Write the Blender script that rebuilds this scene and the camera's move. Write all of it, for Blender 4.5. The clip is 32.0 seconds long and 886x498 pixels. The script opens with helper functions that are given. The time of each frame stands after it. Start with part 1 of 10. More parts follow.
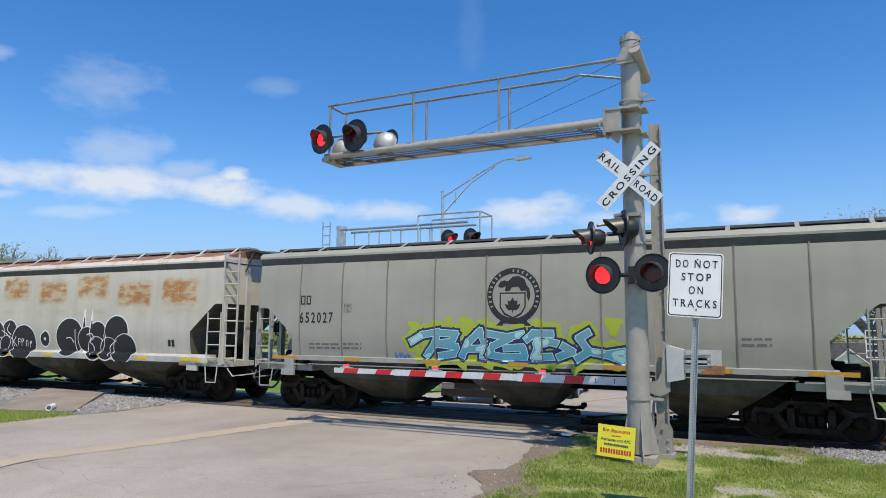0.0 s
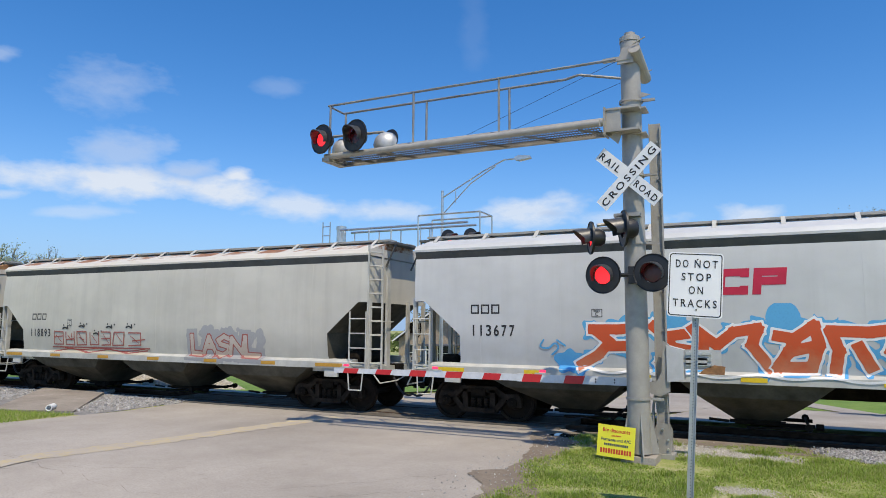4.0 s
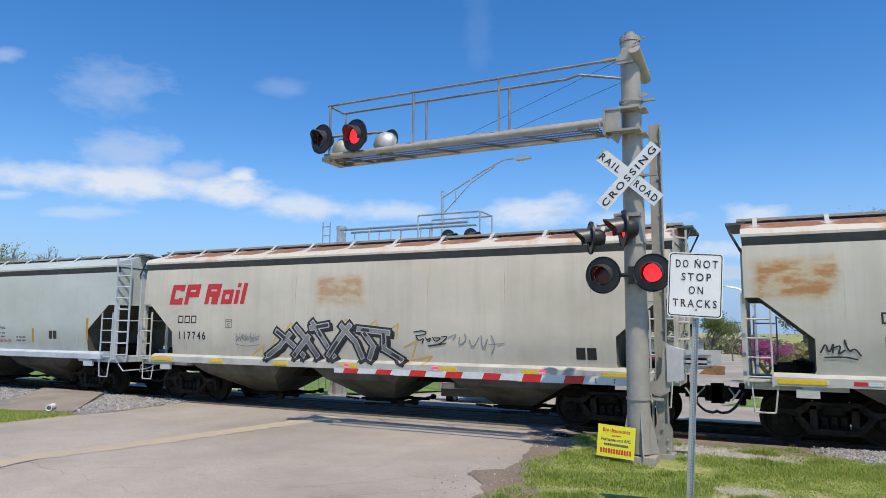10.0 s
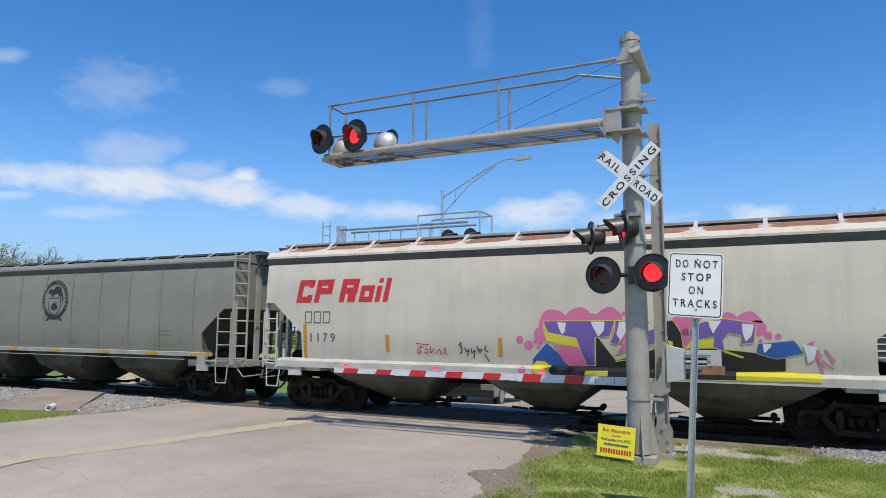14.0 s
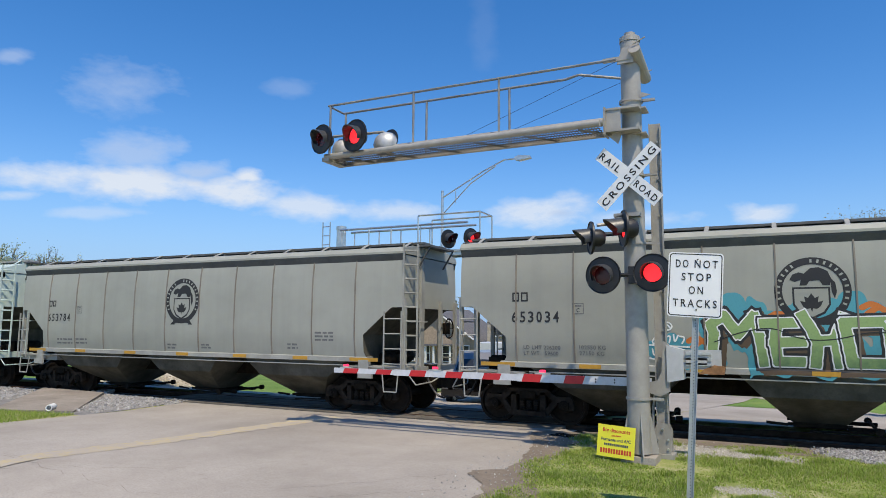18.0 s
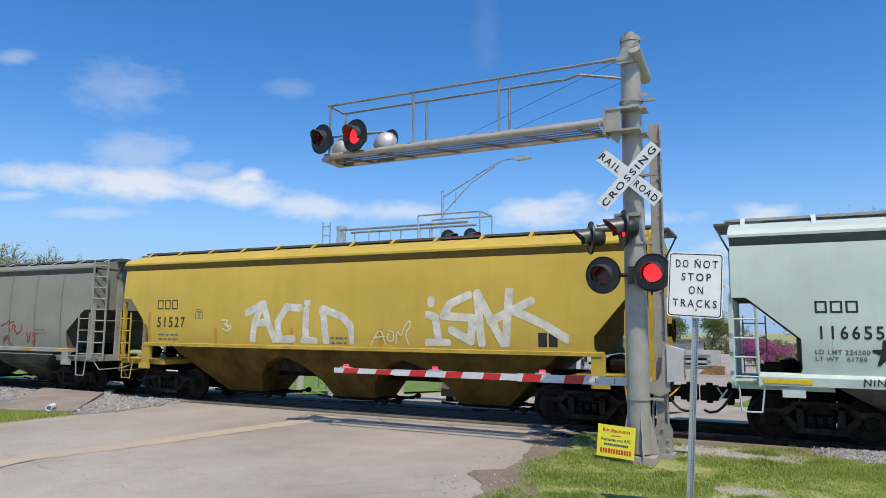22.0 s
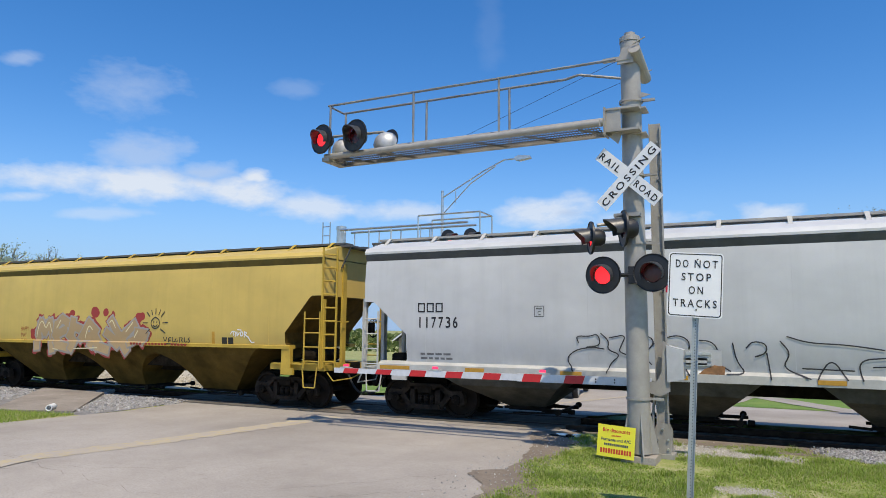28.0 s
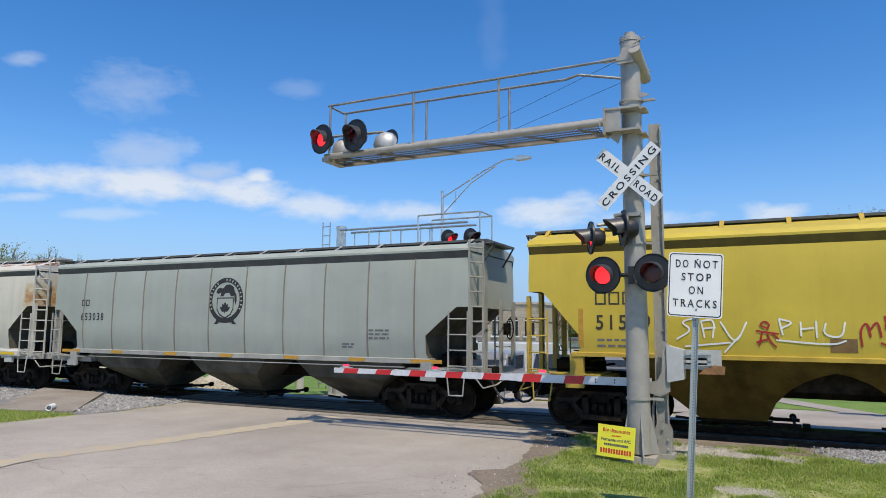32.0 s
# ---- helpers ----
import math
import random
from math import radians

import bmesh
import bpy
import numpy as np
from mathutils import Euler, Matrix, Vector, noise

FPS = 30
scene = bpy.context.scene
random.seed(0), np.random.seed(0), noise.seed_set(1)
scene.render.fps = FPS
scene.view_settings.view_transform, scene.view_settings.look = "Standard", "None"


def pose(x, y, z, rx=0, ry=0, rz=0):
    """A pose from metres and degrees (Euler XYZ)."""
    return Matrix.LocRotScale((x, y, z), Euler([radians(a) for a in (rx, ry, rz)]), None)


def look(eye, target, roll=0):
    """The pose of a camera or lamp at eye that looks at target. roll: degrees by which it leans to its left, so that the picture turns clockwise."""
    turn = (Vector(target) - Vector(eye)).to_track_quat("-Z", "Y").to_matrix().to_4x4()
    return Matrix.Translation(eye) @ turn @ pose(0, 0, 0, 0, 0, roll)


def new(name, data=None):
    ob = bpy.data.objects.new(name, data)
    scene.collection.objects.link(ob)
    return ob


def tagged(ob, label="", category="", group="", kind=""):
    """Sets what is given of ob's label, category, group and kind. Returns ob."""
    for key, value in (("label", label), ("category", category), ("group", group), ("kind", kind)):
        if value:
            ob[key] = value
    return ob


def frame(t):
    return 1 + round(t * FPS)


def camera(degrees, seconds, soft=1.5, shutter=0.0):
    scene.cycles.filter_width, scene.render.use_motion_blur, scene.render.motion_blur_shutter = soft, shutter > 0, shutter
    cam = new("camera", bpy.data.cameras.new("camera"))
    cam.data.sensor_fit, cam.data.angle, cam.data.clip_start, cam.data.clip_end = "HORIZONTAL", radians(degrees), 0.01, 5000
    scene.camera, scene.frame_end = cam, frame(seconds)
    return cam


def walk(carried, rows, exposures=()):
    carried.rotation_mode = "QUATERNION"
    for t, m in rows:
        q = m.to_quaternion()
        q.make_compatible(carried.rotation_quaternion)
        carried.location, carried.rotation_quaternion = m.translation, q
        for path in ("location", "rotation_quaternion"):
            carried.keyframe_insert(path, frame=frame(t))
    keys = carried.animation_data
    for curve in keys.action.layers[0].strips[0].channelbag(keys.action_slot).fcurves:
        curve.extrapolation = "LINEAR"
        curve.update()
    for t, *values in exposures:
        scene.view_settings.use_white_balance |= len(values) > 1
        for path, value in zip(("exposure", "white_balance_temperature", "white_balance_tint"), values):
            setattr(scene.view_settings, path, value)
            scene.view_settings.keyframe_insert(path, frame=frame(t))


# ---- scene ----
import functools

# ---- camera ----
EYE_Z = 2.19
cam = camera(66.29, 32.0, soft=0.6)
VIEW = Matrix.Translation((0, 0, EYE_Z)) @ Euler((radians(90 + 6.713), 0, radians(25.818))).to_matrix().to_4x4() @ pose(0, 0, 0, 0, 0, 0.458)
walk(cam, [(0.0, VIEW), (32.0, VIEW)], exposures=((0.0, 0.0), (32.0, 0.0)))

# ---- daylight ----
SUN_TO = Vector((2.2, -2.3, 5.8)).normalized()
world = bpy.data.worlds.new("daylight")
scene.world = world
world.use_nodes = True
wn = world.node_tree
sky = wn.nodes.new("ShaderNodeTexSky")
sky.sky_type, sky.sun_disc = "NISHITA", False
sky.sun_elevation = math.asin(SUN_TO.z)
sky.sun_rotation = math.atan2(SUN_TO.x, SUN_TO.y)
sky.air_density, sky.dust_density, sky.ozone_density = 1.0, 0.05, 2.3
bg = wn.nodes["Background"]
tone = wn.nodes.new("ShaderNodeHueSaturation")
tone.inputs["Saturation"].default_value, tone.inputs["Value"].default_value = 1.30, 1.02
cool = wn.nodes.new("ShaderNodeMix")
cool.data_type, cool.blend_type = "RGBA", "MULTIPLY"
cool.inputs[0].default_value = 1.0
cool.inputs[7].default_value = (0.97, 0.98, 1.07, 1)
wn.links.new(sky.outputs[0], cool.inputs[6])
wn.links.new(cool.outputs[2], tone.inputs["Color"])
wn.links.new(tone.outputs[0], bg.inputs[0])
bg.inputs[1].default_value = 0.15
sun = new("sun", bpy.data.lights.new("sun", "SUN"))
sun.data.energy, sun.data.angle, sun.data.color = 4.35, radians(0.5), (1.0, 0.875, 0.68)
sun.matrix_world = look((0, 0, 30), Vector((0, 0, 30)) - SUN_TO)

# ---- materials ----
MATS = {}


def shader(name):
    m = bpy.data.materials.new(name)
    m.use_nodes = True
    return m, m.node_tree.nodes, m.node_tree.links, m.node_tree.nodes["Principled BSDF"]


def ramp(n, l, src, stops):
    r = n.new("ShaderNodeValToRGB")
    e = r.color_ramp.elements
    while len(e) < len(stops):
        e.new(0.5)
    for el, (p, c) in zip(e, stops):
        el.position, el.color = p, (c, c, c, 1) if isinstance(c, (int, float)) else (*c, 1)
    l.new(src, r.inputs[0])
    return r.outputs[0]


def noisy(n, l, scale, stretch=(1, 1, 1), detail=5, rough=0.6, world_space=False, offset=(0, 0, 0)):
    if world_space:
        co = n.new("ShaderNodeNewGeometry").outputs["Position"]
    else:
        co = n.new("ShaderNodeTexCoord").outputs["Object"]
    mp = n.new("ShaderNodeMapping")
    mp.inputs["Scale"].default_value = stretch
    mp.inputs["Location"].default_value = offset
    l.new(co, mp.inputs[0])
    t = n.new("ShaderNodeTexNoise")
    t.inputs["Scale"].default_value, t.inputs["Detail"].default_value, t.inputs["Roughness"].default_value = scale, detail, rough
    l.new(mp.outputs[0], t.inputs[0])
    return t.outputs[0]


def mixed(n, l, fac, a, b):
    m = n.new("ShaderNodeMix")
    m.data_type = "RGBA"
    for i, v in ((0, fac), (6, a), (7, b)):
        if isinstance(v, (int, float)):
            m.inputs[i].default_value = v
        elif isinstance(v, tuple):
            m.inputs[i].default_value = (*v, 1)
        else:
            l.new(v, m.inputs[i])
    return m.outputs[2]


def times(n, l, a, b):
    m = n.new("ShaderNodeMath")
    m.operation = "MULTIPLY"
    for i, v in ((0, a), (1, b)):
        if isinstance(v, (int, float)):
            m.inputs[i].default_value = v
        else:
            l.new(v, m.inputs[i])
    return m.outputs[0]


def bumped(n, l, p, src, strength, dist=0.02):
    b = n.new("ShaderNodeBump")
    b.inputs["Strength"].default_value, b.inputs["Distance"].default_value = strength, dist
    l.new(src, b.inputs["Height"])
    l.new(b.outputs[0], p.inputs["Normal"])


def plain(name, col, rough=0.6, metal=0.0, var=0.25, scale=4.0, bump=0.15, emit=0.0, world_space=False, shine=0.5):
    """A surface with variation at two scales and fine relief."""
    if name in MATS:
        return MATS[name]
    m, n, l, p = shader(name)
    big = noisy(n, l, scale, world_space=world_space)
    small = noisy(n, l, scale * 14, world_space=world_space)
    dark = tuple(c * (1 - var) for c in col)
    light = tuple(min(1, c * (1 + var * 0.6)) for c in col)
    c1 = mixed(n, l, ramp(n, l, big, ((0.3, 0.0), (0.7, 1.0))), dark, light)
    c2 = mixed(n, l, times(n, l, ramp(n, l, small, ((0.45, 0.0), (0.75, 1.0))), 0.35), c1, dark)
    l.new(c2, p.inputs["Base Color"])
    p.inputs["Roughness"].default_value, p.inputs["Metallic"].default_value = rough, metal
    p.inputs["Specular IOR Level"].default_value = shine
    if bump:
        bumped(n, l, p, small, bump)
    if emit:
        p.inputs["Emission Color"].default_value = (*col, 1)
        p.inputs["Emission Strength"].default_value = emit
    MATS[name] = m
    return m


def paint(name, col, rust=0.0, grime=0.3, seed=0.0, ribbed=False, patches=0.0):
    """Weathered paint of a rail car: broad fading, vertical streaks, road dirt, rust spots and rusty bands."""
    if name in MATS:
        return MATS[name]
    m, n, l, p = shader(name)
    fade = noisy(n, l, 0.45, (1, 1, 1.6), 4, offset=(seed, 0, 0))
    streak = noisy(n, l, 2.2, (1.6, 1, 0.12), 5, offset=(seed * 3, 0, 0))
    fine = noisy(n, l, 40, (1, 1, 1), 3)
    c = mixed(n, l, ramp(n, l, fade, ((0.3, 0.0), (0.75, 1.0))), tuple(v * 0.86 for v in col), tuple(min(1, v * 1.08) for v in col))
    c = mixed(n, l, times(n, l, ramp(n, l, streak, ((0.45, 0.0), (0.8, 1.0))), grime), c, tuple(v * 0.62 for v in col))
    c = mixed(n, l, times(n, l, ramp(n, l, fine, ((0.55, 0.0), (0.8, 1.0))), 0.25), c, tuple(v * 0.7 for v in col))
    # dust thrown up along the bottom of the sheet
    sep = n.new("ShaderNodeSeparateXYZ")
    l.new(n.new("ShaderNodeTexCoord").outputs["Object"], sep.inputs[0])
    splash = noisy(n, l, 1.7, (1.0, 1, 0.6), 6, offset=(seed, 0, 4))
    mr = n.new("ShaderNodeMapRange")
    mr.inputs[1].default_value, mr.inputs[2].default_value, mr.inputs[3].default_value, mr.inputs[4].default_value = 1.0, 2.1, 1.0, 0.0
    l.new(sep.outputs[2], mr.inputs[0])
    c = mixed(n, l, times(n, l, times(n, l, mr.outputs[0], ramp(n, l, splash, ((0.3, 0.0), (0.8, 1.0)))), 0.55), c, (0.16, 0.15, 0.125))
    if rust:
        # stained panels under the eave: an ochre wash, and rust in level streaks at its heart
        def op(kind, a, b=0.0, c_=None):
            q = n.new("ShaderNodeMath")
            q.operation = kind
            for k, v in enumerate((a, b) if c_ is None else (a, b, c_)):
                if isinstance(v, (int, float)):
                    q.inputs[k].default_value = v
                else:
                    l.new(v, q.inputs[k])
            return q.outputs[0]

        cell = op("ADD", op("DIVIDE", sep.outputs[0], 1.95), seed + 0.5)
        pick = n.new("ShaderNodeTexWhiteNoise")
        pick.noise_dimensions = "1D"
        l.new(op("FLOOR", cell), pick.inputs["W"])
        wob = noisy(n, l, 2.4, (1, 1, 1), 4, 0.6, offset=(seed, 0, 3))
        across = op("ABSOLUTE", op("SUBTRACT", op("FRACT", cell), 0.5))
        wide = ramp(n, l, op("ADD", across, op("MULTIPLY", wob, 0.22)), ((0.42, 1.0), (0.54, 0.0)))
        rise = op("MULTIPLY", op("SUBTRACT", pick.outputs[0], 0.5), 0.36)
        depth = op("ABSOLUTE", op("SUBTRACT", op("ADD", sep.outputs[2], rise), 3.34))
        tall = ramp(n, l, op("ADD", depth, op("MULTIPLY", wob, 0.30)), ((0.42, 1.0), (0.64, 0.0)))
        chosen = ramp(n, l, pick.outputs[0], ((1.02 - rust, 0.0), (1.14 - rust, 1.0)))
        field = op("MULTIPLY", op("MULTIPLY", wide, tall), chosen)
        level = noisy(n, l, 2.6, (0.7, 1, 1.9), 7, 0.62, offset=(seed * 2, 0, 0))
        c = mixed(n, l, op("MULTIPLY", field, 0.62), c, (0.50, 0.40, 0.22))
        core = op("MULTIPLY", op("MULTIPLY", field, field), ramp(n, l, level, ((0.40, 0.0), (0.55, 1.0))))
        c = mixed(n, l, op("MULTIPLY", core, 0.90), c, mixed(n, l, ramp(n, l, level, ((0.45, 0.0), (0.7, 1.0))), (0.46, 0.22, 0.055), (0.34, 0.135, 0.035)))
        # a level stain halfway down, and pale runs below
        low = ramp(n, l, op("ABSOLUTE", op("SUBTRACT", sep.outputs[2], 2.62)), ((0.03, 1.0), (0.16, 0.0)))
        c = mixed(n, l, op("MULTIPLY", op("MULTIPLY", op("MULTIPLY", low, wide), ramp(n, l, level, ((0.42, 0.0), (0.62, 1.0)))), 0.45 * rust), c, (0.46, 0.38, 0.22))
        wash = noisy(n, l, 1.0, (1.5, 1, 0.25), 5, 0.6, offset=(seed * 2, 0, 1))
        c = mixed(n, l, times(n, l, ramp(n, l, wash, ((0.48, 0.0), (0.7, 1.0))), 0.25 * min(1.0, rust + 0.2)), c, (0.42, 0.37, 0.27))
    l.new(c, p.inputs["Base Color"])
    p.inputs["Roughness"].default_value = 0.5
    bumped(n, l, p, streak, 0.08, 0.03)
    MATS[name] = m
    return m


def rusty_roof(name, col, seed, amount, step, start):
    """White roof sheet with red-brown rust on the upper slope, worn through between the walkway brackets."""
    if name in MATS:
        return MATS[name]
    m, n, l, p = shader(name)
    big = noisy(n, l, 1.1, (0.7, 1, 2.2), 8, 0.7, offset=(seed, 0, 0))
    fine = noisy(n, l, 12, detail=5)
    sep = n.new("ShaderNodeSeparateXYZ")
    l.new(n.new("ShaderNodeTexCoord").outputs["Object"], sep.inputs[0])

    def op(kind, a, b):
        o = n.new("ShaderNodeMath")
        o.operation = kind
        for i, v in ((0, a), (1, b)):
            if isinstance(v, (int, float)):
                o.inputs[i].default_value = v
            else:
                l.new(v, o.inputs[i])
        return o.outputs[0]

    mid = op("PINGPONG", op("ADD", sep.outputs[0], start), step / 2)
    mid = op("MULTIPLY", op("MINIMUM", mid, step * 0.22), 1.0 / (step * 0.22))
    mr = n.new("ShaderNodeMapRange")
    mr.inputs[1].default_value, mr.inputs[2].default_value, mr.inputs[3].default_value, mr.inputs[4].default_value = 4.20, 4.31, -0.45, 0.12
    l.new(sep.outputs[2], mr.inputs[0])
    f = op("ADD", op("ADD", big, op("MULTIPLY", mid, 0.36)), mr.outputs[0])
    tone = mixed(n, l, ramp(n, l, fine, ((0.3, 0.0), (0.7, 1.0))), (0.19, 0.075, 0.040), (0.35, 0.17, 0.085))
    lo = 1.02 - amount * 0.42
    c = mixed(n, l, ramp(n, l, f, ((lo, 0.0), (lo + 0.10, 1.0))), tuple(col), tone)
    wash = noisy(n, l, 1.3, (1.6, 1, 0.5), 5, 0.65, offset=(seed * 2, 3, 0))
    c = mixed(n, l, times(n, l, ramp(n, l, wash, ((0.53, 0.0), (0.68, 1.0))), 0.7 * amount), c, (0.46, 0.27, 0.09))
    l.new(c, p.inputs["Base Color"])
    p.inputs["Roughness"].default_value = 0.75
    bumped(n, l, p, fine, 0.2)
    MATS[name] = m
    return m


def glow(name, col, strength):
    if name in MATS:
        return MATS[name]
    m, n, l, p = shader(name)
    p.inputs["Base Color"].default_value = (*col, 1)
    p.inputs["Emission Color"].default_value = (*col, 1)
    p.inputs["Emission Strength"].default_value = strength
    MATS[name] = m
    return m


def ground_mat(name, stops, scale, bump=0.5, dist=0.03, rough=0.95, fine=30, speck=None, broad=None):
    """Ground cover in world metres: colours blended by broad and fine noise."""
    m, n, l, p = shader(name)
    a = noisy(n, l, scale, world_space=True, detail=8, rough=0.65)
    b = noisy(n, l, fine, world_space=True, detail=4)
    c = ramp(n, l, a, stops)
    c = mixed(n, l, times(n, l, ramp(n, l, b, ((0.4, 0.0), (0.75, 1.0))), 0.45), c, speck or tuple(v * 0.55 for v in stops[0][1]))
    if broad:
        # worn lanes and old stains several metres across
        d = noisy(n, l, 0.16, (1.0, 0.55, 1.0), 6, 0.55, world_space=True, offset=(3, 1, 0))
        k = n.new("ShaderNodeMix")
        k.data_type, k.blend_type = "RGBA", "MULTIPLY"
        k.inputs[0].default_value = 1.0
        l.new(c, k.inputs[6])
        l.new(ramp(n, l, d, ((0.36, broad[0]), (0.62, broad[1]))), k.inputs[7])
        e = noisy(n, l, 7.0, world_space=True, detail=7, rough=0.7)
        c = mixed(n, l, times(n, l, ramp(n, l, e, ((0.60, 0.0), (0.72, 1.0))), 0.35), k.outputs[2], speck)
    l.new(c, p.inputs["Base Color"])
    p.inputs["Roughness"].default_value = rough
    bumped(n, l, p, b, bump, dist)
    return m


GALV = plain("galvanised steel", (0.38, 0.36, 0.325), 0.5, 0.2, 0.2, 3.0, 0.08)
ALU = plain("brushed aluminium", (0.6, 0.6, 0.58), 0.35, 0.8, 0.15, 5.0, 0.06)
BLACK = plain("black enamel", (0.018, 0.018, 0.02), 0.45, 0.0, 0.3, 6.0, 0.05)
GRIME = plain("oily black iron", (0.020, 0.016, 0.012), 0.8, 0.0, 0.5, 5.0, 0.5, shine=0.06)
GEAR = plain("sooty cast steel", (0.038, 0.029, 0.022), 0.8, 0.0, 0.75, 4.0, 0.6, shine=0.08)
RUSTY = plain("rusty cast steel", (0.075, 0.046, 0.032), 0.85, 0.0, 0.5, 6.0, 0.5, shine=0.1)
TREAD = plain("worn wheel steel", (0.026, 0.018, 0.013), 0.75, 0.0, 0.4, 5.0, 0.2, shine=0.12)
WHITE = plain("white sign sheeting", (0.78, 0.79, 0.80), 0.45, 0.0, 0.06, 3.0, 0.02)
INK = plain("black lettering", (0.02, 0.02, 0.022), 0.6, 0.0, 0.2, 20.0, 0.0)
REDSTRIPE = plain("red reflective film", (0.55, 0.02, 0.025), 0.4, 0.0, 0.12, 8.0, 0.02)
WHITESTRIPE = plain("white reflective film", (0.62, 0.64, 0.67), 0.4, 0.0, 0.12, 8.0, 0.02)
YELLOWFILM = plain("yellow reflector film", (0.72, 0.50, 0.015), 0.45, 0.0, 0.15, 9.0, 0.02)
AMBERFILM = plain("faded amber reflector film", (0.50, 0.27, 0.03), 0.5, 0.0, 0.2, 9.0, 0.02)
DARKRED = plain("unlit red lens", (0.06, 0.004, 0.005), 0.25, 0.0, 0.2, 30.0, 0.1)
LIT = glow("lit red lamps", (1.0, 0.022, 0.03), 1.5)
MARKER = glow("red marker lamp", (1.0, 0.03, 0.10), 1.2)
CONCRETE = ground_mat("worn concrete", ((0.28, (0.30, 0.262, 0.218)), (0.45, (0.385, 0.345, 0.293)), (0.55, (0.42, 0.378, 0.325)), (0.72, (0.475, 0.43, 0.372))), 0.35, 0.45, 0.008, 0.9, 42, (0.17, 0.15, 0.13), (0.80, 1.06))
GRASS = ground_mat("grassy ground", ((0.3, (0.19, 0.25, 0.05)), (0.46, (0.29, 0.32, 0.09)), (0.58, (0.40, 0.38, 0.18)), (0.74, (0.54, 0.48, 0.33))), 1.3, 0.8, 0.03, 0.95, 26)
DIRT = ground_mat("gravelly dirt", ((0.3, (0.17, 0.135, 0.10)), (0.6, (0.25, 0.205, 0.155)), (0.8, (0.35, 0.30, 0.24))), 0.8, 0.8, 0.03, 0.95, 22)
BALLAST = ground_mat("grey ballast bed", ((0.3, (0.16, 0.15, 0.14)), (0.6, (0.28, 0.27, 0.26)), (0.8, (0.40, 0.39, 0.37))), 3.0, 1.0, 0.06, 0.95, 14)


# ---- mesh building ----
class Shape:
    """Collects boxes, bars, prisms and turned forms into one mesh."""

    def __init__(self):
        self.v, self.f = [], []

    def add(self, verts, faces):
        k = len(self.v)
        self.v += [tuple(p) for p in verts]
        self.f += [tuple(i + k for i in f) for f in faces]
        return self

    def box(self, x0, x1, y0, y1, z0, z1, m=None):
        c = [(x, y, z) for x in (x0, x1) for y in (y0, y1) for z in (z0, z1)]
        if m is not None:
            c = [tuple(m @ Vector(p)) for p in c]
        return self.add(c, [(0, 1, 3, 2), (4, 6, 7, 5), (0, 4, 5, 1), (2, 3, 7, 6), (0, 2, 6, 4), (1, 5, 7, 3)])

    def bar(self, a, b, r, n=6, r2=None):
        """A round bar from a to b."""
        a, b = Vector(a), Vector(b)
        d = b - a
        if d.length < 1e-6:
            return self
        u = d.orthogonal().normalized()
        w = d.normalized().cross(u)
        r2 = r if r2 is None else r2
        ring = [(math.cos(2 * math.pi * i / n), math.sin(2 * math.pi * i / n)) for i in range(n)]
        vs = [a + (u * c + w * s) * r for c, s in ring] + [b + (u * c + w * s) * r2 for c, s in ring]
        fs = [(i, (i + 1) % n, n + (i + 1) % n, n + i) for i in range(n)]
        return self.add(vs, fs + [tuple(range(n - 1, -1, -1)), tuple(range(n, 2 * n))])

    def path(self, pts, r, n=6):
        for a, b in zip(pts, pts[1:]):
            self.bar(a, b, r, n)
        return self

    def prism(self, outline, y0, y1, m=None):
        """An outline in x and z, drawn out from y0 to y1."""
        k = len(outline)
        vs = [(x, y0, z) for x, z in outline] + [(x, y1, z) for x, z in outline]
        if m is not None:
            vs = [tuple(m @ Vector(p)) for p in vs]
        fs = [(i, (i + 1) % k, k + (i + 1) % k, k + i) for i in range(k)]
        return self.add(vs, fs + [tuple(range(k - 1, -1, -1)), tuple(range(k, 2 * k))])

    def turned(self, profile, n=24, m=None, caps=True):
        """A profile of (radius, height), turned round z."""
        vs = [(r * math.cos(2 * math.pi * i / n), r * math.sin(2 * math.pi * i / n), z) for r, z in profile for i in range(n)]
        if m is not None:
            vs = [tuple(m @ Vector(p)) for p in vs]
        k = len(profile)
        fs = [(j * n + i, j * n + (i + 1) % n, (j + 1) * n + (i + 1) % n, (j + 1) * n + i) for j in range(k - 1) for i in range(n)]
        if caps:
            fs += [tuple(range(n - 1, -1, -1)), tuple(range((k - 1) * n, k * n))]
        return self.add(vs, fs)

    def mesh(self, name, material=None, smooth=False):
        me = bpy.data.meshes.new(name)
        me.from_pydata(self.v, [], self.f)
        if material is not None:
            me.materials.append(material)
        if smooth:
            me.polygons.foreach_set("use_smooth", [True] * len(me.polygons))
            me.set_sharp_from_angle(angle=radians(35))
        me.update()
        bm = bmesh.new()
        bm.from_mesh(me)
        bmesh.ops.recalc_face_normals(bm, faces=bm.faces)
        bm.to_mesh(me)
        bm.free()
        return me


def part(name, shape, material=None, parent=None, label="", m=None, smooth=False):
    """Links a shape, or a mesh, as one mesh object under a thing or a part."""
    me = shape.mesh(name, material, smooth) if isinstance(shape, Shape) else shape
    ob = new(name, me)
    if parent is not None:
        ob.parent = parent
    if m is not None:
        ob.matrix_local = m
    if label:
        ob["label"] = label
    return ob


def recolour(ob, material):
    """Gives one object its own material on a shared mesh."""
    ob.material_slots[0].link = "OBJECT"
    ob.material_slots[0].material = material
    return ob




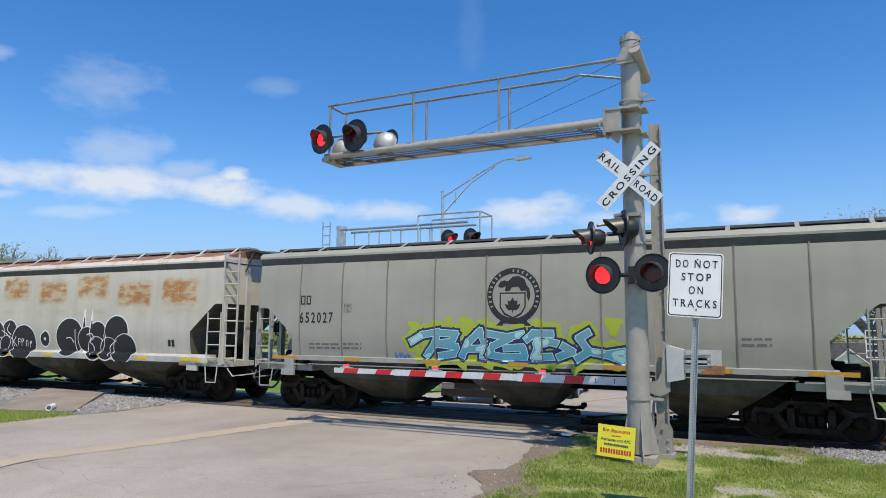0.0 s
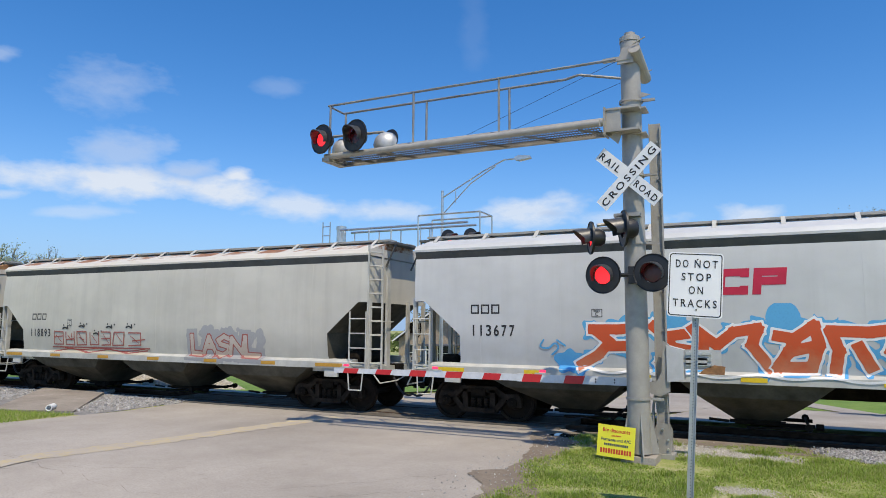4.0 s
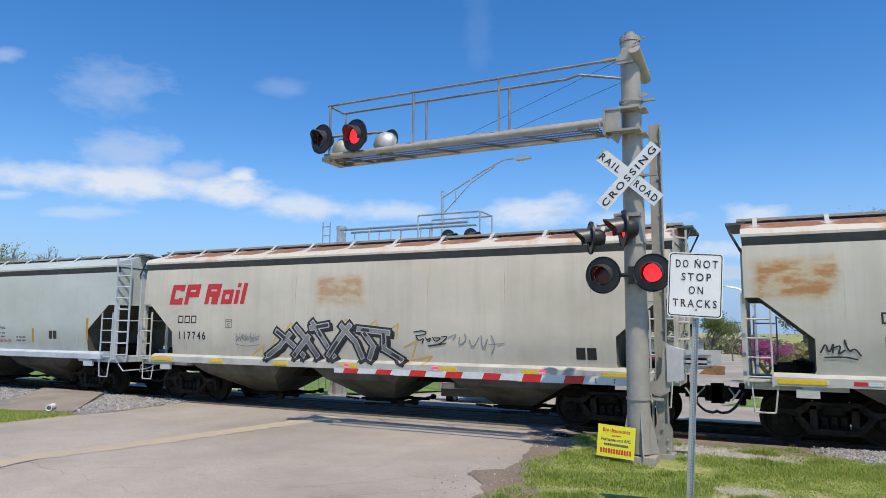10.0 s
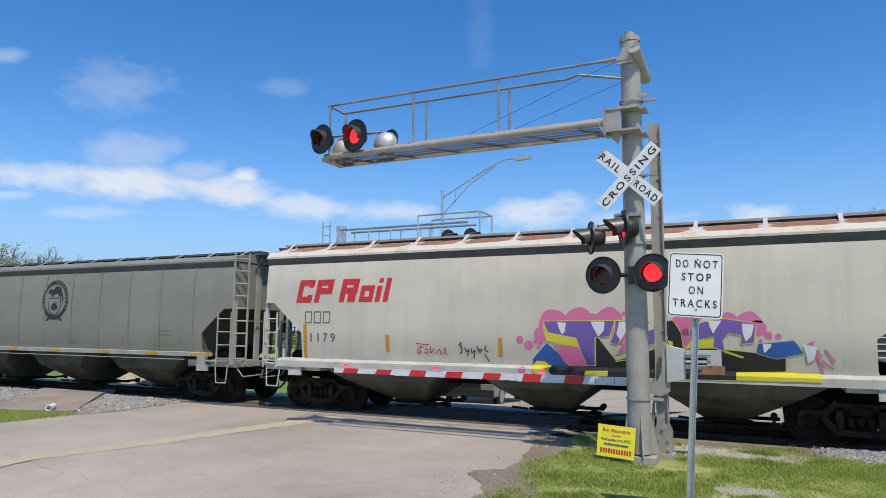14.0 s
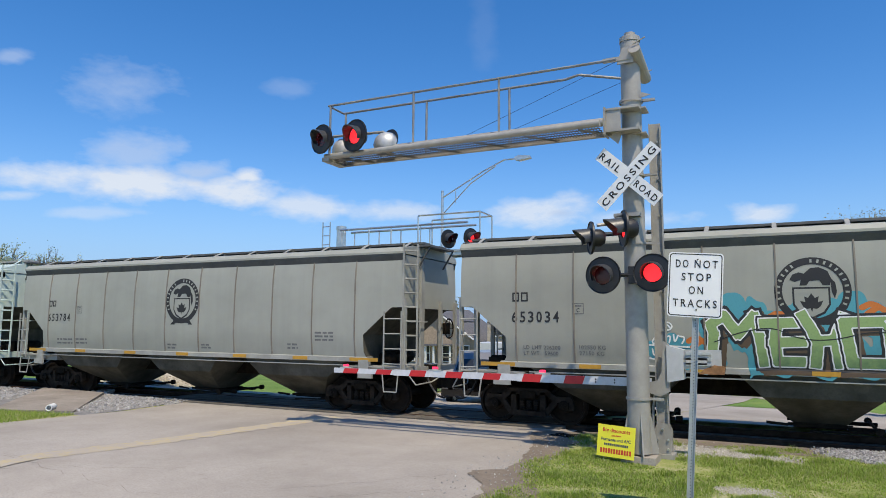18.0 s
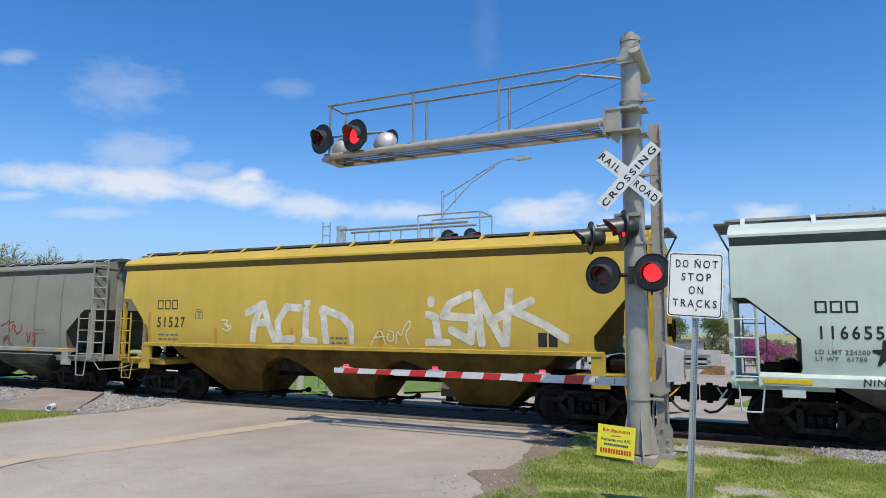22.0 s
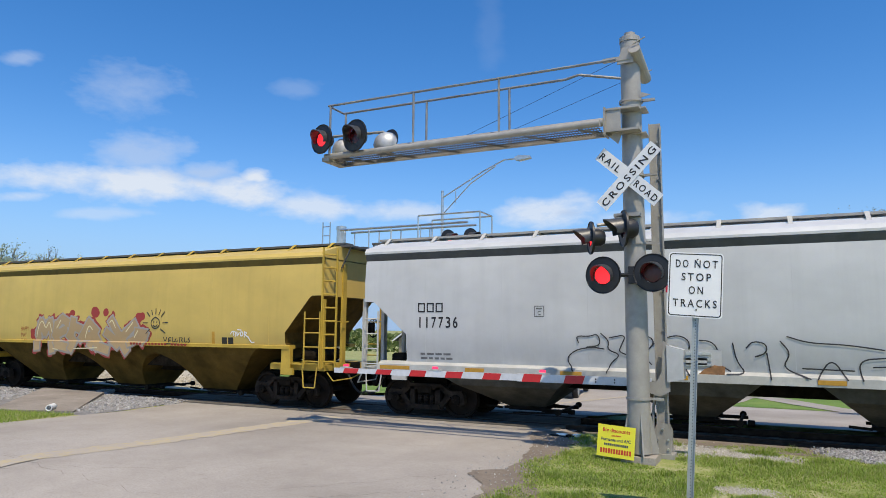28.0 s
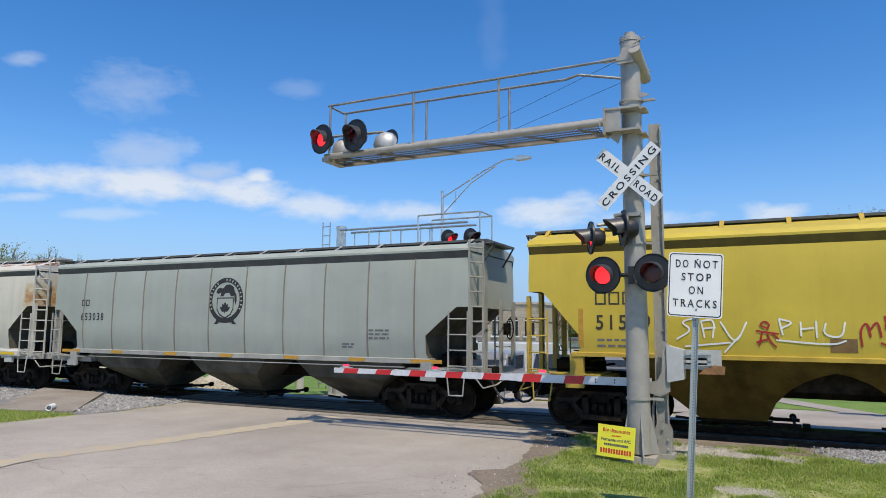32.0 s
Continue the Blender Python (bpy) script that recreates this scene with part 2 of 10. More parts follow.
def lettering(words, height, material, width=None, spacing=1.0, bold=0.0):
    """A mesh of flat letters in x and z, facing -y, with its origin at the lower left."""
    cu = bpy.data.curves.new("letters", "FONT")
    cu.body, cu.size, cu.space_character, cu.offset = words, height / 0.70, spacing, bold
    cu.extrude = 0.001
    cu.resolution_u = 3
    ob = bpy.data.objects.new("letters", cu)
    scene.collection.objects.link(ob)
    me = bpy.data.meshes.new_from_object(ob.evaluated_get(bpy.context.evaluated_depsgraph_get()))
    bpy.data.objects.remove(ob)
    xs = [v.co.x for v in me.vertices]
    k = width / (max(xs) - min(xs)) if width and xs else 1.0
    x0 = min(xs) if xs else 0
    for v in me.vertices:
        v.co = ((v.co.x - x0) * k, -v.co.z, v.co.y)
    me.materials.clear()
    me.materials.append(material)
    return me


# ---- lie of the land ----
def lerp(a, b, t):
    return a + (b - a) * max(0.0, min(1.0, t))


def ground_z(x, y):
    if y < 7.6:
        return lerp(-0.05, -0.9, (7.6 - y) / 8.0)
    if y < 18:
        return -0.05
    if y < 24:
        return lerp(-0.05, -0.5, (y - 18) / 6.0)
    if y < 80:
        side = lerp(0.0, -1.3, (x - 1.0) / 6.0) * lerp(0.0, 1.0, (y - 45) / 25)
        return lerp(-0.5, -2.0, (y - 24) / 56) + side
    return lerp(-2.0, -8.0, (y - 80) / 220) + lerp(0.0, -1.3, (x - 1.0) / 6.0) * lerp(1.0, 0.0, (y - 80) / 60)


ROAD = ((-60, -18.0), (2, -12.9), (7.2, -11.6), (9.5, -10.97), (13.7, -10.2), (18, -9.5), (22, -8.6), (30, -6.6), (45, -5.0), (66, -4.4), (110, -6.3), (200, -11.0), (400, -22.0))


def road_x(y):
    for (y0, x0), (y1, x1) in zip(ROAD, ROAD[1:]):
        if y <= y1:
            return lerp(x0, x1, (y - y0) / (y1 - y0))
    return ROAD[-1][1]


def grid_sheet(name, xs, ys, zf, material, label, category, keep=None):
    vs, fs, idx = [], [], {}
    for j, y in enumerate(ys):
        for i, x in enumerate(xs):
            idx[i, j] = len(vs)
            vs.append((x, y, zf(x, y)))
    for j in range(len(ys) - 1):
        for i in range(len(xs) - 1):
            if keep is None or keep((xs[i] + xs[i + 1]) / 2, (ys[j] + ys[j + 1]) / 2):
                fs.append((idx[i, j], idx[i + 1, j], idx[i + 1, j + 1], idx[i, j + 1]))
    ob = part(name, Shape().add(vs, fs), material)
    for p in ob.data.polygons:
        p.use_smooth = True
    return tagged(ob, label, category, kind="structure")


YS = [-400, -120, -40, -10, -0.4, 0, 2, 4, 6, 7.6, 9, 11, 13, 14.5, 14.9, 17, 18.1, 18.5, 20, 22, 24, 28, 32, 36, 42, 50, 60, 70, 80, 110, 140, 200, 300, 600, 1200, 3500]
XS = [-3500, -1800, -900, -300, -120, -60, -40, -30, -24, -20, -16, -12, -8, -4, 0, 2, 4, 6, 8, 12, 20, 40, 80, 200, 900, 3500]
grid_sheet("ground", XS, YS, lambda x, y: ground_z(x, y) - (0.35 if 14.6 < y < 18.3 else 0.0), GRASS, "green grassy ground with bare patches", "ground")


def strip(name, rows, zoff, material, label, category, across=6):
    """A paved strip along y: rows of (y, left x, right x)."""
    vs, fs = [], []
    for y, a, b in rows:
        for i in range(across + 1):
            x = lerp(a, b, i / across)
            up = zoff if isinstance(zoff, float) else lerp(zoff[0], zoff[1], (i / across) ** 2)
            vs.append((x, y, max(ground_z(x, y) + up, -9)))
    w = across + 1
    for j in range(len(rows) - 1):
        for i in range(across):
            fs.append((j * w + i, j * w + i + 1, (j + 1) * w + i + 1, (j + 1) * w + i))
    s = Shape().add(vs, fs)
    ob = part(name, s, material)
    for p in ob.data.polygons:
        p.use_smooth = True
    return tagged(ob, label, category, kind="structure")


def road_rows(y0, y1, step, left, right):
    out, y = [], y0
    while y < y1 + 1e-6:
        out.append((y, road_x(y) - left(y), road_x(y) + right(y)))
        y += step
    return out


def right_half(y):
    if y < 15:
        return lerp(8.0, 5.9, (y - 8.5) / 6.5) if y > 8.5 else lerp(8.0, 15, (8.5 - y) / 8)
    return 5.9


strip("road", road_rows(-60.3, 15.35, 0.7, lambda y: 5.2 + max(0, 10.5 - y) * 0.25 + max(0, y - 13) * 0.3, right_half), 0.012, CONCRETE, "worn pale concrete road up to the crossing", "road")
strip("road_beyond", road_rows(17.75, 34, 0.9, lambda y: 5.4, lambda y: 5.4), 0.05, CONCRETE, "worn pale concrete road beyond the tracks", "road")
strip("road_far", road_rows(34, 330, 8, lambda y: lerp(4.4, 3.2, (y - 34) / 20), lambda y: lerp(4.4, 3.2, (y - 34) / 20)), 0.06, CONCRETE, "long straight road running into the distance", "road", 2)
strip("side_street", [(18.32, -3.6, 70), (19.8, -3.0, 70), (21.5, -2.8, 70), (24.5, -2.6, 70), (27.5, -2.4, 70)], 0.04, CONCRETE, "pale concrete street beside the tracks", "road", 12)

LAWN = ground_mat("lush green lawn", ((0.3, (0.09, 0.17, 0.02)), (0.5, (0.14, 0.24, 0.035)), (0.7, (0.22, 0.30, 0.06))), 0.7, 0.8, 0.03, 0.95, 22)
strip("lawn_beyond", [(27.8, -1.9, 70), (32, -2.3, 70), (40, -1.6, 70), (46, -1.0, 70)], 0.03, LAWN, "green lawn beyond the side street", "lawn", 12)
strip("lawn_beyond", [(18.6, -70, -15.6), (22, -70, -15.0), (30, -70, -12.6), (38, -70, -11.0)], 0.03, LAWN, "green lawn between the tracks and the parking lot", "lawn", 12)
strip("footpath", [(27.0, 2.2, 3.4), (30.0, 0.6, 2.0), (34.0, -1.2, 0.2)], 0.05, CONCRETE, "pale concrete footpath across the lawn", "footpath", 3)

# ---- railway ----
TRACK_Y, GAUGE = 16.5, 1.435
bed = Shape()
bed.box(-220, 120, 14.75, 18.3, -0.5, -0.15)
bed.box(-220, -17.3, 14.3, 14.8, -0.5, -0.09)
tagged(part("track_bed", bed, BALLAST), "grey crushed stone ballast bed under the track", "ballast", kind="structure")
for side in (-1, 1):
    y = TRACK_Y + side * GAUGE / 2
    r = Shape()
    prof = [(-0.075, -0.175), (0.075, -0.175), (0.075, -0.16), (0.012, -0.13), (0.012, -0.045), (0.036, -0.035), (0.036, -0.004), (0.03, 0.0), (-0.03, 0.0), (-0.036, -0.004), (-0.036, -0.035), (-0.012, -0.045), (-0.012, -0.13), (-0.075, -0.16)]
    k = len(prof)
    vs = [(-220, y + a, b) for a, b in prof] + [(120, y + a, b) for a, b in prof]
    r.add(vs, [(i, (i + 1) % k, k + (i + 1) % k, k + i) for i in range(k)])
    tagged(part("rail", r, RUSTY), "rusty brown steel rail with a worn top", "rail", "rails of the track", kind="structure")


# ---- train ----
SPEED, GAIN = 9.45, 0.0165


def train_at(t):
    return SPEED * t + GAIN * t * t / 2


HALF = 1.6


def side_y(z):
    """How far the side sheet stands out at the height z."""
    if z < 2.35:
        return HALF - 0.125 * ((2.35 - z) / 1.1) ** 2
    return HALF - (0.0 if z < 3.1 else 0.075 * ((z - 3.1) / 0.95) ** 2)


def body_mesh(L, cut, low):
    """Side sheets, end sheets and the sloping ends, cut away over the bogies."""
    h = L / 2
    c0, c1, zt, zb = cut
    levels = [(low, h - c0 + 0.12), (lerp(low, zb, 0.33), h - c0), (lerp(low, zb, 0.67), h - c0), (zb, h - c0)]
    levels += [(lerp(zb, zt - 0.04, k), lerp(h - c0, h - c1, k)) for k in (0.33, 0.67, 1.0)]
    levels += [(zt, h - c1 + 0.06), (zt + 0.001, h), (3.1, h), (3.3, h), (3.5, h), (3.7, h), (3.9, h), (4.06, h)]
    s = Shape()
    vs = []
    for z, x in levels:
        y = side_y(z)
        vs += [(-x, -y, z), (x, -y, z), (x, y, z), (-x, y, z)]
    fs = []
    for i in range(len(levels) - 1):
        a, b = 4 * i, 4 * i + 4
        fs += [(a + j, a + (j + 1) % 4, b + (j + 1) % 4, b + j) for j in range(4)]
    fs += [(3, 2, 1, 0), tuple(4 * (len(levels) - 1) + j for j in range(4))]
    s.add(vs, fs)
    return s


def upright(x, w, out, low):
    """A narrow upright strip that follows the curve of the side sheet."""
    zs = [lerp(low, 2.05, k / 4) for k in range(5)] + [2.35, 3.1, 3.3, 3.5, 3.7, 3.9, 4.03]
    vs = []
    for z in zs:
        y = -side_y(z)
        vs += [(x - w, y + 0.02, z), (x - w, y - out, z), (x + w, y - out, z), (x + w, y + 0.02, z)]
    fs = [(4 * i + k, 4 * i + (k + 1) % 4, 4 * i + 4 + (k + 1) % 4, 4 * i + 4 + k) for i in range(len(zs) - 1) for k in range(4)]
    n = 4 * (len(zs) - 1)
    return Shape().add(vs, fs + [(3, 2, 1, 0), (n, n + 1, n + 2, n + 3)])


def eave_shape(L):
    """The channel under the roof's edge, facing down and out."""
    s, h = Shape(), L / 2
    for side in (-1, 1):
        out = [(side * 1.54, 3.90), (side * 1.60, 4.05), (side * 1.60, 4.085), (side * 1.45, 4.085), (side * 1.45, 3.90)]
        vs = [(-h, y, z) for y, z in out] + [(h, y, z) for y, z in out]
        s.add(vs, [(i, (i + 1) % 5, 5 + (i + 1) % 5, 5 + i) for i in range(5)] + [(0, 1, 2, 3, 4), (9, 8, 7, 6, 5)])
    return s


def roof_shape(L, drop):
    h = L / 2 + 0.02
    out = [(-1.615, 4.085), (-1.615, 4.14), (-1.53, 4.24), (-0.78, 4.46 - drop), (0.78, 4.46 - drop), (1.53, 4.24), (1.615, 4.14), (1.615, 4.085)]
    k = len(out)
    vs = [(-h, y, z) for y, z in out] + [(h, y, z) for y, z in out]
    return Shape().add(vs, [(i, (i + 1) % k, k + (i + 1) % k, k + i) for i in range(k)] + [tuple(range(k)), tuple(range(2 * k - 1, k - 1, -1))])


def bracket(side, b0, b1, bz, drop):
    """A flat upright plate from the roof slope to the edge of the walkway, and the bearer under it."""
    foot, top = (1.10, 4.33 - drop * 0.4), (b0 + 0.015, bz + 0.035)
    s = Shape()
    vs = [(x, side * (y + d), z) for x in (-0.045, 0.045) for d in (0.0, 0.03) for y, z in (foot, top)]
    s.add(vs, [(0, 1, 3, 2), (4, 6, 7, 5), (0, 4, 5, 1), (2, 3, 7, 6), (0, 2, 6, 4), (1, 5, 7, 3)])
    return s.box(-0.03, 0.03, side * b0, side * b1, bz - 0.06, bz - 0.027)


def ladder(a, b, across, rungs, r=0.018):
    """Two stiles from a to b, set apart by the vector across, with rungs."""
    s = Shape()
    a, b, w = Vector(a), Vector(b), Vector(across)
    s.bar(a, b, r * 1.3, 4)
    s.bar(a + w, b + w, r * 1.3, 4)
    for i in range(rungs):
        p = a.lerp(b, (i + 0.5) / rungs)
        s.bar(p, p + w, r, 5)
    return s


def hopper_bay(x, left, right, rings, outer):
    """A funnel below the sill: rings of height, breadth factor and depth, narrowing to its outlet."""
    s = Shape()
    vs = []
    for z, k, foot, y in rings:
        # the outermost slopes run straight down from the sill
        a, b = (foot + (w - foot) * (k if w < outer else (z - 0.33) / (rings[0][0] - 0.33)) for w in (left, right))
        vs += [(x - a, -y, z), (x + b, -y, z), (x + b, y, z), (x - a, y, z)]
    n = 4 * (len(rings) - 1)
    fs = [(3, 2, 1, 0), (n, n + 1, n + 2, n + 3)]
    for k in range(0, n, 4):
        fs += [(k + q, k + (q + 1) % 4, k + 4 + (q + 1) % 4, k + 4 + q) for q in range(4)]
    return s.add(vs, fs)


def outlet_gate(x, wide):
    """The sliding gate under a bay: its frame, runners, rack shafts and capstan ends."""
    s = Shape().box(x - wide, x + wide, -0.44, 0.44, 0.24, 0.34).box(x - wide - 0.1, x + wide + 0.1, -0.50, -0.42, 0.27, 0.33).box(x - wide - 0.1, x + wide + 0.1, 0.42, 0.50, 0.27, 0.33)
    s.box(x + wide, x + wide + 0.62, -0.60, -0.50, 0.24, 0.31).box(x + wide, x + wide + 0.62, 0.40, 0.50, 0.24, 0.31)
    s.bar((x + wide + 0.5, -0.95, 0.29), (x + wide + 0.5, 0.95, 0.29), 0.035, 6)
    for y in (-0.95, 0.9):
        s.bar((x + wide + 0.5, y - 0.03, 0.29), (x + wide + 0.5, y + 0.08, 0.29), 0.075, 8)
    s.bar((x - wide - 0.1, -0.62, 0.30), (x - wide - 0.5, -0.62, 0.33), 0.03, 6)
    s.bar((x - 0.2, -0.85, 0.22), (x + 0.9, -0.85, 0.26), 0.022, 6)
    return s.bar((x + wide + 0.64, -0.55, 0.275), (x + wide + 0.78, -0.55, 0.275), 0.06, 8)


def sill_shape(h, side, low, high, out, slant):
    """The side sill: an upright face and a ledge that slopes up to the sheet."""
    y = side_y(high) - 0.02
    prof = [(y - 0.2, low), (out, low), (out, high - slant), (y, high), (y - 0.2, high)]
    vs = [(x, side * a, b) for x in (-h, h) for a, b in prof]
    return Shape().add(vs, [(i, (i + 1) % 5, 5 + (i + 1) % 5, 5 + i) for i in range(5)] + [(4, 3, 2, 1, 0), (5, 6, 7, 8, 9)])


KIT = {}


def kit(key, make):
    if key not in KIT:
        KIT[key] = make()
    return KIT[key]


def wheelset_mesh():
    s = Shape()
    turn = pose(0, 0, 0, 90, 0, 0)
    for side in (-1, 1):
        prof = [(0.10, -0.07), (0.17, -0.07), (0.19, -0.02), (0.38, -0.01), (0.40, -0.065), (0.46, -0.065), (0.462, 0.03), (0.485, 0.04), (0.485, 0.065), (0.40, 0.07), (0.38, 0.03), (0.16, 0.03), (0.1, 0.06)]
        m = pose(0, side * 0.75, 0, 90 if side < 0 else -90, 0, 0) @ pose(0, 0, 0, 180, 0, 0)
        s.turned(prof, 28, m)
        s.turned([(0.085, -0.2), (0.085, 0.0)], 8, pose(0, side * 0.95, 0, 90, 0, 0))
        for i in range(3):
            a = i * 2.094
            s.box(-0.015 + 0.05 * math.cos(a), 0.015 + 0.05 * math.cos(a), side * 1.15 - 0.012, side * 1.15 + 0.012, 0.05 * math.sin(a) - 0.015, 0.05 * math.sin(a) + 0.015)
    s.bar((0, -0.72, 0), (0, 0.72, 0), 0.085, 10)
    return s.mesh("wheelset", TREAD, True)


def sideframe_mesh(side):
    """Cast side frame with sloping arms, a sprung opening and bearing ends."""
    s = Shape()
    w = 0.85
    y0, y1 = side * 0.93, side * 1.08
    # upper chord in convex pieces
    for a in (1, -1):
        s.prism([(a * 0.0, 0.68), (a * 0.45, 0.68), (a * 0.45, 0.82), (0, 0.82)], y0, y1)
        s.prism([(a * 0.45, 0.66), (a * (w - 0.22), 0.52), (a * (w - 0.18), 0.66), (a * 0.45, 0.82)], y0, y1)
        s.prism([(a * (w - 0.22), 0.52), (a * (w + 0.22), 0.55), (a * (w + 0.16), 0.67), (a * (w - 0.18), 0.66)], y0, y1)
        s.prism([(a * (w + 0.12), 0.36), (a * (w + 0.24), 0.36), (a * (w + 0.22), 0.56), (a * (w + 0.12), 0.56)], y0, y1)
        s.prism([(a * (w - 0.26), 0.56), (a * (w - 0.14), 0.50), (a * 0.46, 0.22), (a * 0.38, 0.32)], y0, y1)
        s.prism([(a * 0.28, 0.24), (a * 0.42, 0.24), (a * 0.42, 0.74), (a * 0.30, 0.74)], y0, y1)
    s.prism([(-0.46, 0.20), (0.46, 0.20), (0.42, 0.31), (-0.42, 0.31)], y0 - side * 0.03, y1 + side * 0.03)
    return s


def spring_mesh():
    return Shape().turned([(0.07 if i % 2 else 0.055, 0.31 + i * 0.019) for i in range(13)], 8)


def bogie_parts(parent):
    b = part("bogie", kit("bolster", lambda: Shape().box(-0.27, 0.27, -0.93, 0.93, 0.28, 0.74).box(-0.19, 0.19, -1.12, 1.12, 0.60, 0.76).box(-0.3, 0.3, -0.4, 0.4, 0.55, 0.92).bar((-0.6, -0.5, 0.42), (-0.6, 0.5, 0.42), 0.05).bar((0.6, -0.5, 0.42), (0.6, 0.5, 0.42), 0.05).mesh("bogie", GRIME)), parent=parent)
    for side in (-1, 1):
        part("side_frame", kit(("frame", side), lambda: sideframe_mesh(side).mesh("side_frame", GEAR)), parent=b)
        for x in (-0.17, 0, 0.17):
            part("spring", kit("spring", lambda: spring_mesh().mesh("spring", GEAR)), parent=b, m=pose(x, side * 1.0, 0))
        for x in (-0.85, 0.85):
            part("bearing", kit(("bearing", side), lambda: Shape().turned([(0.05, 0), (0.12, 0.01), (0.13, 0.10), (0.12, 0.16), (0.07, 0.18)], 12, pose(0, side * 0.95, 0, 90 if side < 0 else -90, 0, 0)).mesh("bearing", GRIME)), parent=b, m=pose(x, 0, 0.46))
    axles = []
    for x in (-0.85, 0.85):
        w = part("wheelset", kit("wheelset", wheelset_mesh), parent=b, m=pose(x, 0, 0.46))
        axles.append((w, x))
    return b, axles


# cut: how far the end is cut back below and above, and the heights of that cut; sill: foot, top, reach and slope of its ledge
STYLES = {
    "smooth": dict(cut=(1.22, 0.32, 2.86, 2.05), drop=0.0, pitch=3.85, wide=0.44, top=1.42, skirt=0.86, flank=(1.60, 1.42, 0.42), boards=(0.72, 0.30, 4.56), brackets=12, sill=(1.15, 1.385, 1.66, 0.07)),
    "ribbed": dict(cut=(1.14, 0.35, 2.72, 2.02), drop=0.10, pitch=3.90, wide=0.48, top=1.45, skirt=0.90, flank=(1.55, 1.40, 0.42), boards=(0.68, 0.28, 4.44), brackets=12, sill=(1.335, 1.465, 1.60, 0.02)),
    "yellow": dict(cut=(1.18, 0.36, 3.05, 2.05), drop=0.0, pitch=3.82, wide=0.66, top=1.906, skirt=1.40, flank=(1.47, 1.40, 0.58), boards=(0.72, 0.30, 4.54), brackets=13, sill=(1.615, 1.715, 1.64, 0.02)),
}
CARS, AXLES = [], []
RIB = plain("rust-stained rib", (0.235, 0.205, 0.17), 0.7, 0.0, 0.35, 1.2, 0.1)
# These dark tones paint in the shade under the roof's edge.
EAVE = plain("eave grey with painted shade", (0.10, 0.10, 0.095), 0.8, 0.0, 0.3, 2.0, 0.1)
EAVE_Y = plain("eave yellow with painted shade", (0.16, 0.11, 0.02), 0.8, 0.0, 0.3, 2.0, 0.1)


